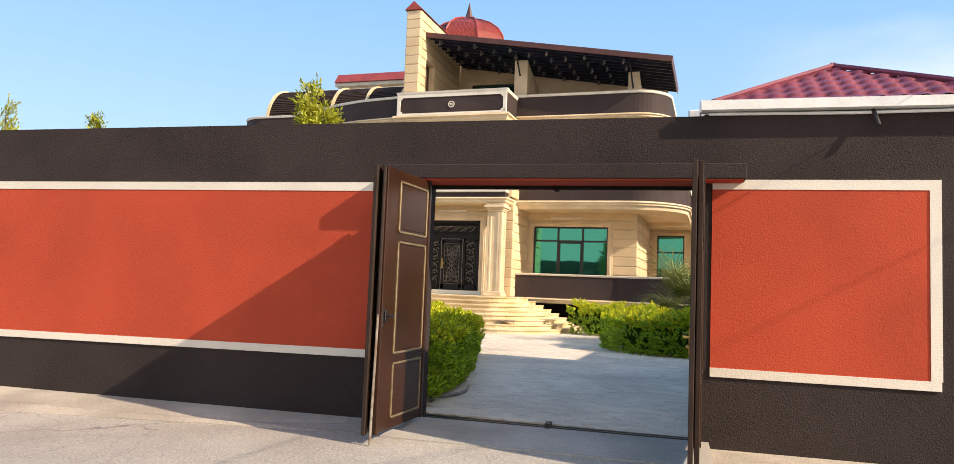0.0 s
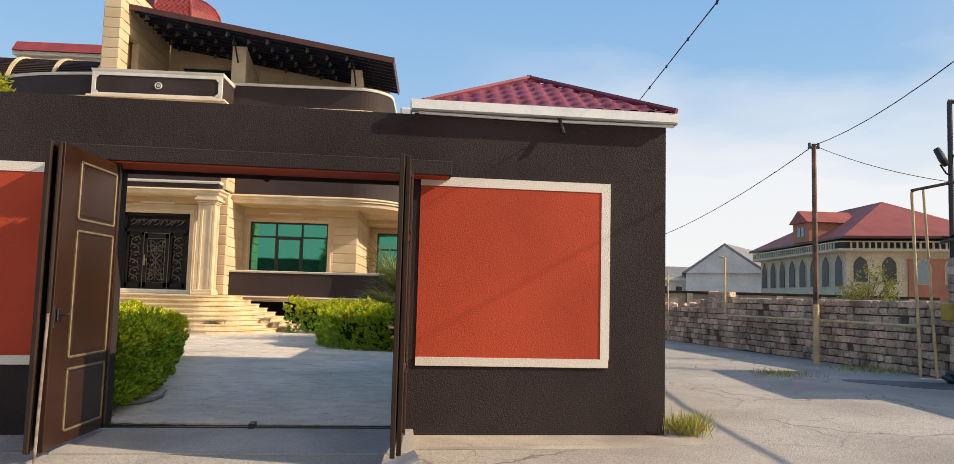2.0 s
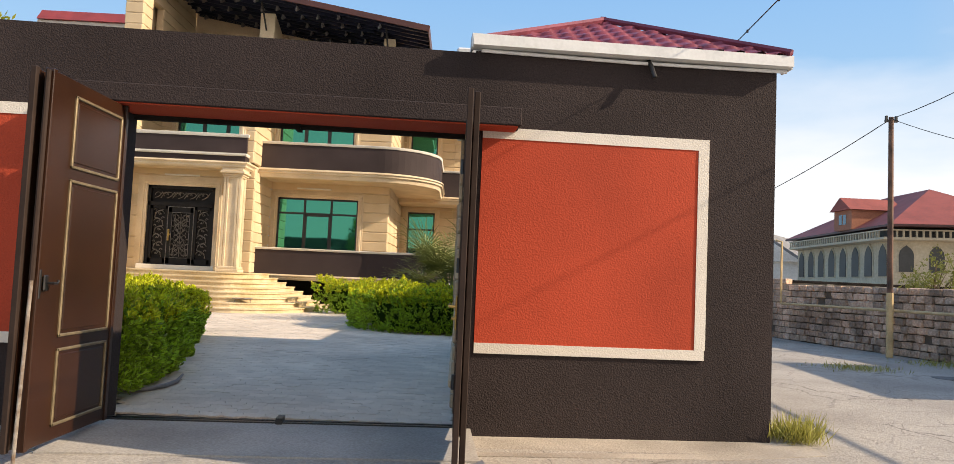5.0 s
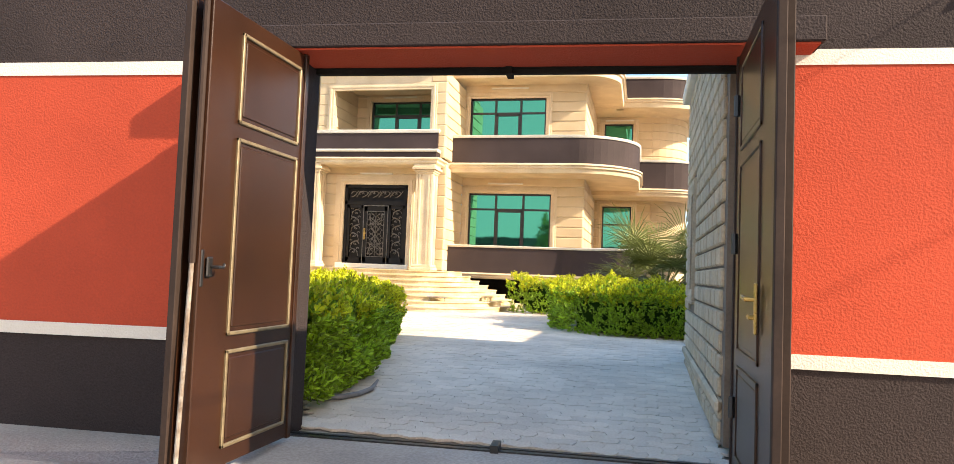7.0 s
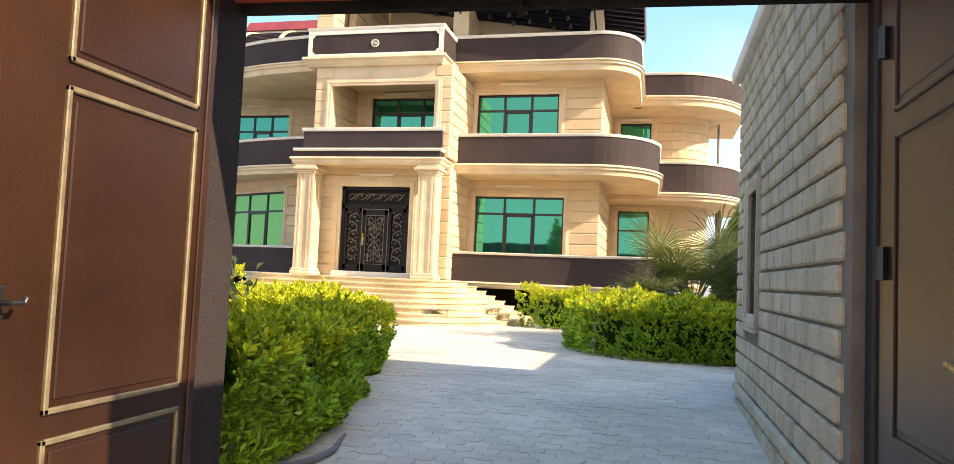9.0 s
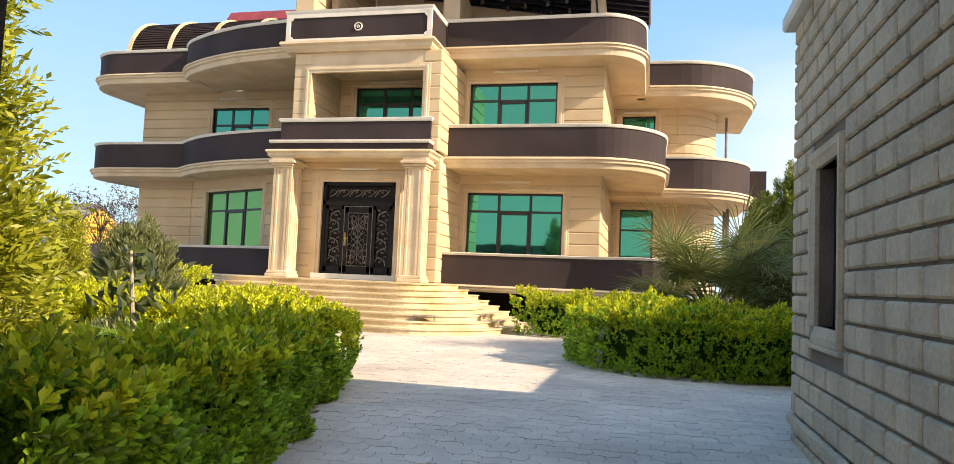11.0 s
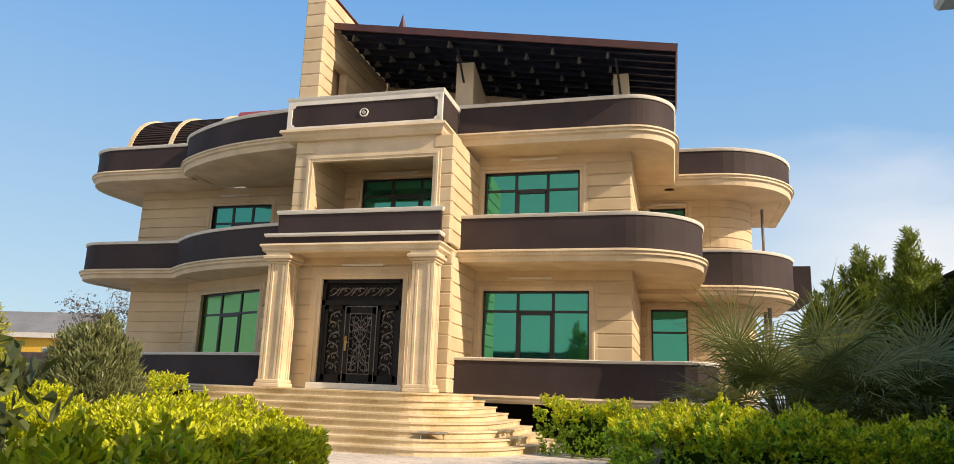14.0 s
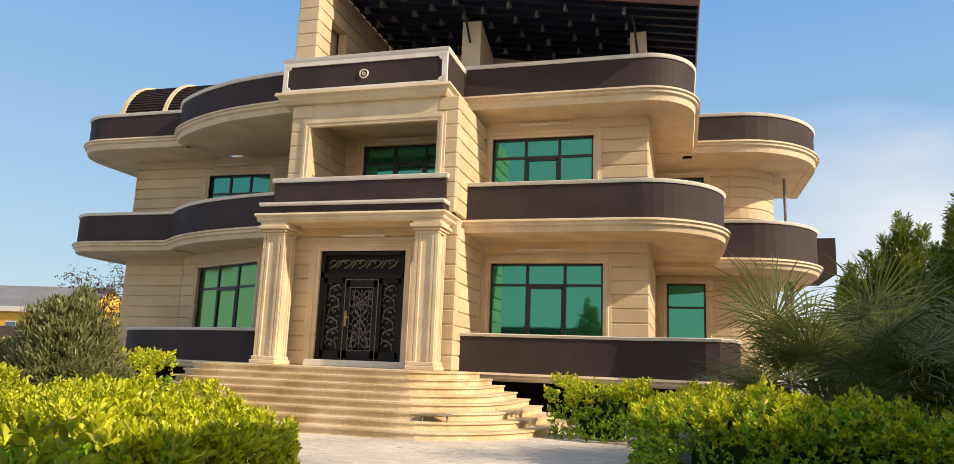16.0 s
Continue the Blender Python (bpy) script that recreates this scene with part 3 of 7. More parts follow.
bm = bmesh.new()
rows = [[bm.verts.new((x, y, yard_z(y) - 0.03)) for x in (-60, -5.6, -1.0)] for y in (8.12, 9, 10, 11, 12.5, 60)]
for p, q in zip(rows, rows[1:]):
    for a in range(2):
        bm.faces.new((p[a], p[a + 1], q[a + 1], q[a]))
far = [bm.verts.new(v) for v in ((-1.0, 13.05, YARD - 0.03), (3.0, 13.05, YARD - 0.03), (3.0, 60, YARD - 0.03), (-1.0, 60, YARD - 0.03))]
bm.faces.new(far)
yard = tagged(link("yard_bed", bm, JOINT), "sandy bed under the courtyard paving", "ground", kind="structure")

# ---- the house ----
house = thing("house", "three-storey villa of cream limestone with rounded dark brown balconies", "house", pose(-10.6, 27, 0))
HM = pose(-10.6, 27, 0).inverted()


def hp(name, bm, mat, parent=None, label="", smooth=False):
    """A part of the house, in the place's own coordinates."""
    bmesh.ops.transform(bm, matrix=HM, verts=bm.verts[:])
    return part(name, bm, mat, parent or house, label, smooth)


PLAT, F1, F2, F3 = 1.20, 4.66, 8.12, 9.0
MID = (4.66, 4.98, 5.86, 5.95)
UPP = (8.12, 8.48, 9.27, 9.37)


def balcony(path, levels, inner, tag):
    """Parapet, coping and stepped cornice along a front path, with the slab behind it closed along inner."""
    c0, d0, d1, t = levels
    hp("parapet", sweep(bmesh.new(), path, [(0, d0), (0, d1), (-0.18, d1), (-0.18, d0)]), PARAPET, label="dark brown painted parapet")
    hp("coping", sweep(bmesh.new(), path, [(0.03, d1), (0.045, d1 + 0.03), (0.06, t - 0.01), (0.05, t), (-0.22, t), (-0.22, d1)]), WHITE_TRIM, label="pale stone coping")
    h = d0 - c0
    hp("cornice", sweep(bmesh.new(), path, [(0.05, d0 + 0.005), (0.14, d0 - 0.02), (0.15, d0 - 0.07), (0.10, d0 - 0.10), (0.10, d0 - 0.16), (0.03, d0 - 0.2), (-0.0, c0), (-0.3, c0), (-0.3, d0 + 0.005)]), LIME_SMOOTH, label="moulded limestone cornice")
    bm = bmesh.new()
    prism(bm, list(path) + list(inner), c0 + 0.02, d0 - 0.02)
    hp("balcony_slab", bm, LIME_SMOOTH)


# right-hand balconies
R_MID = [(-8.5, 27.05), (-6, 27.05), (-4.1, 27.05)] + arc(-4.1, 29.25, 2.2, 2.2, -90, 0, 14)[1:] + [(-1.9, 33.0)]
R_UPP = [(-8.6, 27.55), (-6, 27.55), (-3.9, 27.55)] + arc(-3.9, 28.9, 1.3, 1.35, -90, 0, 12)[1:] + [(-2.6, 33.0)]
balcony(R_MID, MID, [(-4, 33.0), (-4, 28.9), (-8.5, 28.9)], "right")
balcony(R_UPP, UPP, [(-4, 33.0), (-4, 28.9), (-8.6, 28.9)], "right")
RW_MID = [(-2.0, 32.3), (-1.2, 32.35)] + arc(-1.2, 35.0, 2.45, 2.65, -90, 0, 12)[1:] + [(1.25, 39.0)]
RW_UPP = [(-3.1, 32.35), (-1.4, 32.4)] + arc(-1.4, 35.4, 2.75, 3.0, -90, 0, 12)[1:] + [(1.35, 39.0)]
balcony(RW_MID, (4.5, 4.80, 5.86, 5.95), [(-4.2, 39.0), (-4.2, 32.4)], "wing")
balcony(RW_UPP, (8.10, 8.475, 9.262, 9.36), [(-4.2, 39.0), (-4.2, 32.4)], "wing")
hp("parapet", boxes((1.3, 35.6, 4.75, 1.95, 39, 5.95)), PARAPET)
# left-hand balconies
L_MID = [(-18.95, 30.4), (-18.9, 29.3), (-17.8, 28.5), (-16.5, 27.9), (-15.0, 27.5), (-13.2, 27.2)]
L_UPP = [(-18.75, 30.4), (-18.75, 28.95), (-18.2, 28.4), (-17.1, 27.78), (-16, 27.35), (-15, 27.1), (-13.3, 26.85)]


def smooth_path(pts, keep=1):
    out = list(pts[:keep])
    p = [Vector(q) for q in pts]
    for i in range(keep, len(p) - 1):
        p0, p1, p2, p3 = p[max(i - 1, keep)], p[i], p[i + 1], p[min(i + 2, len(p) - 1)]
        for k in range(5):
            t = k / 5
            q = 0.5 * ((2 * p1) + (p2 - p0) * t + (2 * p0 - 5 * p1 + 4 * p2 - p3) * t * t + (3 * p1 - p0 - 3 * p2 + p3) * t ** 3)
            out.append((q.x, q.y))
    out.append(tuple(p[-1]))
    return out


L_MID, L_UPP = smooth_path(L_MID), smooth_path(L_UPP)
balcony(L_MID, MID, [(-13.2, 30.6), (-18.9, 30.6)], "left")
balcony(L_UPP, UPP, [(-13.3, 30.6), (-18.7, 30.6)], "left")
LW_MID = [(-23.7, 36), (-23.7, 31.2)] + arc(-22.2, 31.2, 1.5, 1.75, 180, 270, 10)[1:] + [(-18.7, 29.45)]
LW_UPP = [(-23.6, 36), (-23.6, 31.0)] + arc(-22.0, 31.0, 1.6, 1.75, 180, 270, 10)[1:] + [(-18.6, 29.25)]
balcony(LW_MID, MID, [(-18.7, 36)], "wing")
balcony(LW_UPP, UPP, [(-18.6, 36)], "wing")
# centre block parapet, plaque and porch ledge
balcony([(-13.2, 27.3), (-13.2, 25.98), (-8.5, 25.98), (-8.5, 27.1)], (4.9, 5.0, 5.84, 5.95), [(-8.5, 28.5), (-13.2, 28.5)], "centre")
hp("porch_band", boxes((-13.28, 25.6, 4.93, -8.42, 26.3, 5.14)), PARAPET)
hp("porch_coping", sweep(bmesh.new(), [(-13.28, 26.0), (-13.28, 25.58), (-8.42, 25.58), (-8.42, 26.0)], [(0.03, 5.13), (0.05, 5.17), (0.05, 5.22), (-0.4, 5.22), (-0.4, 5.13)]), WHITE_TRIM)
hp("porch_cornice", sweep(bmesh.new(), [(-13.28, 27.0), (-13.28, 25.58), (-8.42, 25.58), (-8.42, 27.0)], [(0.1, 4.93), (0.12, 4.88), (0.06, 4.82), (0.06, 4.76), (0.0, 4.70), (-0.35, 4.70), (-0.35, 4.93)]), LIME_SMOOTH)
hp("porch_ceiling", boxes((-13.2, 25.7, 4.72, -8.5, 28.6, 4.9)), LIME_SMOOTH)
PX0, PX1, PY = -13.2, -8.62, 25.98
hp("plaque", boxes((PX0, PY, 8.3, PX1, 27.6, 9.12)), PARAPET, label="dark brown parapet panel with white frame")
bm = boxes((PX0 - 0.02, PY - 0.03, 8.28, PX1 + 0.02, PY + 0.05, 8.38), (PX0 - 0.02, PY - 0.03, 9.02, PX1 + 0.02, PY + 0.05, 9.14), (PX0 - 0.02, PY - 0.03, 8.38, PX0 + 0.12, PY + 0.05, 9.02), (PX1 - 0.12, PY - 0.03, 8.38, PX1 + 0.02, PY + 0.05, 9.02), bevel=0.004)
for cx in (PX0 + 0.12, PX1 - 0.12):
    for cz in (8.38, 9.02):
        bmesh.ops.create_cone(bm, cap_ends=True, segments=16, radius1=0.09, radius2=0.09, depth=0.07, matrix=pose(cx, PY + 0.005, cz, 90))
hp("plaque_frame", bm, WHITE_TRIM, label="white frame with scooped corners")
hp("plaque_coping", sweep(bmesh.new(), [(PX0, 27.6), (PX0, PY), (PX1, PY), (PX1, 27.6)], [(0.03, 9.14), (0.05, 9.2), (0.06, 9.25), (-0.3, 9.25), (-0.3, 9.12)]), WHITE_TRIM)
hp("plaque_cornice", sweep(bmesh.new(), [(PX0, 27.8), (PX0, PY), (PX1, PY), (PX1, 27.8)], [(0.14, 8.28), (0.16, 8.2), (0.08, 8.14), (0.06, 8.06), (0.0, 7.98), (-0.5, 7.98), (-0.5, 8.28)]), LIME_SMOOTH)
bm = bmesh.new()
for r0, r1, y in ((0.135, 0.10, 0.0), (0.055, 0.03, -0.01)):
    ringbm = [bm.verts.new((r * math.cos(a), yy, r * math.sin(a))) for r, yy in ((r0, 0.03), (r0 - 0.01, y - 0.03), (r1, y - 0.03), (r1 - 0.01, 0.03)) for a in [2 * math.pi * i / 24 for i in range(24)]]
    for k in range(3):
        for i in range(24):
            bm.faces.new((ringbm[k * 24 + i], ringbm[k * 24 + (i + 1) % 24], ringbm[(k + 1) * 24 + (i + 1) % 24], ringbm[(k + 1) * 24 + i]))
bmesh.ops.transform(bm, matrix=pose(-10.88, PY - 0.005, 8.70), verts=bm.verts[:])
hp("rosette", bm, WHITE_TRIM, label="round white rosette")


SURROUND = [(0.0, -0.09), (0.0, 0.035), (0.075, 0.035), (0.085, 0.055), (0.145, 0.055), (0.155, 0.03), (0.215, 0.03), (0.225, -0.02)]


def surround(s0, s1, z0, z1, profile=SURROUND):
    """A moulded frame round three sides of an opening, in a wall's own (along, into, up)."""
    bm = sweep(bmesh.new(), [(s1, z0), (s1, z1), (s0, z1), (s0, z0)], profile)
    bmesh.ops.transform(bm, matrix=Matrix(((1, 0, 0, 0), (0, 0, -1, 0), (0, 1, 0, 0), (0, 0, 0, 1))), verts=bm.verts[:])
    return bm


def wall_run(a, b, z0, z1, openings=(), thick=0.25, course=0.365, quoin=False, nudge=0.0):
    """A wall from a to b (outside to the right of the way), faced with stone courses; openings as (s0, s1, z0, z1) along it."""
    a, b = Vector((*a, 0)), Vector((*b, 0))
    d = (b - a).normalized()
    length = (b - a).length
    n = Vector((d.y, -d.x, 0))
    m = Matrix(((d.x, -n.x, 0, a.x), (d.y, -n.y, 0, a.y), (0, 0, 1, 0), (0, 0, 0, 1)))
    cuts = sorted(openings)
    bm = bmesh.new()
    s = 0.0
    for o in cuts:
        if o[0] > s:
            box(bm, s, 0.02, z0, o[0], thick, z1)
        if o[2] > z0:
            box(bm, o[0], 0.02, z0, o[1], thick, o[2])
        if o[3] < z1:
            box(bm, o[0], 0.02, o[3], o[1], thick, z1)
        s = o[1]
    if s < length:
        box(bm, s, 0.02, z0, length, thick, z1)
    bmesh.ops.transform(bm, matrix=m, verts=bm.verts[:])
    wall = hp("wall", bm, LIME_SMOOTH)
    k = max(1, round((z1 - z0) / course))
    h = (z1 - z0) / k
    for j in range(k):
        za, zb = z0 + j * h, z0 + (j + 1) * h
        free, s = [], 0.0
        for o in cuts:
            if o[2] < zb - 0.02 and o[3] > za + 0.02:
                free.append((s, o[0] - 0.001))
                s = o[1] + 0.001
        free.append((s, length))
        for s0, s1 in free:
            if s1 - s0 < 0.06:
                continue
            bm = bmesh.new()
            box(bm, s0 + 0.004, -0.016 - nudge, za + 0.012, s1 - 0.004, 0.03, zb - 0.012, bevel=0.018)
            bmesh.ops.transform(bm, matrix=HM @ m, verts=bm.verts[:])
            part("stone_course", bm, LIME, wall)
    return m


def window(m, s0, s1, z0, z1, cols, transom=0.66, glass=GLASS, trim=True, opener=1):
    """A dark framed window in a wall whose way is m, with a moulded stone surround."""
    w = thing_part("window", house, "dark-framed window of reflective green glass")
    def put(name, bm, mat, par):
        bmesh.ops.transform(bm, matrix=HM @ m, verts=bm.verts[:])
        return part(name, bm, mat, par)
    bm = bmesh.new()
    t = 0.06
    for r in ((s0, z0, s1, z0 + t), (s0, z1 - t, s1, z1), (s0, z0, s0 + t, z1), (s1 - t, z0, s1, z1)):
        box(bm, r[0], 0.08, r[1], r[2], 0.16, r[3])
    zt = z0 + (z1 - z0) * transom
    box(bm, s0, 0.085, zt - 0.035, s1, 0.155, zt + 0.035)
    step = (s1 - s0) / cols
    for i in range(1, cols):
        box(bm, s0 + i * step - 0.04, 0.083, z0, s0 + i * step + 0.04, 0.157, z1)
    if cols > 1:
        i = opener
        for r in ((s0 + i * step + 0.04, z0 + t, s0 + i * step + 0.09, zt), (s0 + (i + 1) * step - 0.09, z0 + t, s0 + (i + 1) * step - 0.04, zt), (s0 + i * step + 0.04, zt - 0.1, s0 + (i + 1) * step - 0.04, zt - 0.03)):
            box(bm, r[0], 0.07, r[1], r[2], 0.15, r[3])
    put("frame", bm, BLACK_METAL, w)
    for i in range(cols):
        for za, zb in ((z0 + 0.03, zt), (zt, z1 - 0.03)):
            bm = bmesh.new()
            box(bm, s0 + i * step + 0.02, 0.115, za, s0 + (i + 1) * step - 0.02, 0.121, zb)
            put("pane", bm, glass, w)
    if trim:
        bm = surround(s0, s1, z0 - 0.1, z1)
        put("surround", bm, LIME_SMOOTH, w)
    return w


def thing_part(name, parent, label=""):
    ob = new(name)
    ob.empty_display_size = 0.1
    ob.parent = parent
    if label:
        ob["label"] = label
    return ob


# ground floor
m = wall_run((-12.95, 26.5), (-8.3, 26.5), PLAT, F1 + 0.2, [(0.98, 3.32, PLAT, 4.12)])
DOOR_M = m
wall_run((-8.3, 26.5), (-8.3, 28.77), PLAT, F1 + 0.1)
m = wall_run((-8.3, 28.77), (-3.8, 28.77), 1.1, F1 + 0.1, [(0.27, 3.33, 2.12, 4.12)])
window(m, 0.27, 3.33, 2.12, 4.12, 3, transom=0.71)
wall_run((-3.8, 28.77), (-3.8, 34.4), 1.1, F1 + 0.1)
m = wall_run((-3.8, 34.4), (-1.4, 34.4), 1.1, F1 + 0.1, [(0.35, 1.58, 2.2, 4.26)])
window(m, 0.35, 1.58, 2.2, 4.26, 1, transom=0.62)
RC = [(-1.4, 34.4)] + arc(-1.4, 36.0, 1.5, 1.6, -90, 0, 8)[1:] + [(0.1, 39.5)]
for za, zb in ((1.1, F1 + 0.1), (4.98, F2 + 0.1)):
    curved = hp("curved_wall", sweep(bmesh.new(), RC, [(-0.02, za), (-0.02, zb), (-0.25, zb), (-0.25, za)]), LIME_SMOOTH)
    k = round((zb - za) / 0.365)
    for i in range(k):
        c0, c1 = za + (zb - za) * i / k, za + (zb - za) * (i + 1) / k
        bm = sweep(bmesh.new(), RC, [(0.0, c0 + 0.012), (0.012, c0 + 0.028), (0.012, c1 - 0.028), (0.0, c1 - 0.012), (-0.03, c1 - 0.01), (-0.03, c0 + 0.01)])
        bmesh.ops.transform(bm, matrix=HM, verts=bm.verts[:])
        part("stone_course", bm, LIME, curved)
m = wall_run((-3.8, 34.4), (-1.4, 34.4), 4.98, F2 + 0.1, [(0.35, 1.58, 5.6, 7.85)])
window(m, 0.35, 1.58, 5.6, 7.85, 1, transom=0.62)
m = wall_run((-8.3, 28.77), (-3.8, 28.77), 4.98, F2 + 0.1, [(0.22, 3.05, 5.4, 7.66)])
window(m, 0.22, 3.05, 5.4, 7.66, 3, transom=0.76)
wall_run((-3.8, 28.77), (-3.8, 34.4), 4.98, F2 + 0.1)
# left
m = wall_run((-22.0, 31.0), (-19.6, 31.0), 1.1, F1 + 0.1)
m = wall_run((-19.6, 31.0), (-13.0, 27.9), 1.1, F1 + 0.1, [(1.05, 4.6, 2.12, 4.22)])
window(m, 1.05, 4.6, 2.12, 4.22, 3, glass=GLASS_LIGHT)
wall_run((-22.0, 36.0), (-22.0, 31.0), 1.1, F2 + 0.1)
m = wall_run((-22.0, 30.98), (-13.0, 30.98), 4.98, F2 + 0.1, [(3.1, 5.5, 5.4, 7.55)])
window(m, 3.1, 5.5, 5.4, 7.55, 3, transom=0.7)
# loggia block on the first floor
wall_run((-12.92, 26.1), (-12.35, 26.1), 5.0, 7.98, quoin=True)
wall_run((-8.82, 26.1), (-8.28, 26.1), 5.0, 7.98, quoin=True)
wall_run((-8.28, 26.1), (-8.28, 28.77), 5.0, 7.98)
wall_run((-12.92, 31.0), (-12.92, 26.1), 5.0, 7.98)
hp("loggia_head", boxes((-12.36, 26.1, 7.45, -8.81, 26.4, 7.99)), LIME_SMOOTH)
bm = surround(-12.36, -8.82, 5.0, 7.36)
bmesh.ops.transform(bm, matrix=Matrix.Translation((0, 26.09, 0)), verts=bm.verts[:])
hp("loggia_surround", bm, LIME_SMOOTH)
wall_run((-12.36, 26.1), (-12.36, 28.2), 5.0, 7.98)
m = wall_run((-12.36, 28.2), (-8.6, 28.2), 5.0, 7.98, [(0.6, 3.4, 5.1, 7.45)])
window(m, 0.6, 3.4, 5.1, 7.45, 3, transom=0.78)
hp("loggia_ceiling", boxes((-12.4, 26.2, 7.7, -8.5, 28.4, 7.96)), LIME_SMOOTH)
# terrace storey
m = wall_run((-12.5, 31.2), (-8.6, 31.2), 9.0, 11.2, [(0.65, 3.3, 9.2, 10.95)])
window(m, 0.65, 3.3, 9.2, 10.95, 2, opener=0)
m = wall_run((-8.6, 31.2), (-2.9, 31.2), 9.0, 10.33, [(0.9, 3.9, 9.2, 10.1)])
window(m, 0.9, 3.9, 9.2, 10.1, 2, opener=0)
wall_run((-13.12, 26.3), (-12.5, 26.3), 9.0, 12.8, course=0.38)
wall_run((-12.5, 26.3), (-12.5, 31.2), 9.0, 12.8, [(0.75, 1.7, 9.3, 10.9)], course=0.38)
wall_run((-13.12, 31.2), (-13.12, 26.3), 9.0, 12.8, course=0.38)
# terrace slab
hp("terrace_slab", boxes((-17.6, 29.2, 8.2, -3.0, 36, 9.0)), LIME_SMOOTH)
# shed roof over the terrace
ROOF_A, ROOF_B = (-12.46, 12.0), (-2.5, 10.38)


def roof_z(x):
    return ROOF_A[1] + (x - ROOF_A[0]) / (ROOF_B[0] - ROOF_A[0]) * (ROOF_B[1] - ROOF_A[1])


RT = Matrix.Translation((ROOF_A[0], 0, ROOF_A[1])) @ pose(0, 0, 0, 0, math.degrees(math.atan2(ROOF_A[1] - ROOF_B[1], ROOF_B[0] - ROOF_A[0])), 0)
RL = math.hypot(ROOF_B[0] - ROOF_A[0], ROOF_A[1] - ROOF_B[1])
shed = hp("terrace_roof", boxes((0, 26.92, -0.03, RL, 31.4, 0.0), m=RT), SHED_DARK, label="dark sheet-metal shed roof over the terrace")
for i in range(10):
    y = 27.15 + i * 0.45
    bm = boxes((0.1, y, -0.16, RL - 0.02, y + 0.06, -0.03), m=RT)
    bmesh.ops.transform(bm, matrix=HM, verts=bm.verts[:])
    part("purlin", bm, SHED_DARK, shed)
    for j in range(6):
        x = 0.5 + 1.55 * j + (0.7 if i % 2 else 0.0)
        if x < RL - 1.6:
            bm = bmesh.new()
            prism(bm, [(0, 0), (0.42, 0), (0.08, -0.2), (0, -0.2)], 0, 0.05, RT @ pose(x, y + 0.03, -0.14, 90, 0, 90))
            bmesh.ops.transform(bm, matrix=HM, verts=bm.verts[:])
            part("bracket", bm, BRACKET, shed)
for x0, x1, zb in ((-12.46, -8.6, 11.2), (-8.6, -2.9, 10.33)):
    hp("gable_wall", prism(bmesh.new(), [(x0, zb), (x1, zb), (x1, roof_z(x1) - 0.04), (x0, roof_z(x0) - 0.04)], -31.4, -31.2, pose(0, 0, 0, 90, 0, 0)), LIME_SMOOTH)
hp("roof_fascia", boxes((-0.05, 26.86, -0.16, RL + 0.03, 26.92, 0.05), m=RT), SHED_EDGE, label="brown metal fascia")
hp("roof_fascia", boxes((RL, 26.92, -0.18, RL + 0.03, 31.4, 0.04), m=RT), SHED_EDGE)
for x0, x1 in ((-8.95, -8.4), (-4.24, -3.82)):
    zt = roof_z(x1) - 0.3
    bm = bmesh.new()
    prism(bm, [(28.2, 9.0), (30.4, 9.0), (30.4, zt - 0.75), (28.2, zt)], x0, x1, Matrix(((0, 0, 1, 0), (1, 0, 0, 0), (0, 1, 0, 0), (0, 0, 0, 1))))
    hp("roof_pier", bm, LIME_SMOOTH, label="limestone pier under the roof")
    hp("roof_strut", tube(bmesh.new(), [((x0 + x1) / 2, 28.1, zt - 0.7), ((x0 + x1) / 2 - 0.1, 27.6, zt + 0.22)], 0.035), BLACK_METAL)
# cap, dome, rear roof
bm = bmesh.new()
prism(bm, [(-13.2, 0.0), (-12.42, 0.0), (-12.81, 0.36)], -31.3, -26.22, pose(0, 0, 12.82, 90, 0, 0))
hp("tower_cap", bm, ROOF_RED)
bm = bmesh.new()
DC, DR = Vector((-12.85, 33.2, 13.1)), 1.95
prof = [(1.0, 0.0), (1.04, 0.35), (1.0, 0.75), (0.86, 1.15), (0.62, 1.5), (0.32, 1.75), (0.12, 1.85), (0.07, 2.2), (0.01, 2.7)]
DN = 8
rings = [[bm.verts.new(DC + Vector((DR * r * math.cos(2 * math.pi * i / DN + 0.55), DR * r * math.sin(2 * math.pi * i / DN + 0.55), z))) for i in range(DN)] for r, z in prof]
for r, s in zip(rings, rings[1:]):
    for i in range(DN):
        bm.faces.new((r[i], r[(i + 1) % DN], s[(i + 1) % DN], s[i]))
pr, pz = [p[0] for p in prof[:7]], [p[1] for p in prof[:7]]


def dome_point(i, u, z, lift):
    r = DR * float(np.interp(z, pz, pr)) + lift
    a, b = 2 * math.pi * i / DN + 0.55, 2 * math.pi * (i + 1) / DN + 0.55
    return DC + Vector((r * ((1 - u) * math.cos(a) + u * math.cos(b)), r * ((1 - u) * math.sin(a) + u * math.sin(b)), z))


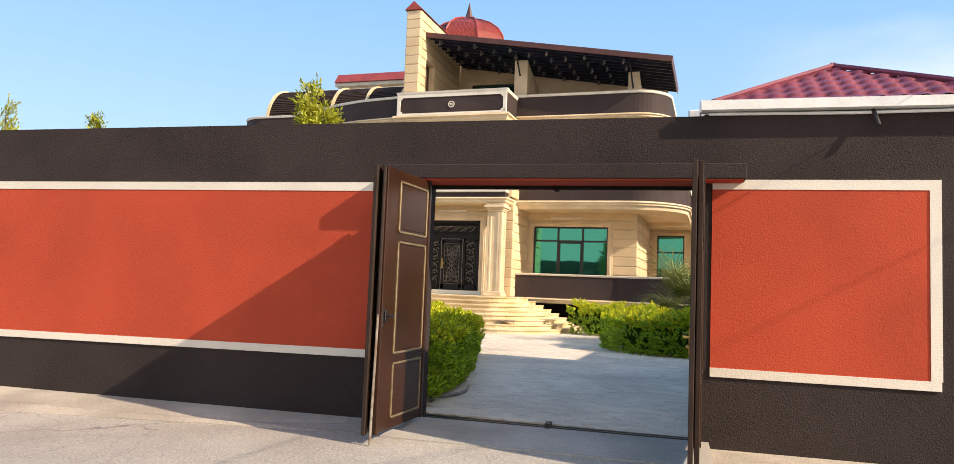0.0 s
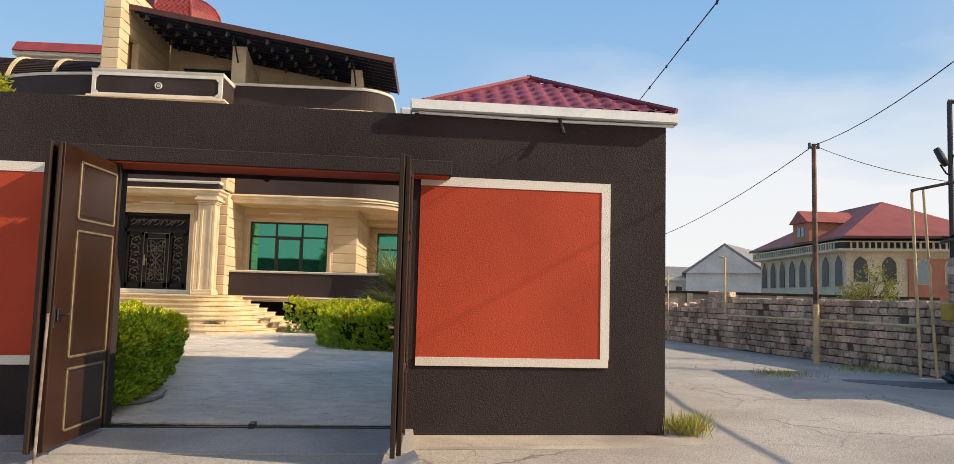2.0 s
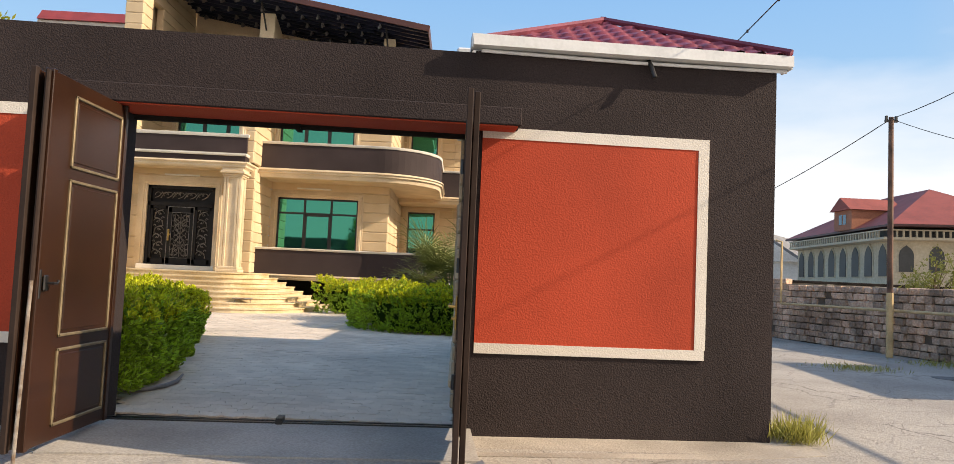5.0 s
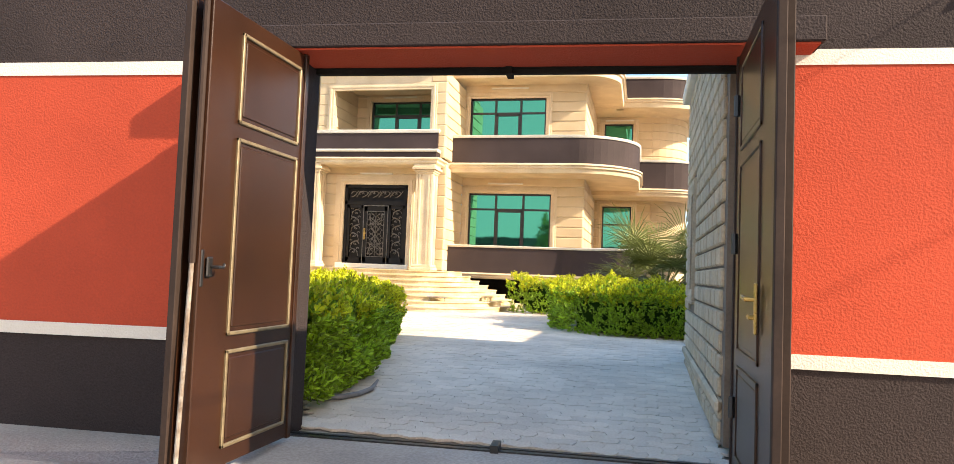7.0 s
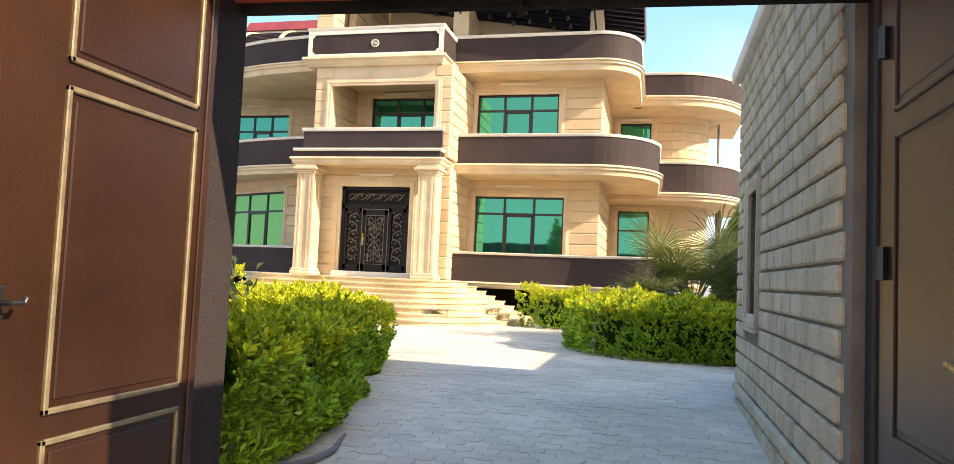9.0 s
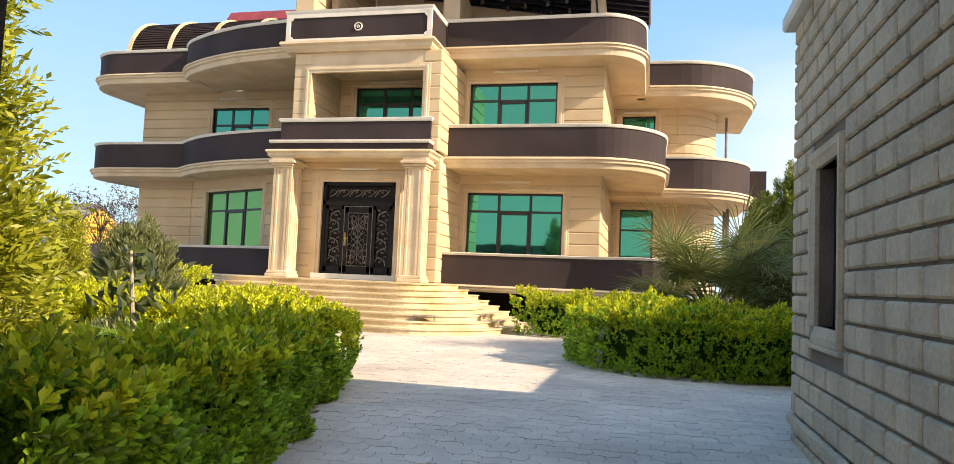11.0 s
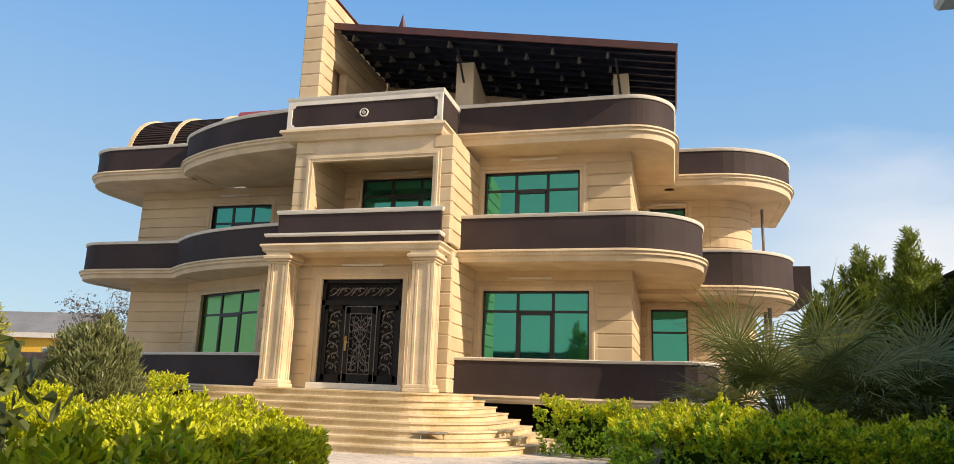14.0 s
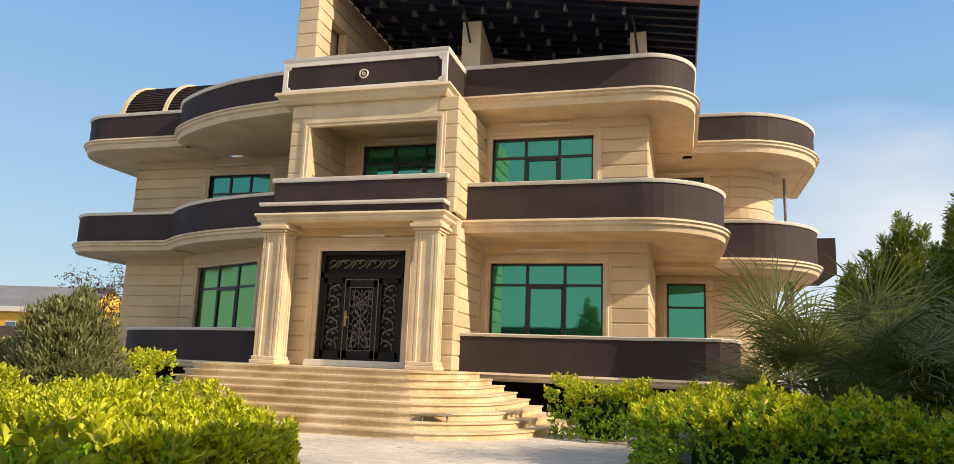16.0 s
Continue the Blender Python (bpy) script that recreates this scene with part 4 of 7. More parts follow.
# diamond tiles row by row on each facet, and ribs between the facets
tiles_bm = bmesh.new()
for i in range(DN):
    for j in range(15):
        z, n = j * 0.12, max(1, round(7 * float(np.interp(j * 0.12, pz, pr))))
        for k in range(n + j % 2):
            u0, u1 = (k - 0.5 * (j % 2)) / n, (k + 1 - 0.5 * (j % 2)) / n
            u0, u1 = max(0, u0), min(1, u1)
            um = (u0 + u1) / 2
            pts = [dome_point(i, um, z, 0.06), dome_point(i, u1 - 0.01, z + 0.1, 0.045), dome_point(i, um, min(1.84, z + 0.24), 0.012), dome_point(i, u0 + 0.01, z + 0.1, 0.045)]
            tiles_bm.faces.new([tiles_bm.verts.new(p) for p in pts])
    tube(tiles_bm, [dome_point(i, 0, z, 0.03) for z in pz], 0.06, 5)
dome = hp("dome", bm, SHED_EDGE, label="red tiled dome with a spike")
bmesh.ops.transform(tiles_bm, matrix=HM, verts=tiles_bm.verts[:])
tagged(part("dome_tiles", tiles_bm, ROOF_RED, dome), kind="stuff")
hp("dome_spike", tube(bmesh.new(), [DC + Vector((0, 0, 1.8)), DC + Vector((0, 0, 2.1)), DC + Vector((0, 0, 2.75))], [0.22, 0.1, 0.015], 8), ROOF_RED)
hp("dome_drum", prism(bmesh.new(), [(DC.x + 1.7 * math.cos(2 * math.pi * i / 12 + 0.2), DC.y + 1.7 * math.sin(2 * math.pi * i / 12 + 0.2)) for i in range(12)], 9, 13.1), LIME_SMOOTH)
hp("rear_wall", boxes((-21.7, 36.3, 8.9, -14.6, 39, 12.85)), LIME_SMOOTH)
hp("rear_cornice", boxes((-21.95, 36.05, 12.75, -14.6, 39, 12.95), bevel=0.02), WHITE_TRIM)
bm = bmesh.new()
prism(bm, [(35.9, 0), (39.2, 0), (39.2, 0.65), (36.3, 0.55)], -21.9, -14.6, pose(0, 0, 12.95) @ Matrix(((0, 0, 1, 0), (1, 0, 0, 0), (0, 1, 0, 0), (0, 0, 0, 1))))
hp("rear_roof", bm, ROOF_RED)
# louvred barrel canopy on the left terrace
for k in range(6):
    x = -22.3 + k * 1.79
    bm = bmesh.new()
    arch = [[bm.verts.new((x + dx, 30.2 + 1.7 - r * 1.7 * math.cos(a), 9.25 + r * 2.0 * math.sin(a))) for dx, r in ((-0.08, 0.98), (0.08, 0.98), (0.08, 1.03), (-0.08, 1.03))] for a in [math.pi / 2 * i / 12 for i in range(13)]]
    for p, q in zip(arch, arch[1:]):
        for i in range(4):
            bm.faces.new((p[i], p[(i + 1) % 4], q[(i + 1) % 4], q[i]))
    bm.faces.new(arch[0])
    bm.faces.new(arch[-1][::-1])
    hp("canopy_rib", bm, STEP_STONE, label="broad curved beige rib")
for k in range(24):
    a = math.pi / 2 * (k + 0.5) / 24
    y, z = 30.2 + 1.7 - 1.68 * math.cos(a), 9.25 + 1.97 * math.sin(a)
    hp("louvre_slat", boxes((-22.3, -0.085, -0.012, -13.3, 0.085, 0.012), m=pose(0, y, z, 65 - 60 * k / 24, 0, 0)), LOUVRE)
hp("canopy_edge", boxes((-22.4, 31.85, 11.2, -13.3, 32.0, 11.3)), WHITE_TRIM)

# low parapet of the ground floor
LOW = [(-8.9, 27.0), (-4.3, 27.05), (-4.0, 27.0), (-3.4, 26.83), (-2.85, 26.64), (-2.5, 26.57), (-2.2, 26.62), (-1.95, 26.85), (-1.75, 27.4), (-1.6, 29.0), (-1.5, 35)]
LOWL = smooth_path([(-21.3, 32.0), (-21.0, 30.3), (-19.8, 29.2), (-17.6, 28.3), (-15.2, 27.6), (-13.0, 27.0)], 1)
for path in (LOW, LOWL):
    hp("low_parapet", sweep(bmesh.new(), path, [(0, 1.2), (0, 2.06), (-0.18, 2.06), (-0.18, 1.2)]), PARAPET, label="dark brown painted parapet")
    hp("coping", sweep(bmesh.new(), path, [(0.03, 2.06), (0.06, 2.12), (0.05, 2.14), (-0.22, 2.14), (-0.22, 2.06)]), WHITE_TRIM)
    hp("string_course", sweep(bmesh.new(), path, [(0.08, 1.2), (0.1, 1.15), (0.06, 1.1), (0.06, 1.06), (0.02, 1.0), (-0.3, 1.0), (-0.3, 1.2)]), LIME_SMOOTH)
hp("terrace_floor", prism(bmesh.new(), LOW + [(-3, 36), (-8.9, 36)], 1.02, 1.18), LIME_SMOOTH)
hp("terrace_floor", prism(bmesh.new(), LOWL + [(-13, 36), (-20.2, 36)], 1.02, 1.18), LIME_SMOOTH)
hp("basement_wall", boxes((-21, 30.5, 0, -13, 30.8, 1.05)), STUCCO)
hp("basement_wall", boxes((-8.6, 29.3, 0, -0.5, 29.6, 1.05)), STUCCO)

# steps
RISE = (PLAT - YARD) / 8
for k in range(8):
    # k 0 is the platform, k 7 the lowest step
    z1 = PLAT - k * RISE
    yf = 23.45 - 0.30 * k
    xr, xl = -7.6 + 0.3 * k, -13.6 - 0.12 * k
    yb, ye = 26.45, 24.25
    rx, ry = 0.8 + 0.19 * k, ye - yf
    pts = [(xl, yb), (xl, ye)] + [(xl + rx - rx * math.cos(a), ye - ry * math.sin(a)) for a in [math.pi / 2 * i / 10 for i in range(1, 11)]] + [(xr - rx + rx * math.sin(a), ye - ry * math.cos(a)) for a in [math.pi / 2 * i / 10 for i in range(11)]] + [(xr, yb)]
    st = hp("step", prism(bmesh.new(), pts, 0.0, z1 - 0.035), STEP_STONE, label="limestone step")
    cx, cy = (xl + xr) / 2, (yf + yb) / 2
    tread = [(cx + (x - cx) * (1 + 0.03 / (xr - cx)), y - 0.03 if y < yb else y) for x, y in pts]
    bm = prism(bmesh.new(), tread, z1 - 0.035, z1)
    bmesh.ops.transform(bm, matrix=HM, verts=bm.verts[:])
    part("tread", bm, STEP_STONE, st)
hp("door_sill", boxes((-12.1, 26.2, PLAT, -9.45, 26.5, PLAT + 0.16), bevel=0.012), WHITE_TRIM, label="pale stone door sill")


def column(x):
    """A square fluted column that narrows upward, with base and capital."""
    c = thing_part("column", house, "square fluted limestone column")
    y = 25.62
    def put(name, bm):
        bmesh.ops.transform(bm, matrix=HM @ pose(x, y + 0.28, 0), verts=bm.verts[:])
        part(name, bm, LIME_SMOOTH, c)
    put("base", boxes((-0.36, -0.36, PLAT, 0.36, 0.36, PLAT + 0.1), (-0.33, -0.33, PLAT + 0.1, 0.33, 0.33, PLAT + 0.19), bevel=0.015))
    bm = bmesh.new()
    z0, z1 = PLAT + 0.19, 4.42
    side = [(-0.29, -0.29), (-0.22, -0.29), (-0.22, -0.265), (-0.19, -0.265), (-0.19, -0.29), (-0.13, -0.29), (-0.12, -0.255), (0.12, -0.255), (0.13, -0.29), (0.19, -0.29), (0.19, -0.265), (0.22, -0.265), (0.22, -0.29)]
    pts = []
    for k in range(4):
        cs, sn = (1, 0, -1, 0)[k], (0, 1, 0, -1)[k]
        pts += [(px * cs - py * sn, px * sn + py * cs) for px, py in side]
    prism(bm, pts, z0, z1)
    put("shaft", bm)
    put("capital", boxes((-0.31, -0.31, 4.40, 0.31, 0.31, 4.46), (-0.35, -0.35, 4.46, 0.35, 0.35, 4.53), (-0.41, -0.41, 4.53, 0.41, 0.41, 4.62), (-0.36, -0.36, 4.62, 0.36, 0.36, 4.72), bevel=0.015))


column(-12.86)
column(-8.79)
# wall lamps, thin tubes over the openings
for x0, x1, y, z in ((-11.4, -10.2, 26.45, 4.5), (-7.3, -6.0, 28.72, 4.48), (-7.3, -5.9, 28.72, 8.02), (-11.3, -10.0, 28.15, 7.6), (-3.4, -2.2, 34.35, 4.62), (-3.4, -2.2, 34.35, 7.98), (-18.6, -17.4, 30.93, 7.9)):
    lamp = thing_part("wall_lamp", house, "slim white tube lamp")
    hp("lamp_body", boxes((x0, y - 0.06, z - 0.03, x1, y, z + 0.03), bevel=0.01), WHITE_TRIM, lamp)

# ---- entrance door ----
DX0, DX1, DZ0, DZ1 = -11.97, -9.63, PLAT + 0.16, 4.12
door = thing_part("door", house, "dark iron double entrance door with scrollwork and brass handle")


def dp(name, bm, mat, label=""):
    bmesh.ops.transform(bm, matrix=HM, verts=bm.verts[:])
    return part(name, bm, mat, door, label)


dp("frame", boxes((DX0, 26.53, DZ0, DX0 + 0.1, 26.72, DZ1), (DX1 - 0.1, 26.53, DZ0, DX1, 26.72, DZ1), (DX0, 26.53, DZ1 - 0.1, DX1, 26.72, DZ1), (DX0, 26.53, 3.42, DX1, 26.7, 3.55), (DX0, 26.54, DZ0, DX1, 26.7, DZ0 + 0.06)), DOOR_IRON)
dp("backing", boxes((DX0 + 0.05, 26.68, DZ0, DX1 - 0.05, 26.72, DZ1 - 0.05)), DOOR_IRON)
MX0, MX1 = DX0 + 0.72, DX1 - 0.72
for a, b in ((DX0 + 0.1, MX0), (MX1, DX1 - 0.1)):
    dp("side_leaf", boxes((a, 26.56, DZ0, a + 0.1, 26.66, 3.42), (b - 0.1, 26.56, DZ0, b, 26.66, 3.42), (a, 26.56, DZ0, b, 26.66, DZ0 + 0.22), (a, 26.56, 3.3, b, 26.66, 3.42)), DOOR_IRON)
dp("main_leaf", boxes((MX0, 26.55, DZ0, MX0 + 0.13, 26.66, 3.42), (MX1 - 0.13, 26.55, DZ0, MX1, 26.66, 3.42), (MX0, 26.55, DZ0, MX1, 26.66, DZ0 + 0.24), (MX0, 26.55, 3.2, MX1, 26.66, 3.42)), DOOR_IRON)
bm = boxes((MX0 - 0.01, 26.535, DZ0, MX0 + 0.015, 26.56, 3.4), (MX1 - 0.015, 26.535, DZ0, MX1 + 0.01, 26.56, 3.4), (MX0, 26.535, 3.375, MX1, 26.56, 3.4))
dp("leaf_bead", bm, IRON_ORNAMENT)


def spiral(bm, x, z, r, turn, hand, y=26.57):
    pts = []
    for i in range(15):
        t = i / 14
        a = turn + hand * t * 4.6
        rr = r * (1 - 0.82 * t)
        pts.append((x + rr * math.cos(a), y, z + rr * math.sin(a)))
    tube(bm, pts, [0.015 * (1 - 0.4 * i / 14) for i in range(15)], 5)


def stem(bm, p, q, bow, y=26.57):
    p, q = Vector((p[0], y, p[1])), Vector((q[0], y, q[1]))
    side = Vector((-(q - p).z, 0, (q - p).x)).normalized() * bow
    tube(bm, [p.lerp(q, i / 8) + side * math.sin(math.pi * i / 8) for i in range(9)], 0.014, 5)


def bud(bm, x, z, a):
    vs = bmesh.ops.create_icosphere(bm, subdivisions=1, radius=1)["verts"]
    bmesh.ops.transform(bm, matrix=pose(x, 26.57, z, 0, -a, 0) @ Matrix.Diagonal((0.05, 0.018, 0.022, 1)), verts=vs)


def scrolls(x0, x1, z0, z1, cols):
    bm = bmesh.new()
    cx, h = (x0 + x1) / 2, z1 - z0
    hw = (x1 - x0) / 2
    if cols == 2:
        for s in (-1, 1):
            # paired volutes that climb from the middle to both ends
            for up in (-1, 1):
                for k, (u, r) in enumerate(((0.10, 0.40), (0.33, 0.44), (0.57, 0.42), (0.80, 0.36))):
                    z = z0 + h * (0.5 + up * 0.5 * u)
                    spiral(bm, cx + s * hw * 0.55, z, hw * r, math.pi / 2 * (1 + s) - s * up * 0.9, s * up)
                    spiral(bm, cx + s * hw * 0.8, z + up * h * 0.055, hw * r * 0.4, math.pi / 2 * (1 - s), -s * up)
                    bud(bm, cx + s * hw * 0.42, z + up * h * 0.05, 50 * s * up)
                    stem(bm, (cx + s * 0.01, z - up * h * 0.1), (cx + s * hw * 0.2, z + up * h * 0.02), s * up * 0.03)
                stem(bm, (cx, z0 + h * 0.5), (cx + s * hw * 0.6, z0 + h * (0.5 + up * 0.49)), -s * up * 0.1)
                stem(bm, (cx, z0 + h * (0.5 + up * 0.22)), (cx + s * hw * 0.9, z0 + h * (0.5 + up * 0.46)), -s * up * 0.06)
                bud(bm, cx + s * hw * 0.78, z0 + h * (0.5 + up * 0.45), 60 * s * up)
        stem(bm, (cx, z0 + 0.02), (cx, z1 - 0.02), 0)
        for r in ((x0 - 0.02, z0 - 0.03, x0, z1 + 0.03), (x1, z0 - 0.03, x1 + 0.02, z1 + 0.03), (x0, z1 + 0.01, x1, z1 + 0.03), (x0, z0 - 0.03, x1, z0 - 0.01)):
            box(bm, r[0], 26.545, r[1], r[2], 26.56, r[3])
    else:
        for k in range(6):
            z = z0 + h * (k + 0.5) / 6
            s = 1 if k % 2 else -1
            spiral(bm, cx + s * hw * 0.2, z, hw * 0.72, 0 if s > 0 else math.pi, s)
            spiral(bm, cx - s * hw * 0.62, z + h / 14, hw * 0.32, math.pi if s > 0 else 0, -s)
            stem(bm, (cx - s * hw * 0.8, z - h / 12), (cx + s * hw * 0.8, z + h / 12), s * 0.09)
            bud(bm, cx - s * hw * 0.6, z + 0.02, 60 * s)
            bud(bm, cx + s * hw * 0.25, z, -40 * s)
    return dp("scrollwork", bm, IRON_ORNAMENT, "bronzed iron scrollwork")


scrolls(MX0 + 0.15, MX1 - 0.15, DZ0 + 0.27, 3.17, 2)
scrolls(DX0 + 0.22, MX0 - 0.12, DZ0 + 0.26, 3.27, 1)
scrolls(MX1 + 0.12, DX1 - 0.22, DZ0 + 0.26, 3.27, 1)
bm = bmesh.new()
for k in range(9):
    x = DX0 + 0.25 + (DX1 - DX0 - 0.5) * (k + 0.5) / 9
    s = 1 if k % 2 else -1
    spiral(bm, x, 3.79, 0.13, 0 if s > 0 else math.pi, s)
    stem(bm, (x - 0.13, 3.68), (x + 0.13, 3.9), 0.04 * s)
dp("scrollwork", bm, IRON_ORNAMENT, "bronzed iron scrollwork")
bm = boxes((MX0 + 0.02, 26.52, 2.2, MX0 + 0.09, 26.55, 2.6), bevel=0.01)
tube(bm, [(MX0 + 0.055, 26.52, 2.42), (MX0 + 0.055, 26.47, 2.42), (MX0 + 0.16, 26.47, 2.42)], 0.014)
dp("handle", bm, BRASS, "brass lever handle")
bm = surround(DX0, DX1, PLAT, DZ1, [(0.0, -0.08), (0.0, 0.04), (0.05, 0.06), (0.09, 0.06), (0.1, 0.09), (0.16, 0.09), (0.17, 0.06), (0.24, 0.06), (0.25, 0.03), (0.33, 0.03), (0.34, -0.02)])
bmesh.ops.transform(bm, matrix=Matrix.Translation((0, 26.49, 0)), verts=bm.verts[:])
dp("surround", bm, LIME_SMOOTH, "moulded limestone surround")
# boot scraper on a low step
bm = boxes((-0.28, -0.13, 0.1, 0.28, 0.13, 0.13), bevel=0.01)
for x in (-0.2, 0.2):
    for y in (-0.08, 0.08):
        tube(bm, [(x, y, 0.11), (x * 1.1, y, 0.0)], 0.01, 5)
bmesh.ops.transform(bm, matrix=pose(-7.15, 21.95, PLAT - 6 * RISE, 0, 0, 12), verts=bm.verts[:])
tagged(link("boot_scraper", bm, STEEL), "small grey metal boot scraper on the steps", "boot scraper")
# thin posts on the wing balcony
hp("balcony_post", tube(bmesh.new(), [(0.5, 36.0, 4.8), (0.5, 36.0, 8.4)], 0.05), BRACKET)
for y0 in (36.0, 37.2):
    hp("balcony_post", tube(bmesh.new(), [(0.6, y0, 0.1), (0.6, y0, 4.7)], 0.07), BRACKET)


# ---- plants ----
rng = np.random.default_rng(7)


def leaves_mesh(name, pts, ups, length, width, mat, parent, fold=0.25, scale_leaf=False):
    """Many pointed folded leaves at pts along ups, in one mesh; scale_leaf: narrow scales of two faces."""
    n = len(pts)
    ups = ups / np.maximum(1e-6, np.linalg.norm(ups, axis=1, keepdims=True))
    ref = rng.normal(size=(n, 3))
    side = np.cross(ups, ref)
    side /= np.maximum(1e-6, np.linalg.norm(side, axis=1, keepdims=True))
    nrm = np.cross(ups, side)
    L = (length * rng.uniform(0.7, 1.25, n))[:, None]
    W = (width * rng.uniform(0.7, 1.2, n))[:, None]
    if scale_leaf:
        v = np.stack([pts, pts + ups * L * 0.5 + side * W * 0.5, pts + ups * L, pts + ups * L * 0.5 - side * W * 0.5], 1)
        base = (np.arange(n) * 4)[:, None]
        f = np.concatenate([base + np.array([[0, 1, 2]]), base + np.array([[0, 2, 3]])])
        return raw(name, v.reshape(-1, 3).tolist(), f.tolist(), mat, parent)
    v = np.empty((n, 6, 3))
    v[:, 0] = pts
    v[:, 1] = pts + ups * L * 0.6 + side * W * 0.5 + nrm * W * fold
    v[:, 2] = pts + ups * L * 0.55 - nrm * W * 0.1
    v[:, 3] = pts + ups * L * 0.6 - side * W * 0.5 + nrm * W * fold
    v[:, 4] = pts + ups * L * 0.97 + side * W * 0.22
    v[:, 5] = pts + ups * L * 0.97 - side * W * 0.22
    base = (np.arange(n) * 6)[:, None]
    f = np.concatenate([base + np.array([[0, 1, 2]]), base + np.array([[0, 2, 3]]), base + np.array([[2, 1, 4]]), base + np.array([[2, 5, 3]]), base + np.array([[2, 4, 5]])])
    ob = raw(name, v.reshape(-1, 3).tolist(), f.tolist(), mat, parent)
    return ob


def sprigs(pts, nrm, per, spread, lift=0.5):
    """Leaf feet and directions for tufts of leaves round each point."""
    n = len(pts)
    p = np.repeat(pts, per, axis=0) + rng.normal(scale=spread, size=(n * per, 3))
    d = np.repeat(nrm, per, axis=0) * 0.8 + rng.normal(scale=0.65, size=(n * per, 3)) + np.array([0, 0, lift])
    return p, d


def shoots(pts, nrm, per, length, up):
    """Leaf feet and directions for upright shoots that carry rosettes of leaves."""
    n = len(pts)
    axis = nrm * 0.75 + np.array([0, 0, up]) + rng.normal(scale=0.28, size=(n, 3))
    axis /= np.linalg.norm(axis, axis=1, keepdims=True)
    run = (rng.uniform(0.6, 1.25, n) * length * 1.5)[:, None]
    a, ax, rr = np.repeat(pts, per, axis=0), np.repeat(axis, per, axis=0), np.repeat(run, per, axis=0)
    u = np.tile(np.linspace(0.05, 1.0, per), n)[:, None]
    ref = rng.normal(size=(n * per, 3))
    out = np.cross(ax, ref)
    out /= np.maximum(1e-6, np.linalg.norm(out, axis=1, keepdims=True))
    return a + ax * (u - 0.6) * rr, ax * (0.35 + 0.55 * u) + out * (1.05 - 0.45 * u) + np.array([0, 0, 0.12])


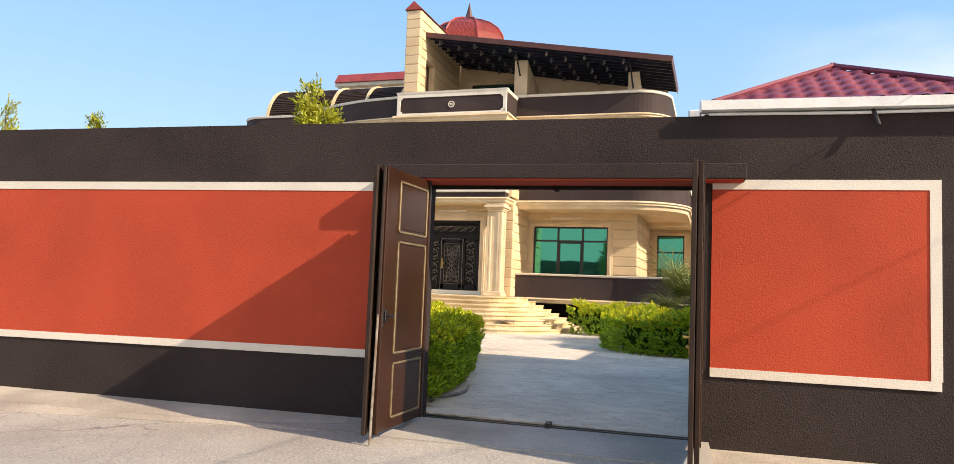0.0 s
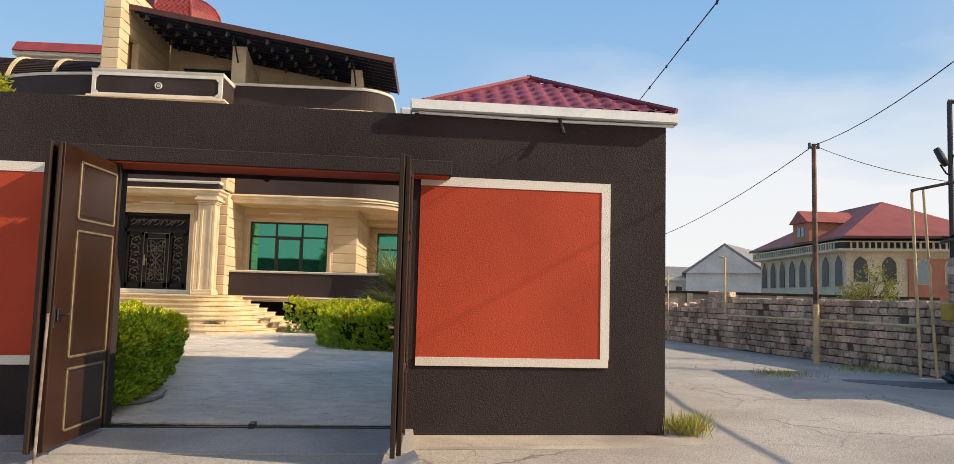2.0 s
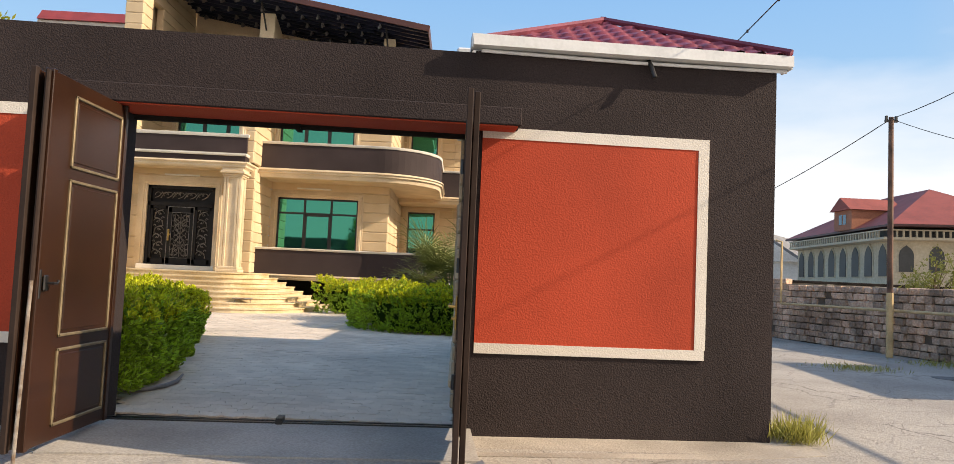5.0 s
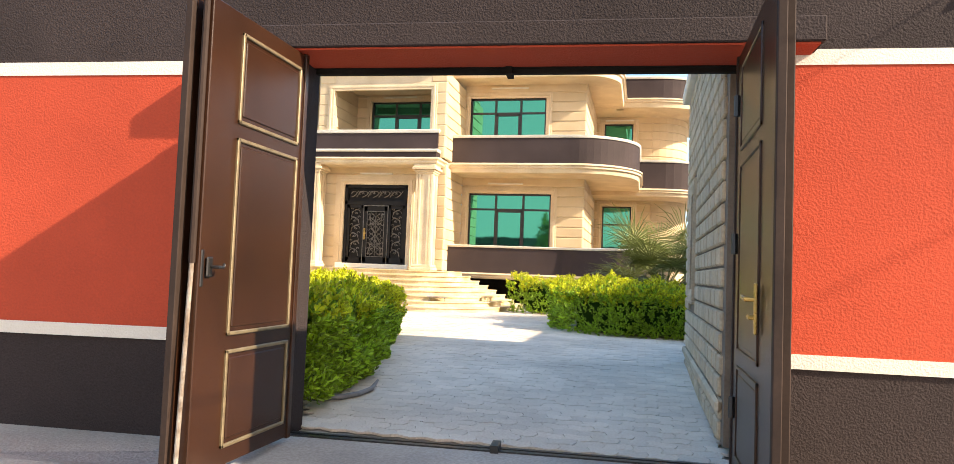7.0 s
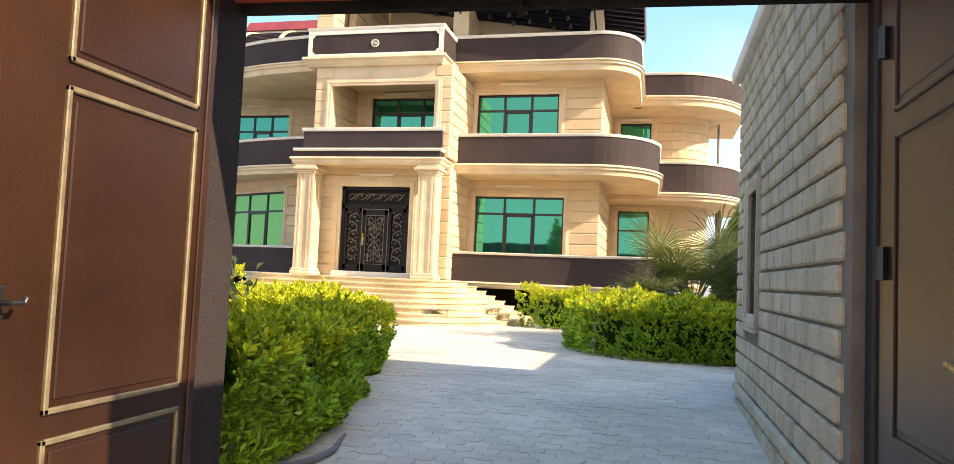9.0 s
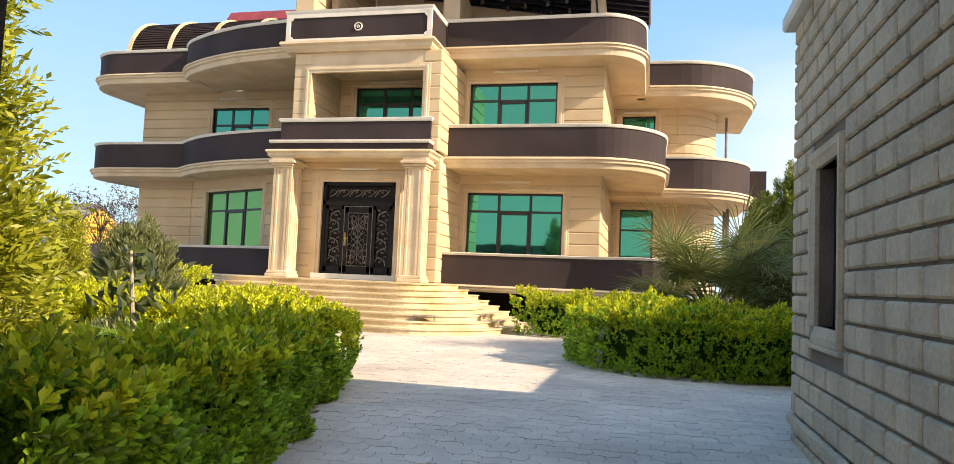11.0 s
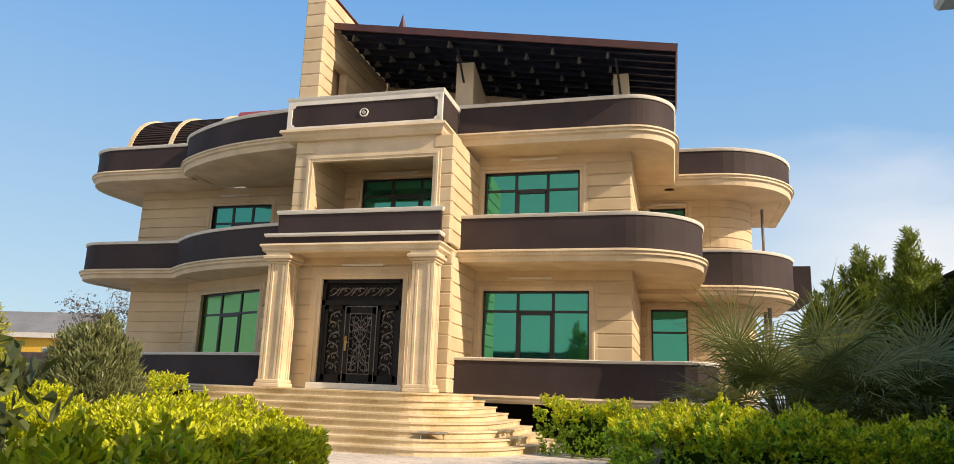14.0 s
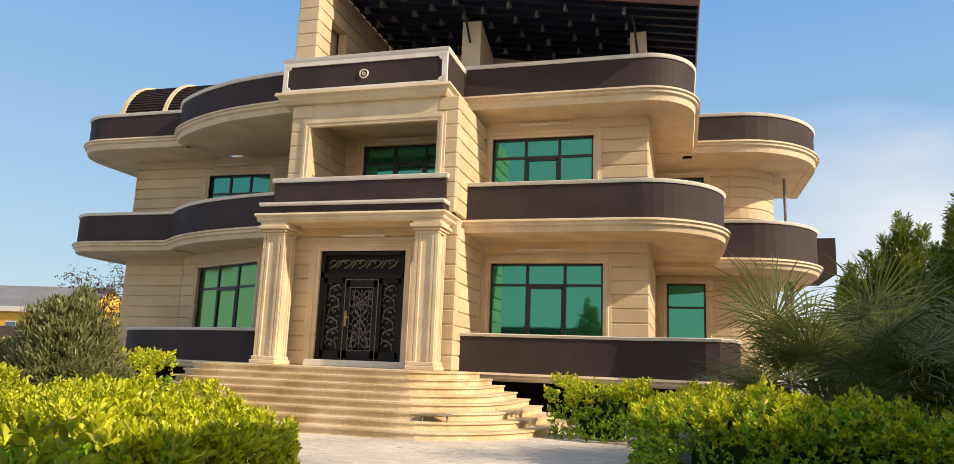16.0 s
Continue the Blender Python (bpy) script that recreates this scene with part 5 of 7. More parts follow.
def hedge(label, path, width, height, ground_z, density=190, young=0.8, length=0.06, rise=(1, 1)):
    """A clipped hedge along a plan path, with a near-black core as its inner shade, side leaves and pale young tops."""
    h = thing("hedge", label, "hedge", pose(path[0][0], path[0][1], ground_z))
    inv = np.array([path[0][0], path[0][1], ground_z])
    p = np.array(smooth_path(path, 0))
    seg = np.linalg.norm(np.diff(p, axis=0), axis=1)
    run = np.concatenate([[0], np.cumsum(seg)])
    total = run[-1]

    def at(s):
        x, y = np.interp(s, run, p[:, 0]), np.interp(s, run, p[:, 1])
        x2, y2 = np.interp(s + 0.05, run, p[:, 0]), np.interp(s + 0.05, run, p[:, 1])
        x1, y1 = np.interp(s - 0.05, run, p[:, 0]), np.interp(s - 0.05, run, p[:, 1])
        d = np.stack([x2 - x1, y2 - y1], 1)
        d /= np.linalg.norm(d, axis=1, keepdims=True)
        return np.stack([x, y], 1), d

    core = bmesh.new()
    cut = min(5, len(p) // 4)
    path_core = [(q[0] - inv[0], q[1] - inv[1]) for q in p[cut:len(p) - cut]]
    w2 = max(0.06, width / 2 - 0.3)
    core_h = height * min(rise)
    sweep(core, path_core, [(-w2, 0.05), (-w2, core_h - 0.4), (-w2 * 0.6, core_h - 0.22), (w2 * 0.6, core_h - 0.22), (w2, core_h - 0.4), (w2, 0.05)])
    part("shade_core", core, LEAF_CORE, h)
    area = total * (width + 2 * height)
    n = int(area * density)
    s = rng.uniform(-width * 0.35, total + width * 0.35, n)
    u = rng.uniform(0, width + 2 * height, n)
    c, d = at(np.clip(s, 0, total))
    nv = np.stack([d[:, 1], -d[:, 0]], 1)
    off = np.clip(u - height, 0, width) - width / 2
    z = np.where(u < height, u, np.where(u > height + width, 2 * height + width - u, height))
    over = np.where(s < 0, s, np.where(s > total, s - total, 0))
    off = off * (1 - 0.55 * np.abs(over) / (width * 0.5))
    # rounded top edges
    edge = np.clip((np.abs(off) - (width / 2 - 0.25)) / 0.25, 0, 1)
    top = (u >= height) & (u <= height + width)
    z = np.where(top, z - 0.2 * edge ** 2, z)
    z = np.where(~top, np.minimum(z, height - 0.12), z)
    lump = np.array([noise.noise(Vector((a * 1.7, b * 1.7, k * 1.7))) + 0.45 * noise.noise(Vector((a * 4.6, b * 4.6, k * 4.6))) for a, b, k in zip(c[:, 0] + off * nv[:, 0], c[:, 1] + off * nv[:, 1], z)])
    normal = np.zeros((n, 3))
    side = np.sign(off) * np.where(top, edge * 0.8, 1.0)
    normal[:, 0], normal[:, 1], normal[:, 2] = nv[:, 0] * side, nv[:, 1] * side, np.where(top, 1 - 0.5 * edge, 0.15)
    pos = np.zeros((n, 3))
    pos[:, 0] = c[:, 0] + nv[:, 0] * off + d[:, 0] * over
    pos[:, 1] = c[:, 1] + nv[:, 1] * off + d[:, 1] * over
    pos[:, 2] = np.maximum(0.04, z) + ground_z
    pos[:, 2] = ground_z + (pos[:, 2] - ground_z) * np.interp(s / total, np.linspace(0, 1, len(rise)), rise)
    pos += normal * (0.26 * lump[:, None])
    pos -= inv
    is_young = (pos[:, 2] > height - 0.36) & (rng.uniform(size=n) < young)
    q, w = shoots(pos[~is_young], normal[~is_young], 8, length, 0.55)
    leaves_mesh("side_leaves", q, w, length, length * 0.52, LEAF_DARK, h)
    yp = pos[is_young]
    if len(yp):
        shoot = yp + np.array([0, 0, 1]) * rng.uniform(0.0, 0.13, (len(yp), 1))
        q, w = shoots(shoot, normal[is_young], 9, length, 0.9)
        leaves_mesh("young_leaves", q, w, length, length * 0.55, LEAF_YOUNG, h)
    return h


hedge("dense clipped hedge with glossy green sides beside the drive", [(-4.8, 8.7), (-4.9, 9.7), (-5.08, 10.7), (-5.5, 12.0), (-5.85, 13.2)], 0.62, 0.97, 0.02, density=470, young=0.4, length=0.07, rise=(0.78, 0.80, 0.74, 0.78, 0.80, 0.82))
hedge("sunlit clipped hedge with yellow-green young tops round a garden bed", [(-5.95, 13.4), (-6.6, 14.4), (-8.2, 14.75), (-11.0, 15.0), (-14.5, 15.6)], 1.3, 0.80, 0.08, density=420, young=0.95, length=0.050)
hedge("rounded clipped hedge curving along the drive", [(-2.9, 18.9), (-2.75, 17.7), (-1.6, 17.15), (0.2, 17.5), (3.0, 18.6)], 1.15, 0.86, YARD, density=400, young=0.4, length=0.062)
hedge("clipped hedge in front of the house terrace", [(-2.9, 19.1), (-2.2, 20.6), (-0.8, 21.6), (2.0, 22.4)], 1.0, 0.85, YARD, density=170, young=0.6, length=0.06)
hedge("low bushy shrub beside the steps", [(-5.0, 23.6), (-4.4, 23.4), (-3.9, 23.3)], 0.9, 0.95, YARD, density=300, young=0.6, length=0.06)
hedge("bushy shrub row in front of the dark terrace parapet", [(-17.5, 21.0), (-15.2, 21.6), (-13.1, 22.0)], 0.9, 1.15, YARD, density=170, young=0.7, length=0.062)


def conifer(label, x, y, z0, height, radius, mat, n=2600, spray=0.22, lean=0.5, taper=1.0, droop=-0.2):
    """A conifer: trunk, limbs and flat sprays of scale leaves with gaps between them."""
    t = thing("conifer_tree", label, "conifer", pose(x, y, z0))
    part("trunk", tube(bmesh.new(), [(0, 0, 0), (0.03, 0.02, height * 0.5), (0, 0, height * 0.93)], [radius * 0.09, radius * 0.06, 0.012], 7), WOOD, t)
    k = n // 26
    a0 = rng.uniform(0, 2 * math.pi, k)
    hh = 1 - rng.uniform(0, 1, k) ** 0.62
    hh = 0.05 + 0.93 * hh
    rad = radius * np.clip(1.08 - hh ** taper, 0.05, 1) * rng.uniform(0.7, 1.1, k)
    limbs = bmesh.new()
    pts, dirs = [], []
    for a, h, r in zip(a0, hh, rad):
        tip = np.array([math.cos(a) * r, math.sin(a) * r, h * height + lean * r])
        foot = np.array([0, 0, h * height - 0.1])
        tube(limbs, [foot, tip], [0.014, 0.004], 4)
        ax = tip - foot
        u = rng.uniform(0.35, 1.05, 26)
        q = foot + ax * u[:, None] + rng.normal(scale=0.05 * radius + 0.02, size=(26, 3))
        pts.append(q)
        dirs.append(ax / np.linalg.norm(ax) + rng.normal(scale=0.45, size=(26, 3)) + np.array([0, 0, 0.35 + droop]))
    part("limbs", limbs, WOOD, t)
    P3, D3 = np.concatenate(pts), np.concatenate(dirs)
    D3 /= np.linalg.norm(D3, axis=1, keepdims=True)
    # each spray is a feather of small scales
    per = 7
    f = np.repeat(P3, per, axis=0)
    dd = np.repeat(D3, per, axis=0)
    step = np.tile(np.linspace(0, 0.8, per), len(P3))[:, None] * spray
    ref = np.repeat(rng.normal(size=(len(P3), 3)), per, axis=0)
    sd = np.cross(dd, ref)
    sd /= np.linalg.norm(sd, axis=1, keepdims=True)
    sgn = np.tile(np.array([1, -1] * per)[:per], len(P3))[:, None]
    leaves_mesh("crown", f + dd * step, dd + sd * sgn * 0.7, spray * 0.42, spray * 0.14, mat, t, scale_leaf=True)
    return t


conifer("tall golden conifer with feathery sprays behind the boundary wall", -7.5, 10.45, 0.05, 4.85, 1.0, LEAF_GOLD, n=4200, spray=0.24, lean=0.35, taper=1.1)
conifer("slim golden-green columnar thuja in the garden bed", -10.8, 15.5, YARD, 2.0, 0.36, LEAF_GOLD, n=3200, spray=0.13, lean=1.0, taper=1.6)
conifer("golden conifer tip over the boundary wall", -13.9, 12.0, 0.05, 4.95, 0.9, LEAF_GOLD, n=2200, spray=0.22, lean=0.6)
conifer("golden conifer tip over the boundary wall", -16.8, 12.0, 0.05, 5.45, 1.0, LEAF_GOLD, n=2200, spray=0.22, lean=0.6)


def plumed_conifer(label, x, y, z0, height, radius, mat, plumes, n):
    """A broad cypress: a trunk with many pointed plumes of fine sprays that lean outward and up."""
    t = thing("conifer_tree", label, "conifer", pose(x, y, z0))
    part("trunk", tube(bmesh.new(), [(0, 0, 0), (0.02, 0.03, height * 0.5), (0, 0, height * 0.9)], [0.12, 0.08, 0.015], 7), WOOD, t)
    limbs, pts, dirs = bmesh.new(), [], []
    for k in range(plumes):
        u = (k + 0.5) / plumes
        a = 2.4 * k + rng.uniform(-0.3, 0.3)
        h0 = height * (0.02 + 0.66 * u)
        tip_h = height if k == plumes - 1 else h0 + height * rng.uniform(0.20, 0.36)
        out = 0.0 if k == plumes - 1 else radius * (1 - u) ** 0.6 * rng.uniform(0.55, 1.15)
        foot = np.array([0.25 * out * math.cos(a), 0.25 * out * math.sin(a), h0])
        tip = np.array([out * math.cos(a), out * math.sin(a), tip_h])
        ax = tip - foot
        length = np.linalg.norm(ax)
        ax /= length
        tube(limbs, [(0, 0, max(0.05, h0 - 0.1)), foot, tip - ax * 0.1], [0.03, 0.022, 0.004], 4)
        v = rng.uniform(0.0, 1.0, n) ** 0.8
        ring = rng.normal(size=(n, 3))
        ring -= np.outer(ring @ ax, ax)
        ring /= np.linalg.norm(ring, axis=1, keepdims=True)
        wide = 0.27 * length * (1 - v) ** 1.05 * rng.uniform(0.3, 1.0, n) + 0.005
        pts.append(foot + np.outer(v * length, ax) + ring * wide[:, None])
        dirs.append(ax * 0.9 + ring * 0.75 + rng.normal(scale=0.25, size=(n, 3)) + np.array([0, 0, 0.25]))
    part("limbs", limbs, WOOD, t)
    P3, D3 = np.concatenate(pts), np.concatenate(dirs)
    D3 /= np.linalg.norm(D3, axis=1, keepdims=True)
    per, spray = 7, 0.17
    sd = np.cross(D3, rng.normal(size=D3.shape))
    sd /= np.linalg.norm(sd, axis=1, keepdims=True)
    sgn = np.tile(np.array([1, -1] * per)[:per], len(P3))[:, None]
    step = np.tile(np.linspace(0, 0.85, per), len(P3))[:, None] * spray
    dd = np.repeat(D3, per, axis=0)
    leaves_mesh("crown", np.repeat(P3, per, axis=0) + dd * step, dd + np.repeat(sd, per, axis=0) * sgn * 0.65, spray * 0.5, spray * 0.15, mat, t, scale_leaf=True)
    return t


plumed_conifer("large green conifer with upright plumes behind the palm", 0.85, 24.1, YARD, 4.15, 1.35, LEAF_THUJA, 44, 210)
plumed_conifer("large green conifer with upright plumes beside the boundary wall", 1.3, 22.5, YARD, 4.15, 1.0, LEAF_THUJA, 40, 210)
plumed_conifer("green conifer with upright plumes behind the palm", 0.25, 25.3, YARD, 3.4, 1.0, LEAF_THUJA, 30, 200)


def juniper(x, y, r, height, label="rounded grey-green dwarf pine shrub before the terrace", z=YARD):
    t = thing("pine_shrub", label, "shrub", pose(x, y, z))
    part("trunk", tube(bmesh.new(), [(0, 0, 0), (0, 0, height * 0.6)], [0.07, 0.02], 6), WOOD, t)
    n = int(1500 * r * height) + 500
    d = rng.normal(size=(n, 3))
    d /= np.linalg.norm(d, axis=1, keepdims=True)
    d[:, 2] = np.abs(d[:, 2]) * 1.0
    d[:, :2] *= (1.05 - 0.25 * d[:, 2:3])
    rr = rng.uniform(0.55, 1.03, n)[:, None]
    lump = np.array([1 + 0.16 * noise.noise(Vector(v) * 3) for v in d])[:, None]
    pos = d * np.array([r, r, height]) * rr * lump
    q, w = sprigs(pos, d, 16, 0.035, 0.8)
    leaves_mesh("needles", q, w, 0.13, 0.026, LEAF_JUNIPER, t, scale_leaf=True)
    # solid dark core that stands for the shade between the needles
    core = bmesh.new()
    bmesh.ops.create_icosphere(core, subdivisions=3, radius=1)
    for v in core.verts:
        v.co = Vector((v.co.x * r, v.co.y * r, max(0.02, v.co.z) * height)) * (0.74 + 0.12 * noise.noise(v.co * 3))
    part("shade_core", core, LEAF_CORE, t)
    return t


juniper(-12.6, 19.4, 1.0, 2.05)
juniper(-13.75, 19.6, 0.8, 1.3)


def fan_palm(x, y, trunk, fronds, size):
    t = thing("fan_palm", "spreading grey-green fan palm with some dry fronds", "palm", pose(x, y, YARD))
    part("trunk", tube(bmesh.new(), [(0, 0, 0), (0.05, 0, trunk * 0.6), (0, 0, trunk)], [0.2, 0.17, 0.12], 9), WOOD, t)
    verts, faces, dv, df = [], [], [], []
    for k in range(fronds):
        a = 2 * math.pi * k / fronds * 2.618 + rng.uniform(-0.3, 0.3)
        el = rng.uniform(-0.2, 1.1)
        reach = size * rng.uniform(0.55, 1.0)
        out = Vector((math.cos(a) * math.cos(el), math.sin(a) * math.cos(el), math.sin(el)))
        foot = Vector((0, 0, trunk))
        hub = foot + out * reach * 0.55 + Vector((0, 0, 0.1 - 0.25 * (1 - el)))
        part("stalk", tube(bmesh.new(), [foot, foot.lerp(hub, 0.5) + Vector((0, 0, 0.06)), hub], 0.012, 4), LEAF_PALM, t)
        side = out.cross(Vector((0, 0, 1))).normalized()
        up = side.cross(out)
        V, F = (dv, df) if (el < 0.2 and rng.uniform() < 0.7) else (verts, faces)
        spine = [hub + out * reach * 0.3 * u - Vector((0, 0, 0.22 * reach * u * u)) for u in (0, 0.35, 0.7, 1.0)]
        for i in range(44):
            b = radians(-118 + 236 * i / 43)
            near = 1 - abs(b) / radians(118)
            root = spine[0].lerp(spine[2], near * 0.9)
            way = (out * math.cos(b) + side * math.sin(b) + up * rng.uniform(0.02, 0.25) - Vector((0, 0, 0.25 * near))).normalized()
            ln = reach * 0.47 * (0.8 + 0.2 * math.cos(b)) * rng.uniform(0.85, 1.1)
            cross = way.cross(up).normalized() * 0.010
            m1, tip = root + way * ln * 0.6, root + way * ln + Vector((0, 0, -0.16 * ln * rng.uniform(0.3, 1.8)))
            o = len(V)
            V.extend([root - cross * 0.5, root + cross * 0.5, m1 + cross, m1 - cross, tip])
            F.extend([(o, o + 1, o + 2, o + 3), (o + 3, o + 2, o + 4)])
    raw("fronds", verts, faces, LEAF_PALM, t)
    raw("dry_fronds", dv, df, LEAF_DRY, t)
    return t


fan_palm(-1.2, 20.0, 0.72, 84, 2.5)
fan_palm(0.75, 20.6, 0.8, 50, 2.3)
fan_palm(-15.4, 19.3, 0.7, 16, 1.2)


def cycad(x, y, z, size, label):
    t = thing("cycad", label, "plant", pose(x, y, z))
    V, F = [], []
    for k in range(16):
        a = 2 * math.pi * k / 16 + rng.uniform(-0.15, 0.15)
        rise = rng.uniform(0.5, 1.1)
        prev = None
        for i in range(22):
            s = i / 21
            c = Vector((math.cos(a) * size * s, math.sin(a) * size * s, size * (rise * s - 0.75 * s * s) + 0.1))
            if prev is not None:
                d = (c - prev).normalized()
                sd = d.cross(Vector((0, 0, 1))).normalized()
                ll = 0.17 * size * math.sin(math.pi * min(1, 0.15 + s * 0.8))
                for sg in (-1, 1):
                    tip = c + sd * sg * ll + d * ll * 0.6 + Vector((0, 0, 0.03))
                    o = len(V)
                    V.extend([c - d * 0.012, c + d * 0.016, tip])
                    F.append((o, o + 1, o + 2))
            prev = c
    raw("fronds", V, F, LEAF_DARK, t)
    part("trunk", tube(bmesh.new(), [(0, 0, 0), (0, 0, 0.22)], [0.12, 0.09], 8), WOOD, t)
    return t


cycad(-6.9, 12.9, 0.3, 0.8, "dark green cycad with arching fronds in the bed")
cycad(-7.9, 13.5, 0.3, 0.75, "dark green cycad with arching fronds in the bed")
for gx, gy, gr, gh in ((-6.6, 10.6, 0.75, 0.45), (-7.6, 11.4, 0.9, 0.6), (-6.7, 11.8, 0.7, 0.5), (-8.9, 12.6, 0.9, 0.75), (-8.6, 14.0, 0.6, 0.55)):
    juniper(gx, gy, gr, gh, "low feathery grey-green shrub in the garden bed", 0.03)
# sapling
sap = thing("sapling", "thin sapling with large leaves in the garden bed", "sapling", pose(-7.3, 12.6, 0.05))
part("trunk", tube(bmesh.new(), [(0, 0, 0), (0.02, 0.02, 0.7), (-0.05, 0, 1.45)], [0.03, 0.025, 0.012], 6), material("pale_bark", (0.42, 0.36, 0.27), 0.9, vary=0.2), sap)
pts = np.array([[-0.05, 0, 1.1]]) + rng.normal(scale=(0.22, 0.22, 0.18), size=(75, 3))
leaves_mesh("leaves", pts, rng.normal(size=(75, 3)) + np.array([0, 0, 0.3]), 0.2, 0.08, leaf_material("magnolia_leaf", (0.09, 0.11, 0.03)), sap)
soil = tagged(link("garden_bed", prism(bmesh.new(), [(-16, 8.6), (-5.3, 8.6), (-5.3, 9.9), (-6.2, 13.8), (-7.5, 14.8), (-16, 15.4)], 0.0, 0.115), SOIL), "dark soil of the garden bed behind the hedge", "garden bed", kind="structure")
soil2 = tagged(link("garden_bed", prism(bmesh.new(), [(-2.9, 19.0), (-2.6, 17.6), (-1.4, 17.1), (3.0, 18.4), (3, 28), (-1.5, 28), (-3.4, 24)], 0.0, 0.125), SOIL), "dark soil of the garden bed under the palm", "garden bed", kind="structure")
bm = tube(bmesh.new(), [(x, y, yard_z(y) + 0.028) for x, y in ((-4.75, 8.98), (-4.56, 9.04), (-4.40, 9.14), (-4.31, 9.33), (-4.28, 9.62), (-4.38, 10.05))], [0.026, 0.026, 0.026, 0.026, 0.024, 0.012], 8)
tagged(link("garden_hose", bm, BRACKET), "short grey rubber hose lying on the paving", "hose")

# ---- the side lane ----
# tuff block wall
LANE_A, LANE_B = Vector((8.5, 30.5)), Vector((11.0, 15.4))
lane_dir = (LANE_B - LANE_A).normalized()
LM = Matrix(((lane_dir.x, -lane_dir.y, 0, LANE_A.x), (lane_dir.y, lane_dir.x, 0, LANE_A.y), (0, 0, 1, 0), (0, 0, 0, 1)))
lane_len = (LANE_B - LANE_A).length


def lane_top(s):
    return 1.25 + 0.45 * min(1, max(0, (s - 3.5) / 3)) + (0.25 if 5.0 < s < 6.4 else 0) + 0.05 * noise.noise(Vector((s * 1.3, 2, 0)))


lane_wall = tagged(link("wall_lane", boxes((0, 0.05, -0.3, lane_len, 0.33, 1.12), (6.4, 0.05, 1.1, lane_len, 0.33, 1.5), m=LM), MORTAR_SHADED), "weathered pinkish tuff block wall along the lane", "wall", kind="structure")
block_meshes = []
for v in range(10):
    ln = 0.24 + 0.025 * (v % 5)
    bm = bmesh.new()
    box(bm, 0.008, -0.03, 0.008, ln, 0.2, 0.184, bevel=0.022)
    for q in bm.verts:
        q.co += Vector((random.uniform(-0.014, 0.014), random.uniform(-0.022, 0.022), random.uniform(-0.012, 0.012)))
    me = bpy.data.meshes.new("tuff_block")
    bm.to_mesh(me)
    bm.free()
    me.materials.append(TUFF)
    block_meshes.append((me, ln))
far_bm = bmesh.new()
lane_blocks = 0
for j in range(10):
    z = -0.16 + j * 0.195
    s = lane_len - 0.02 - 0.13 * (j % 2)
    while s > 0.3:
        me, ln = random.choice(block_meshes)
        s -= ln + 0.012
        if z + 0.15 < lane_top(s) and random.random() > 0.02:
            if lane_blocks < 300 and s > lane_len - 8.2:
                ob = new("tuff_block", me)
                ob.parent = lane_wall
                ob.matrix_basis = LM @ pose(s, random.uniform(-0.02, 0.02), z + random.uniform(-0.006, 0.006), 0, random.uniform(-1.5, 1.5), 0)
                lane_blocks += 1
            else:
                dip = random.uniform(-0.02, 0.02)
                box(far_bm, s + 0.008, -0.03 + dip, z + 0.008, s + ln, 0.2, z + 0.185, bevel=0.015, m=LM)
# loose rubble along the broken top
for k in range(34):
    s = random.uniform(0.4, 5.2)
    a = random.uniform(0.1, 0.2)
    box(far_bm, -a, -0.09, 0, a, 0.09, random.uniform(0.08, 0.17), bevel=0.02, m=LM @ pose(s, random.uniform(0.1, 0.35), lane_top(s) - 0.06, random.uniform(-20, 20), random.uniform(-25, 25), random.uniform(-60, 60)))
tagged(part("tuff_block_rest", far_bm, TUFF_REST, lane_wall), kind="stuff")
# pillar at the sheet gate
pillar = thing("gate_pillar", "rough grey-brown block pillar beside the sheet gate", "pillar", pose(11.05, 15.05, -0.16))
part("core", boxes((-0.18, -0.18, 0, 0.18, 0.18, 2.72)), MORTAR_SHADED, pillar)
for j in range(14):
    part("block", boxes((-0.21 + random.uniform(-0.01, 0.01), -0.21, j * 0.195 + 0.006, 0.21, 0.21, j * 0.195 + 0.19), bevel=0.015), TUFF, pillar)
# sheet-metal gate
GA, GB = Vector((11.1, 14.8)), Vector((11.85, 12.4))
gd = (GB - GA).normalized()
GM = Matrix(((gd.x, -gd.y, 0, GA.x), (gd.y, gd.x, 0, GA.y), (0, 0, 1, 0), (0, 0, 0, 1)))
glen = (GB - GA).length
sheet_gate = thing("sheet_gate", "dark red-brown sheet-metal gate with a wicket door", "gate", pose(0, 0, 0))
for u0, u1, y0, y1 in ((0.02, glen * 0.632, 0.0, 0.03), (glen * 0.645, glen - 0.02, 0.0, 0.03), (glen * 0.62, glen * 0.66, 0.032, 0.05)):
    part("gate_sheet", boxes((u0, y0, -0.12, u1, y1, 2.45), m=GM), RUST_GATE, sheet_gate)
for u in (0.0, 0.28, 0.62, 0.95):
    part("gate_bar", boxes((u * glen, -0.035, -0.13, u * glen + 0.05, 0.0, 2.5), m=GM, bevel=0.006), RUST_GATE, sheet_gate)
part("wicket", boxes((glen * 0.665, -0.025, -0.1, glen * 0.93, -0.003, 1.82), m=GM, bevel=0.006), RUST_GATE, sheet_gate)
bm = bmesh.new()
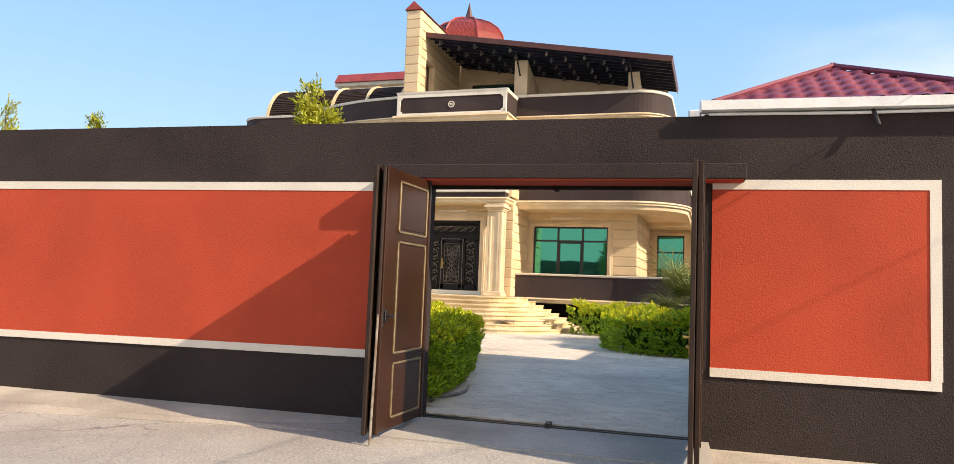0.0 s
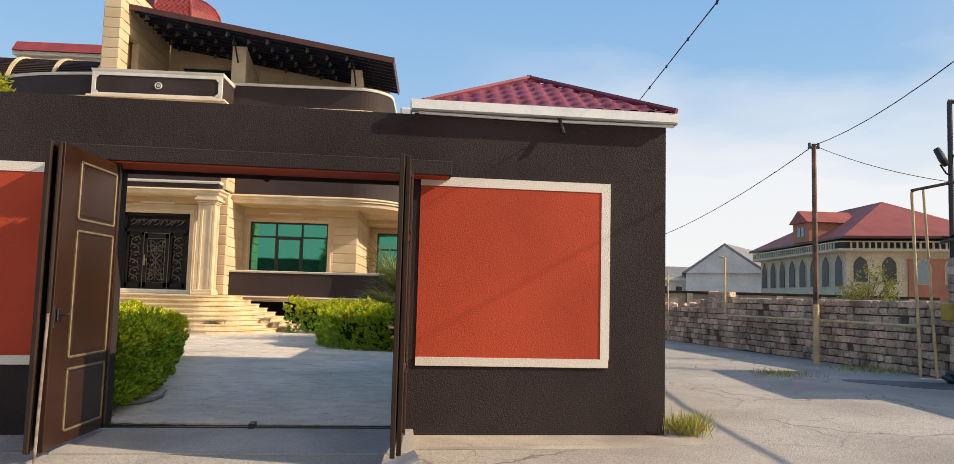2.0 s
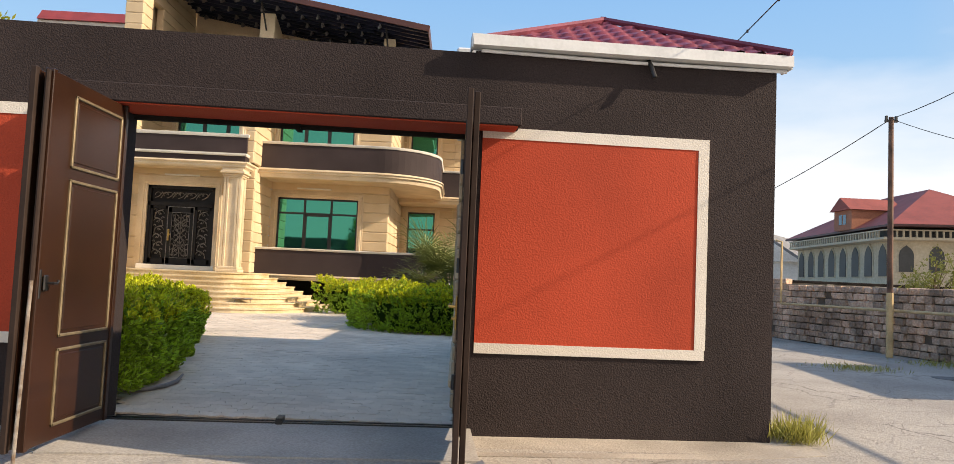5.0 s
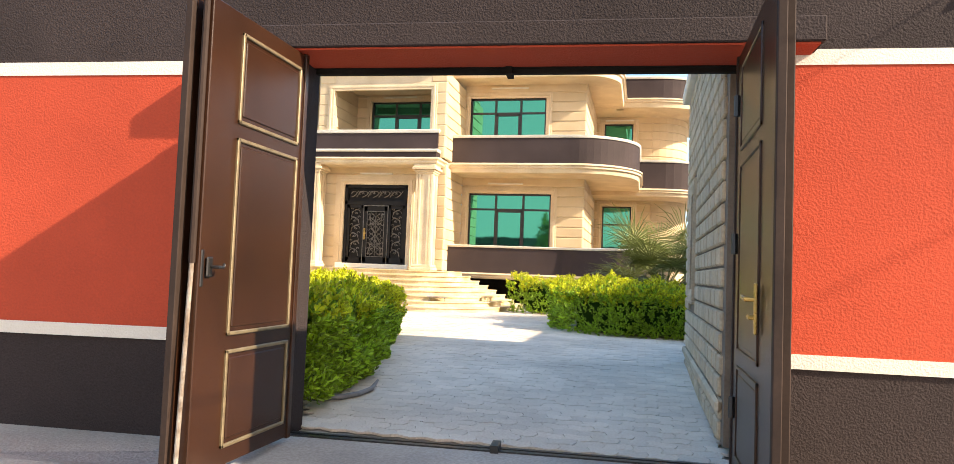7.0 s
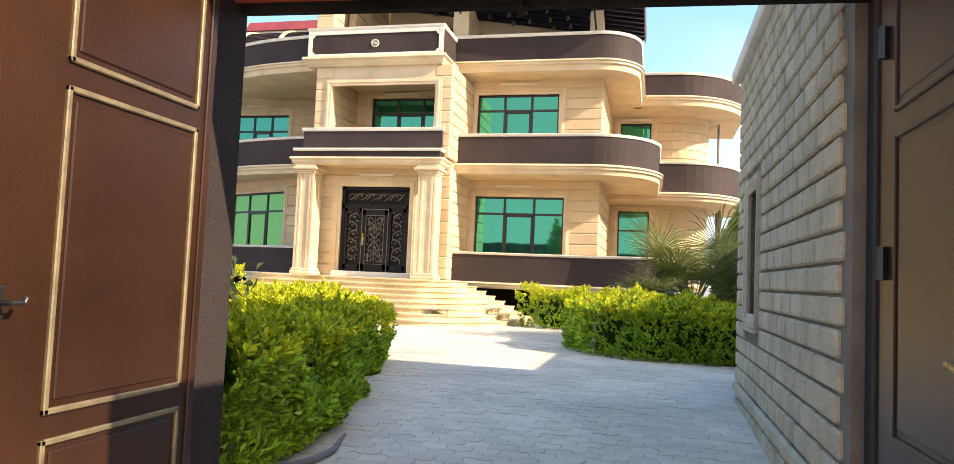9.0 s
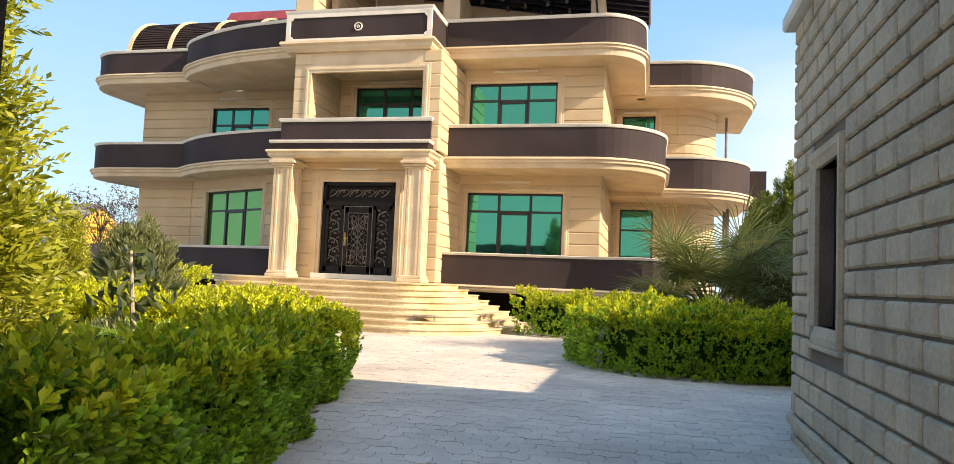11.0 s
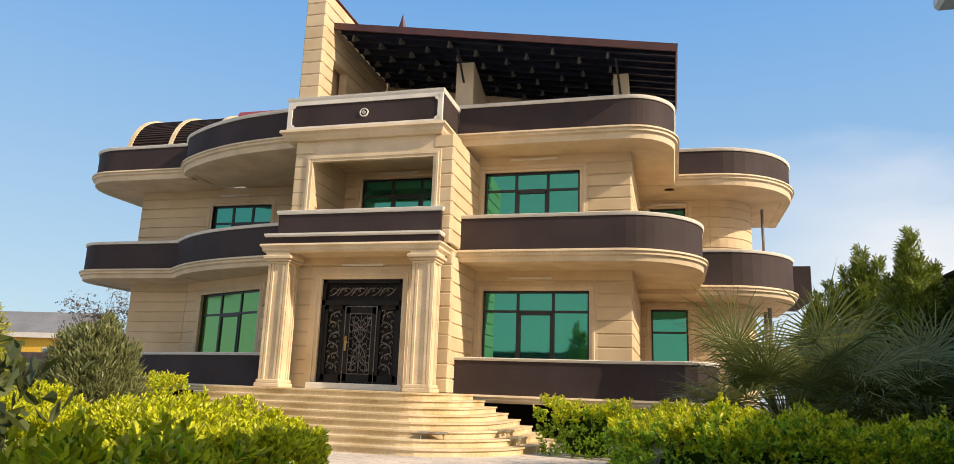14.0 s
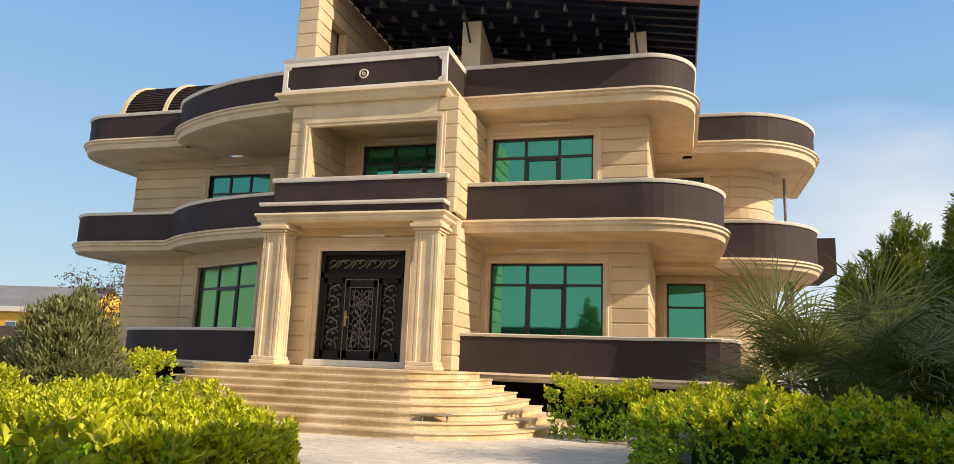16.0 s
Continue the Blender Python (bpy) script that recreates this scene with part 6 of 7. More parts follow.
for k in range(9):
    x = glen * (k + 0.5) / 9
    tube(bm, [GM @ Vector((x + 0.12 * math.cos(a), 0, 2.56 + 0.1 * math.sin(a))) for a in [math.pi * i / 8 for i in range(9)]], 0.012, 5)
tube(bm, [GM @ Vector((0, 0, 2.7)), GM @ Vector((glen, 0, 2.7))], 0.02, 6)
part("gate_crest", bm, BLACK_METAL, sheet_gate)
lane_white = tagged(link("wall_white", boxes((0, 0, -0.3, 7.5, 0.3, 2.85), m=Matrix.Translation((11.84, 12.36, 0)) @ pose(0, 0, 0, 0, 0, -94), bevel=0.02), PLASTER_OLD), "old white plastered wall beside the sheet gate", "wall", kind="structure")
# canopy
bm = bmesh.new()
cp = [Vector((10.75, 15.3, 3.02)), Vector((11.0, 10.5, 3.42)), Vector((15.5, 10.5, 3.5)), Vector((15.5, 15.6, 3.1))]
top = []
for i in range(61):
    a, b = cp[0].lerp(cp[1], i / 60), cp[3].lerp(cp[2], i / 60)
    w = Vector((0, 0, 0.025 * math.sin(i * math.pi / 2)))
    top.append((bm.verts.new(a + w), bm.verts.new(b + w)))
for p, q in zip(top, top[1:]):
    bm.faces.new((p[0], p[1], q[1], q[0]))
canopy = thing("gate_canopy", "dark corrugated canopy over the sheet gate", "canopy", pose(0, 0, 0))
part("canopy_sheet", bm, CANOPY_OLD, canopy)
for k in range(5):
    u = (k + 0.5) / 5
    a, b = cp[0].lerp(cp[1], u) - Vector((0, 0, 0.07)), cp[3].lerp(cp[2], u) - Vector((0, 0, 0.07))
    part("rafter", tube(bmesh.new(), [a, b], 0.03, 4), CANOPY_OLD, canopy)
for k in range(4):
    u = (k + 0.4) / 4
    part("purlin", tube(bmesh.new(), [cp[0].lerp(cp[3], u) - Vector((0, 0, 0.035)), cp[1].lerp(cp[2], u) - Vector((0, 0, 0.035))], 0.022, 4), CANOPY_OLD, canopy)
part("canopy_beam", tube(bmesh.new(), [cp[0] - Vector((0, 0, 0.1)), cp[1] - Vector((0, 0, 0.1))], 0.045, 6), BLACK_METAL, canopy)
part("canopy_post", tube(bmesh.new(), [(11.15, 15.1, 2.5), (11.15, 15.1, 3.05)], 0.04, 6), BLACK_METAL, canopy)
part("canopy_post", tube(bmesh.new(), [(12.1, 12.0, 2.8), (12.1, 12.0, 3.35)], 0.04, 6), BLACK_METAL, canopy)
bm = bmesh.new()
stain_pts = []
for i in range(40):
    a = 2 * math.pi * i / 40
    r = 1 + 0.35 * noise.noise(Vector((math.cos(a) * 1.7, math.sin(a) * 1.7, 4.2)))
    stain_pts.append((10.1 + 2.1 * r * math.cos(a), 13.9 + 0.75 * r * math.sin(a) - 0.35 * 2.1 * r * math.cos(a)))
prism(bm, stain_pts, -0.17, -0.153)
tagged(link("damp_patch", bm, material("damp_asphalt", (0.11, 0.10, 0.09), 0.6, vary=0.3, scale=1.2, grain=34, bump=0.5, dist=0.02)), "dark damp patch on the asphalt before the sheet gate", "stain", kind="structure")
# bags by the gate
for x, y, r, h, nm, lab in ((10.75, 14.1, 0.34, 0.42, "rubbish_bag", "full black plastic rubbish bag against the gate"), (11.05, 13.6, 0.36, 0.38, "rubbish_bag", "slumped black plastic rubbish bag against the gate"), (10.5, 14.55, 0.3, 0.26, "rubbish_bag", "small black plastic rubbish bag on the lane")):
    bm = bmesh.new()
    bmesh.ops.create_icosphere(bm, subdivisions=4, radius=1)
    for q in bm.verts:
        fold = abs(noise.noise(q.co * 3.4 + Vector((y, x, 0)))) + 0.5 * abs(noise.noise(q.co * 7.0 + Vector((x, 0, y))))
        q.co *= 1 + 0.22 * noise.noise(q.co * 1.9 + Vector((x, y, 0))) - 0.34 * fold + 0.25 * max(0, q.co.z - 0.85)
        q.co.z = max(-0.55, q.co.z)
        q.co = Vector((q.co.x * r, q.co.y * r, (q.co.z + 0.55) * h * 0.75))
    bmesh.ops.transform(bm, matrix=pose(x, y, -0.16), verts=bm.verts[:])
    tagged(link(nm, bm, BAG, smooth=True), lab, "rubbish bag", "rubbish bags by the gate")
bm = boxes((-0.17, -0.12, 0, 0.17, 0.12, 0.3), bevel=0.02)
bmesh.ops.transform(bm, matrix=pose(10.72, 14.05, 0.2, 10, 8, 20), verts=bm.verts[:])
tagged(link("paint_canister", bm, material("dull_blue_plastic", (0.10, 0.16, 0.19), 0.5)), "dull blue-grey plastic canister on the bags", "canister")

# pole, lamp frame, pipes, cables
PT = Vector((9.75, 18.9, 5.85))
pole = thing("utility_pole", "rusty steel utility pole with a yellowed foot", "pole", pose(9.75, 18.9, -0.16))
part("shaft", tube(bmesh.new(), [(0, 0, 1.6), (0, 0, 6.05)], [0.075, 0.06], 10), RUST_POLE, pole)
part("foot", tube(bmesh.new(), [(0, 0, 0), (0, 0, 1.6)], 0.085, 10), PIPE_CREAM, pole, "yellow painted foot")
part("insulator", boxes((-0.16, -0.03, 5.92, 0.16, 0.03, 5.98), (-0.15, -0.03, 5.98, -0.1, 0.03, 6.08), (0.1, -0.03, 5.98, 0.15, 0.03, 6.08)), BLACK_METAL, pole)
mast = thing("lamp_frame", "dark steel frame of two posts with floodlights and an aerial", "lamp post", pose(11.0, 15.2, -0.16))
part("post", tube(bmesh.new(), [(-0.1, 0, 0), (-0.03, 0, 6.3)], 0.055, 8), BLACK_METAL, mast)
part("post", tube(bmesh.new(), [(0.72, -0.15, 0), (0.6, -0.15, 6.25)], 0.05, 8), BLACK_METAL, mast)
part("crossbar", tube(bmesh.new(), [(-0.06, 0, 6.32), (0.64, -0.15, 6.27)], 0.05, 8), BLACK_METAL, mast)
for z in (3.0, 3.6, 4.3, 5.0, 5.6):
    part("rung", tube(bmesh.new(), [(0.55, -0.12, z), (0.85, -0.18, z + 0.05)], 0.014, 5), BLACK_METAL, mast)
part("aerial", tube(bmesh.new(), [(0.6, -0.15, 6.2), (0.55, -0.15, 8.85)], 0.014, 5), BLACK_METAL, mast)
part("aerial_head", boxes((0.4, -0.2, 8.82, 0.68, -0.1, 8.9), (0.5, -0.3, 8.78, 0.56, 0.0, 8.83), bevel=0.01), BLACK_METAL, mast)
for x, rz, mt in ((-0.42, 35, BLACK_METAL), (0.12, -40, BRACKET)):
    bm = boxes((-0.16, -0.07, -0.22, 0.16, 0.07, 0.16), bevel=0.03)
    bmesh.ops.transform(bm, matrix=pose(x, -0.2, 5.0, -25, 20 if x < 0 else -30, rz), verts=bm.verts[:])
    part("floodlight", bm, mt, mast, "square floodlight")
part("lamp_arm", tube(bmesh.new(), [(-0.42, -0.18, 4.8), (-0.2, -0.05, 4.65), (-0.08, 0, 4.6)], 0.02, 6), BLACK_METAL, mast)
pipes = thing("gas_pipe", "cream painted gas pipe rising and running over the lane", "pipe", pose(0, 0, 0))
part("riser", tube(bmesh.new(), [(10.5, 15.75, -0.16), (10.36, 15.7, 4.1), (10.4, 15.6, 4.17)], 0.035, 8), PIPE_CREAM, pipes)
part("riser", tube(bmesh.new(), [(10.75, 15.55, -0.16), (10.5, 15.5, 4.17)], 0.03, 8), PIPE_CREAM, pipes)
part("overhead_pipe", tube(bmesh.new(), [(10.36, 15.7, 4.15), (10.5, 13.0, 4.15), (9.9, 9.0, 4.15), (9.6, 5.0, 4.15)], 0.035, 8), RUST_POLE, pipes)
part("wall_pipe", tube(bmesh.new(), [(10.5, 15.75, 1.0), (9.95, 18.6, 1.0), (9.3, 24.0, 0.98), (9.3, 24.0, 2.95), (9.2, 24.2, 3.0)], 0.04, 8), PIPE_CREAM, pipes)
part("wall_pipe", tube(bmesh.new(), [(8.62, 28.0, -0.16), (8.62, 28.0, 2.65)], 0.03, 8), PIPE_CREAM, pipes)
part("meter_box", boxes((10.72, 15.0, 1.15, 10.86, 15.35, 1.55), bevel=0.02), material("yellow_meter_box", (0.45, 0.30, 0.06), 0.6), pipes, "yellow gas meter box")


def cable(label, a, b, sag, r=0.012, clips=0):
    c = thing("overhead_cable", label, "cable", pose(0, 0, 0))
    pts = hang(a, b, sag)
    part("wire", tube(bmesh.new(), pts, r, 5), CABLE, c)
    for k in range(clips):
        p = Vector(a).lerp(Vector(b), (k + 0.5) / clips) - Vector((0, 0, sag * 4 * ((k + 0.5) / clips) * (1 - (k + 0.5) / clips)))
        part("clip", boxes((p.x - 0.01, p.y - 0.012, p.z - 0.022, p.x + 0.01, p.y + 0.012, p.z + 0.014), bevel=0.003), CABLE, c)
    return c


cable("black overhead cable from the pole across the lane", PT, (4.3, -2.0, 6.92), 0.9, 0.010)
cable("black overhead cable from the pole to a far roof", PT, (9.2, 32.0, 4.2), 0.25, 0.012)
cable("thin black cable from the pole to the lamp frame", PT, (10.9, 15.2, 4.3), 0.12, 0.008)
cable("twisted black cable with clips over the gatehouse roof", (2.56, 12.2, 4.60), (0.461, -6.0, 3.71), 0.06, 0.007, 16)


# grass tufts
def tuft(x, y, n, r, h, label):
    q = np.stack([x + rng.normal(scale=r, size=n), y + rng.normal(scale=r * 0.8, size=n), np.full(n, -0.17)], 1)
    d = np.stack([rng.normal(scale=0.45, size=n), rng.normal(scale=0.45, size=n), np.ones(n)], 1)
    t = thing("grass_tuft", label, "grass", pose(0, 0, 0), kind="stuff")
    leaves_mesh("blades", q, d, h, 0.012, GRASS, t, scale_leaf=True)


tuft(2.42, 8.32, 320, 0.12, 0.30, "dry green grass tuft at the wall corner")
tuft(2.35, 8.6, 200, 0.1, 0.18, "dry green grass tuft at the wall corner")
tuft(7.1, 15.6, 350, 0.35, 0.14, "flat patch of dry weeds on the lane")
tuft(10.0, 17.0, 400, 0.5, 0.16, "weeds along the foot of the block wall")
# dusty verge along the street wall
bm = bmesh.new()
edge = [(-46, -1.1), (-30, -1.3), (-20, -1.0), (-12, -1.35), (-8, -1.05), (-5.7, -0.9), (-2.0, -0.8), (0.2, -0.75), (1.2, -0.5), (1.25, 0.0), (-46, 0.0)]
prism(bm, edge, -0.2, -0.151, FW)
for q in bm.verts:
    q.co.z += street_drop(q.co.x, q.co.y)
tagged(link("verge", bm, EARTH), "pale dusty verge at the foot of the street wall", "verge", kind="structure")


bm = bmesh.new()
prism(bm, [(-1.0, -0.2), (-1.0, -0.146), (-0.02, -0.084), (-0.02, -0.2)], OPEN_L - 0.1, OPEN_R + 0.1, FW @ Matrix(((0, 0, 1, 0), (1, 0, 0, 0), (0, 1, 0, 0), (0, 0, 0, 1))))
tagged(link("gate_apron", bm, material("apron_concrete", (0.36, 0.335, 0.30), 0.9, vary=0.16, scale=0.9, grain=46, bump=0.3, fine=0.45)), "worn pale concrete apron before the gateway", "pavement", kind="structure")


# ---- distance ----
def villa():
    v = thing("far_villa", "cream arcaded villa with a red hipped roof", "house", pose(0, 0, 0))
    A, B, C = Vector((34.7, 60)), Vector((36.4, 80)), Vector((44.5, 56.5))
    D = B + (C - A)
    quad = [(A.x, A.y), (C.x, C.y), (D.x, D.y), (B.x, B.y)]
    part("wall", prism(bmesh.new(), quad, -0.2, 6.9), FAR_WALL, v)
    cen = (A + B + C + D) / 4
    big = [tuple(Vector(p) + (Vector(p) - cen).normalized() * 1.9) for p in quad]
    part("eave", prism(bmesh.new(), big, 7.02, 7.2), SHED_EDGE, v)
    bm = bmesh.new()
    low = [bm.verts.new((x, y, 7.2)) for x, y in big]
    r0, r1 = bm.verts.new((cen.x + 0.6, cen.y - 3.5, 11.1)), bm.verts.new((cen.x + 1.0, cen.y + 4.5, 11.1))
    bm.faces.new((low[0], low[1], r0))
    bm.faces.new((low[1], low[2], r1, r0))
    bm.faces.new((low[2], low[3], r1))
    bm.faces.new((low[3], low[0], r0, r1))
    part("roof", bm, FAR_ROOF, v)
    dorm = part("dormer", boxes((34.1, 65.0, 7.2, 37.7, 68.0, 9.0)), FAR_BRICK, v)
    bm = prism(bmesh.new(), [(-1.8, 0), (1.8, 0), (0, 1.2)], 0, 5, Matrix.Translation((33.8, 66.5, 9.0)) @ pose(0, 0, 0, 90, 0, 90))
    part("dormer_roof", bm, FAR_ROOF, dorm)
    part("dormer_window", boxes((34.06, 65.9, 7.7, 34.12, 66.4, 8.6), (34.06, 66.6, 7.7, 34.12, 67.1, 8.6)), FAR_GLASS, dorm)
    def face(p, q, count, z0, z1, arch, mat, off=0.06, width=0.6):
        d = (q - p).normalized()
        m = Matrix(((d.x, d.y, 0, p.x), (d.y, -d.x, 0, p.y), (0, 0, 1, 0), (0, 0, 0, 1)))
        L = (q - p).length / count
        for k in range(count):
            c = (k + 0.5) * L
            w = L * width / 2
            pts = [(c - w, z0), (c + w, z0), (c + w, z1), (c + 0.86 * w, z1 + 0.45 * arch * w), (c + 0.5 * w, z1 + 0.8 * arch * w), (c, z1 + 1.1 * arch * w), (c - 0.5 * w, z1 + 0.8 * arch * w), (c - 0.86 * w, z1 + 0.45 * arch * w), (c - w, z1)]
            for grow, dep, mt, nm in ((1.22, off, FAR_WALL, "window"), (1.0, off + 0.05, mat, "pane")):
                pp = [(c + (x - c) * grow, z0 - 0.12 + (z - z0) * (1 + (grow - 1) * 0.5) + 0.06 if grow > 1 else z) for x, z in pts]
                bm = bmesh.new()
                prism(bm, pp, 0, dep, m @ Matrix(((1, 0, 0, 0), (0, 0, 1, 0), (0, 1, 0, 0), (0, 0, 0, 1))))
                part(nm, bm, mt, v)
    face(B, A, 8, 3.0, 4.7, 1.4, FAR_SHADE, width=0.52)
    face(A, A.lerp(C, 0.42), 2, 3.4, 4.8, 1.3, FAR_SHADE, width=0.5)
    dd = (C - A).normalized()
    nn = Vector((dd.y, -dd.x))
    P0 = A.lerp(C, 0.45)
    m = Matrix(((dd.x, nn.x, 0, P0.x), (dd.y, nn.y, 0, P0.y), (0, 0, 1, 0), (0, 0, 0, 1)))
    part("brick_bay", boxes((0, -0.1, -0.2, (C - A).length * 0.5, 0.25, 5.4), m=m), FAR_BRICK, v)
    face(P0 + nn * 0.22, P0 + nn * 0.22 + dd * (C - A).length * 0.42, 2, 3.3, 4.7, 1.2, FAR_GLASS, width=0.45)
    for u in range(22):
        q = A.lerp(C, (u + 0.5) / 22) + nn * 0.9
        part("baluster", boxes((q.x - 0.06, q.y - 0.06, 6.1, q.x + 0.06, q.y + 0.06, 6.75)), FAR_WALL, v)
    dl = (B - A).normalized()
    for u in range(40):
        q = A.lerp(B, (u + 0.5) / 40) + Vector((-dl.y, dl.x)) * 0.9
        part("baluster", boxes((q.x - 0.06, q.y - 0.06, 6.1, q.x + 0.06, q.y + 0.06, 6.75)), FAR_WALL, v)
    part("rail", sweep(bmesh.new(), [tuple(B), tuple(A), tuple(C)], [(0.82, 6.72), (0.98, 6.72), (0.98, 6.82), (0.82, 6.82)]), FAR_WALL, v)
    part("gallery", prism(bmesh.new(), [tuple(Vector(p) + (Vector(p) - cen).normalized() * 0.05) for p in quad], 6.2, 6.95), FAR_SHADE, v, "dark glazed gallery under the eave")
    bm = sweep(bmesh.new(), [tuple(B), tuple(A), tuple(C)], [(0.0, 5.9), (0.95, 6.0), (0.95, 6.2), (0, 6.2)])
    part("balcony", bm, FAR_WALL, v)
    return v


villa()


def gabled(name, label, x, y, w, d, h, rise, wall_mat, roof_mat, rz=0, windows=2):
    g = thing(name, label, "house", pose(x, y, -0.2, 0, 0, rz))
    part("wall", boxes((-w / 2, -d / 2, 0, w / 2, d / 2, h)), wall_mat, g)
    bm = bmesh.new()
    prism(bm, [(-d / 2 - 0.4, h - 0.1), (d / 2 + 0.4, h - 0.1), (0, h + rise)], -w / 2 - 0.4, w / 2 + 0.4, Matrix(((0, 0, 1, 0), (1, 0, 0, 0), (0, 1, 0, 0), (0, 0, 0, 1))))
    part("roof", bm, roof_mat, g)
    for sg in (-1, 1):
        x0 = sg * (w / 2 + 0.41)
        part("gable", prism(bmesh.new(), [(-d / 2 + 0.2, h - 0.1), (d / 2 - 0.2, h - 0.1), (0, h + rise - 0.35)], x0 - 0.02, x0 + 0.02, Matrix(((0, 0, 1, 0), (1, 0, 0, 0), (0, 1, 0, 0), (0, 0, 0, 1)))), wall_mat, g)
        part("fascia", boxes((-w / 2 - 0.42, sg * (d / 2 + 0.4) - 0.04, h - 0.5, w / 2 + 0.42, sg * (d / 2 + 0.4) + 0.04, h - 0.08)), FAR_WHITE, g)
    for k in range(windows):
        c = -w / 2 + w * (k + 0.5) / windows
        win = part("window", boxes((c - 0.5, -d / 2 - 0.05, h * 0.45, c + 0.5, -d / 2 + 0.1, h * 0.75)), FAR_WHITE, g)
        part("pane", boxes((c - 0.42, -d / 2 - 0.07, h * 0.47, c + 0.42, -d / 2 + 0.1, h * 0.73)), FAR_GLASS, win)
    return g


gabled("far_house", "white gabled house with a grey roof", 39.5, 93.0, 13.0, 10.0, 5.2, 3.6, FAR_WHITE, FAR_GREY, 52)
gabled("far_house", "low white house with a grey roof", 31.0, 96.0, 6.0, 8.0, 4.6, 1.5, FAR_WHITE, FAR_GREY, 0, 3)
gabled("yellow_house", "yellow house with a pale metal roof", -57.0, 61.5, 11.5, 7.5, 5.0, 2.0, FAR_YELLOW, FAR_GREY, 8, 3)
FENCE = material("grey_concrete_fence", (0.20, 0.185, 0.155), 0.95, vary=0.25, scale=1.0, grain=20, bump=0.3)
wall_far = tagged(link("wall_far", boxes((8.5, 33.8, -0.2, 24, 34.1, 1.78)), FENCE), "grey concrete fence with posts behind the lane wall", "wall", kind="structure")
part("fence_cap", boxes((8.45, 33.7, 1.78, 24, 34.2, 1.9), bevel=0.02), CANOPY_OLD, wall_far, "dark sheet cap")
for k in range(7):
    part("fence_post", boxes((9.2 + 2.2 * k, 33.7, -0.2, 9.5 + 2.2 * k, 33.8, 1.78), bevel=0.01), FENCE, wall_far)
tagged(link("wall_garden", boxes((-70, 40, -0.2, -21.5, 40.3, 2.45)), material("dull_brown_wall", (0.22, 0.15, 0.12), 0.9)), "dull brown garden wall behind the yard", "wall", kind="structure")


def leafy(x, y, z0, height, r, label, mat, n=500, size=0.12, trunk_h=0.3):
    t = thing("tree", label, "tree", pose(x, y, z0))
    limbs = bmesh.new()
    tube(limbs, [(0, 0, 0), (0.05, 0, height * trunk_h), (0, 0, height * 0.8)], [0.09, 0.06, 0.015], 7)
    tips = []
    for k in range(26):
        a, h = rng.uniform(0, 2 * math.pi), rng.uniform(trunk_h, 0.8) * height
        p = Vector((math.cos(a) * r * rng.uniform(0.4, 1), math.sin(a) * r * rng.uniform(0.4, 1), h + rng.uniform(0.1, 0.35) * height))
        tube(limbs, [(0, 0, h * 0.75), (p.x * 0.5, p.y * 0.5, (h * 0.75 + p.z) / 2 + 0.1), p], [0.035, 0.02, 0.006], 4)
        tips.append(p)
    part("trunk", limbs, WOOD, t)
    c = np.array(tips)[rng.integers(0, len(tips), n)] + rng.normal(scale=0.16 * r, size=(n, 3))
    q, w = sprigs(c, rng.normal(size=(n, 3)), 4, 0.05, 0.2)
    leaves_mesh("crown", q, w, size, size * 0.4, mat, t)


leafy(-33.6, 42.5, -0.1, 5.9, 1.9, "half-bare tree with brownish buds", LEAF_BARE, n=500, size=0.14)
leafy(-30.8, 42.5, -0.1, 5.2, 1.5, "half-bare tree with brownish buds", LEAF_BARE, n=400, size=0.14)
leafy(15.6, 26.0, -0.16, 2.6, 0.95, "young yellow-green tree behind the block wall", LEAF_LANE, n=420, size=0.12, trunk_h=0.4)

# ---- gatehouse stone blocks ----
stone_meshes = []
for v in range(5):
    bm = bmesh.new()
    box(bm, -0.03, 0.018, 0.009, 0.06, 0.342, 0.155, bevel=0.014)
    for q in bm.verts:
        q.co.x += random.uniform(-0.0015, 0.0015)
    me = bpy.data.meshes.new("stone_block")
    bm.to_mesh(me)
    bm.free()
    me.materials.append(BRICK_GREY)
    stone_meshes.append(me)
half_bm = bmesh.new()
for j in range(-2, 20):
    z = 0.33 + j * 0.166
    y = 8.56 - 0.185 * (j % 2)
    while y < GY1 - 0.05:
        y1 = min(y + 0.36, GY1 + 0.02)
        hit_window = z + 0.17 > WZ0 - 0.14 and z < WZ1 + 0.14 and y1 > WY0 - 0.14 and y < WY1 + 0.14
        if not hit_window and y1 - y > 0.355 and y > 8.5:
            ob = new("stone_block", random.choice(stone_meshes))
            ob.parent = gatehouse
            ob.matrix_basis = pose(GX0, y, z)
        else:
            for a, b in ((y, min(y1, WY0 - 0.14)), (max(y, WY1 + 0.14), y1)) if hit_window and not (z + 0.17 < WZ0 - 0.13 or z > WZ1 + 0.13) else ((max(y, 8.5), y1),):
                if b - a > 0.06:
                    box(half_bm, GX0 - 0.028, a + 0.012, z + 0.008, GX0 + 0.06, b - 0.012, z + 0.156, bevel=0.014)
        y += 0.36
tagged(part("cut_block_rest", half_bm, BRICK_GREY, gatehouse), kind="stuff")

# ---- courtyard pavers ----
PW, PL = 0.155, 0.215


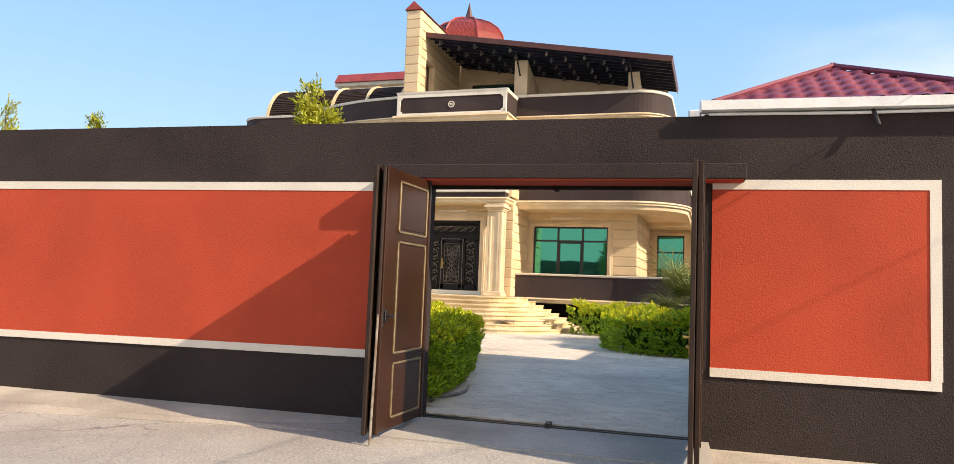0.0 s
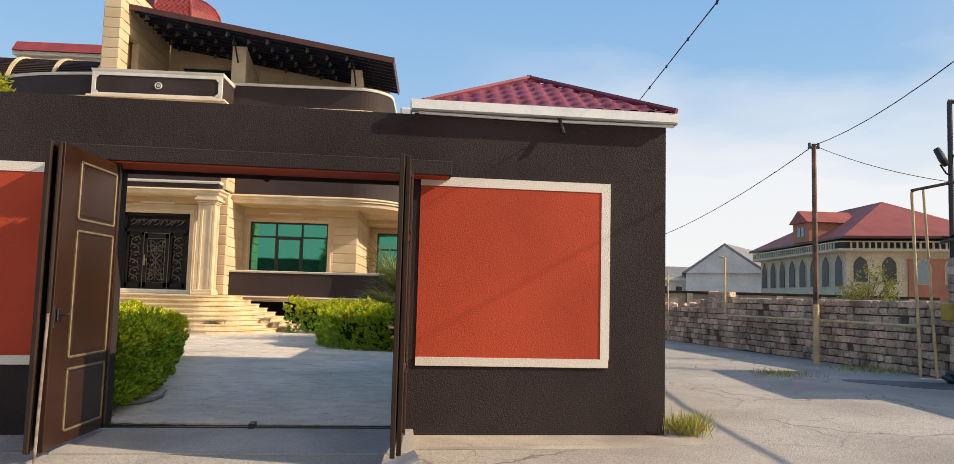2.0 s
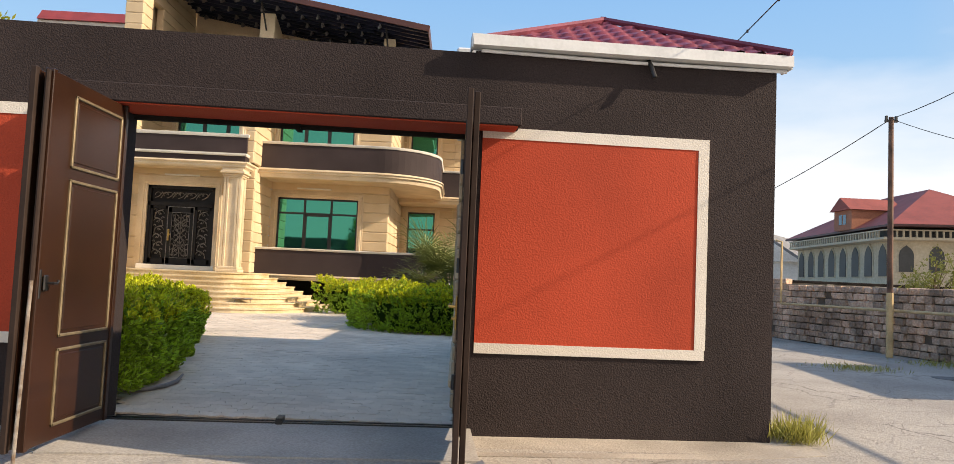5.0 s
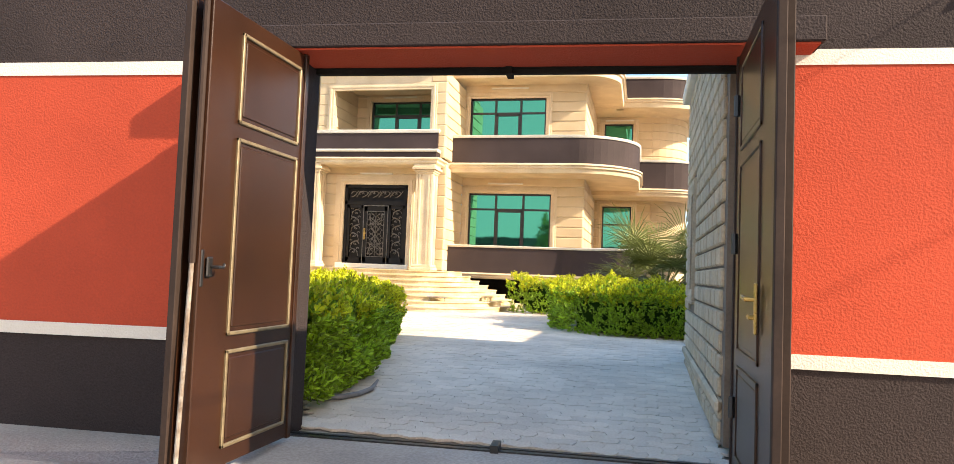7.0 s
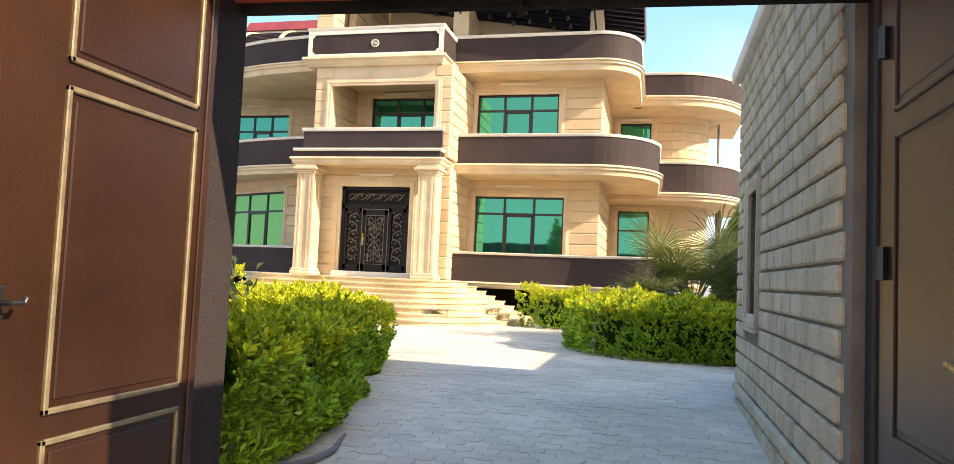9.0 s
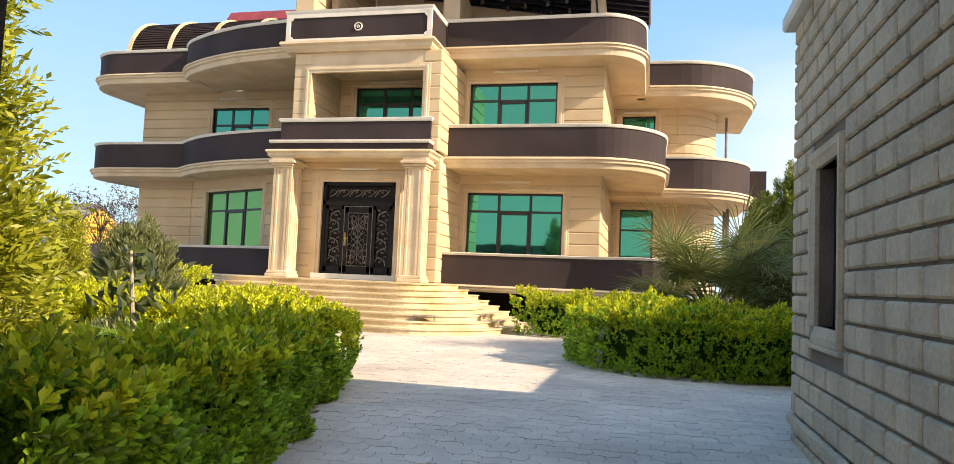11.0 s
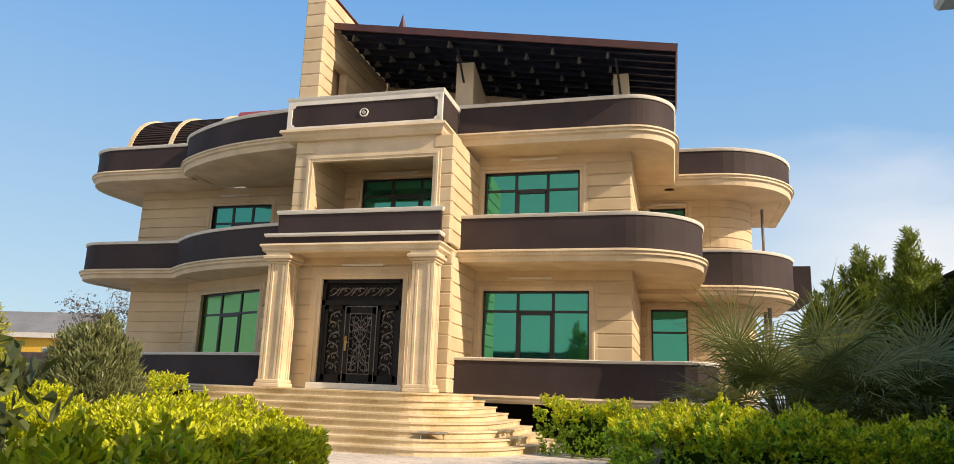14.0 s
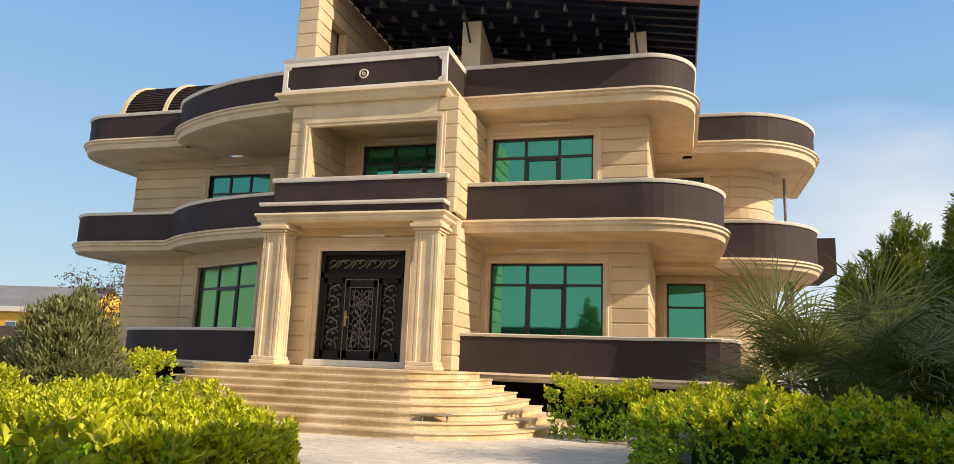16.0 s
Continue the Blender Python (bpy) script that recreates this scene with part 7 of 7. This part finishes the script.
def paver_outline(k):
    """A wavy interlocking paver; k is the depth of its wave."""
    a = [(0.002, 0.0), (PL * 0.25, k), (PL * 0.5, 0.0), (PL * 0.75, -k), (PL - 0.003, 0.0)]
    b = [(x, y + PW - 0.005) for x, y in a]
    return a + [(PL - 0.003 + 0.025, PW / 2)] + b[::-1] + [(0.027, PW / 2)]


paver_kinds = []
for wave in (0.02, -0.02):
    bm = prism(bmesh.new(), paver_outline(wave), -0.02, 0.0)
    top_face = max(bm.faces, key=lambda f: f.calc_center_median().z)
    bmesh.ops.inset_region(bm, faces=[top_face], thickness=0.006, depth=0.0)
    inner = set(top_face.verts)
    for q in bm.verts:
        if q.co.z > -0.001 and q not in inner:
            q.co.z -= 0.004
    bmesh.ops.recalc_face_normals(bm, faces=bm.faces[:])
    paver_mesh = bpy.data.meshes.new("paver")
    bm.to_mesh(paver_mesh)
    bm.free()
    paver_mesh.materials.append(PAVER)
    paver_kinds.append((paver_mesh, np.array([tuple(q.co) for q in paver_mesh.vertices]), [tuple(p.vertices) for p in paver_mesh.polygons]))


def in_drive(x, y):
    if y < 13.1 and x > GX0 - 0.03:
        return False
    left = np.interp(y, [8.1, 9.2, 12, 13.4, 14.6, 15.5, 16.5, 22], [-4.4, -4.75, -5.2, -5.5, -6.3, -9, -15, -15.5])
    right = np.interp(y, [8.1, 13.0, 13.2, 16.4, 16.8, 17.2, 18.4, 19.5, 24], [-1.04, -1.04, 2.4, 2.4, -0.8, -2.3, -3.4, -3.4, -4.2])
    return left < x + 0.1 < right


V, F = [], []
j = 0
yy = 8.16
near = 0
while yy < 24.5:
    xx = -15.6 + (PL / 2 if j % 2 else 0)
    paver_mesh, pv, pf = paver_kinds[j % 2]
    while xx < 2.4:
        if in_drive(xx, yy):
            slope = math.degrees(math.atan((YARD + 0.08) / 4.5)) if yy < 12.4 else 0
            m = pose(xx, yy, yard_z(yy) + random.uniform(-0.002, 0.002), slope + random.uniform(-0.4, 0.4), random.uniform(-0.4, 0.4), 0)
            if near < 300 and yy > 9.4 and -4.3 < xx < -1.4:
                ob = new("paver", paver_mesh)
                ob.parent = yard
                ob.matrix_basis = m
                near += 1
            else:
                o = len(V)
                R = np.array(m.to_3x3())
                V.extend((pv @ R.T + np.array(m.translation)).tolist())
                F.extend(tuple(i + o for i in f) for f in pf)
        xx += PL
    yy += PW
    j += 1
tagged(raw("paving_rest", V, F, PAVER_REST, yard), kind="stuff")
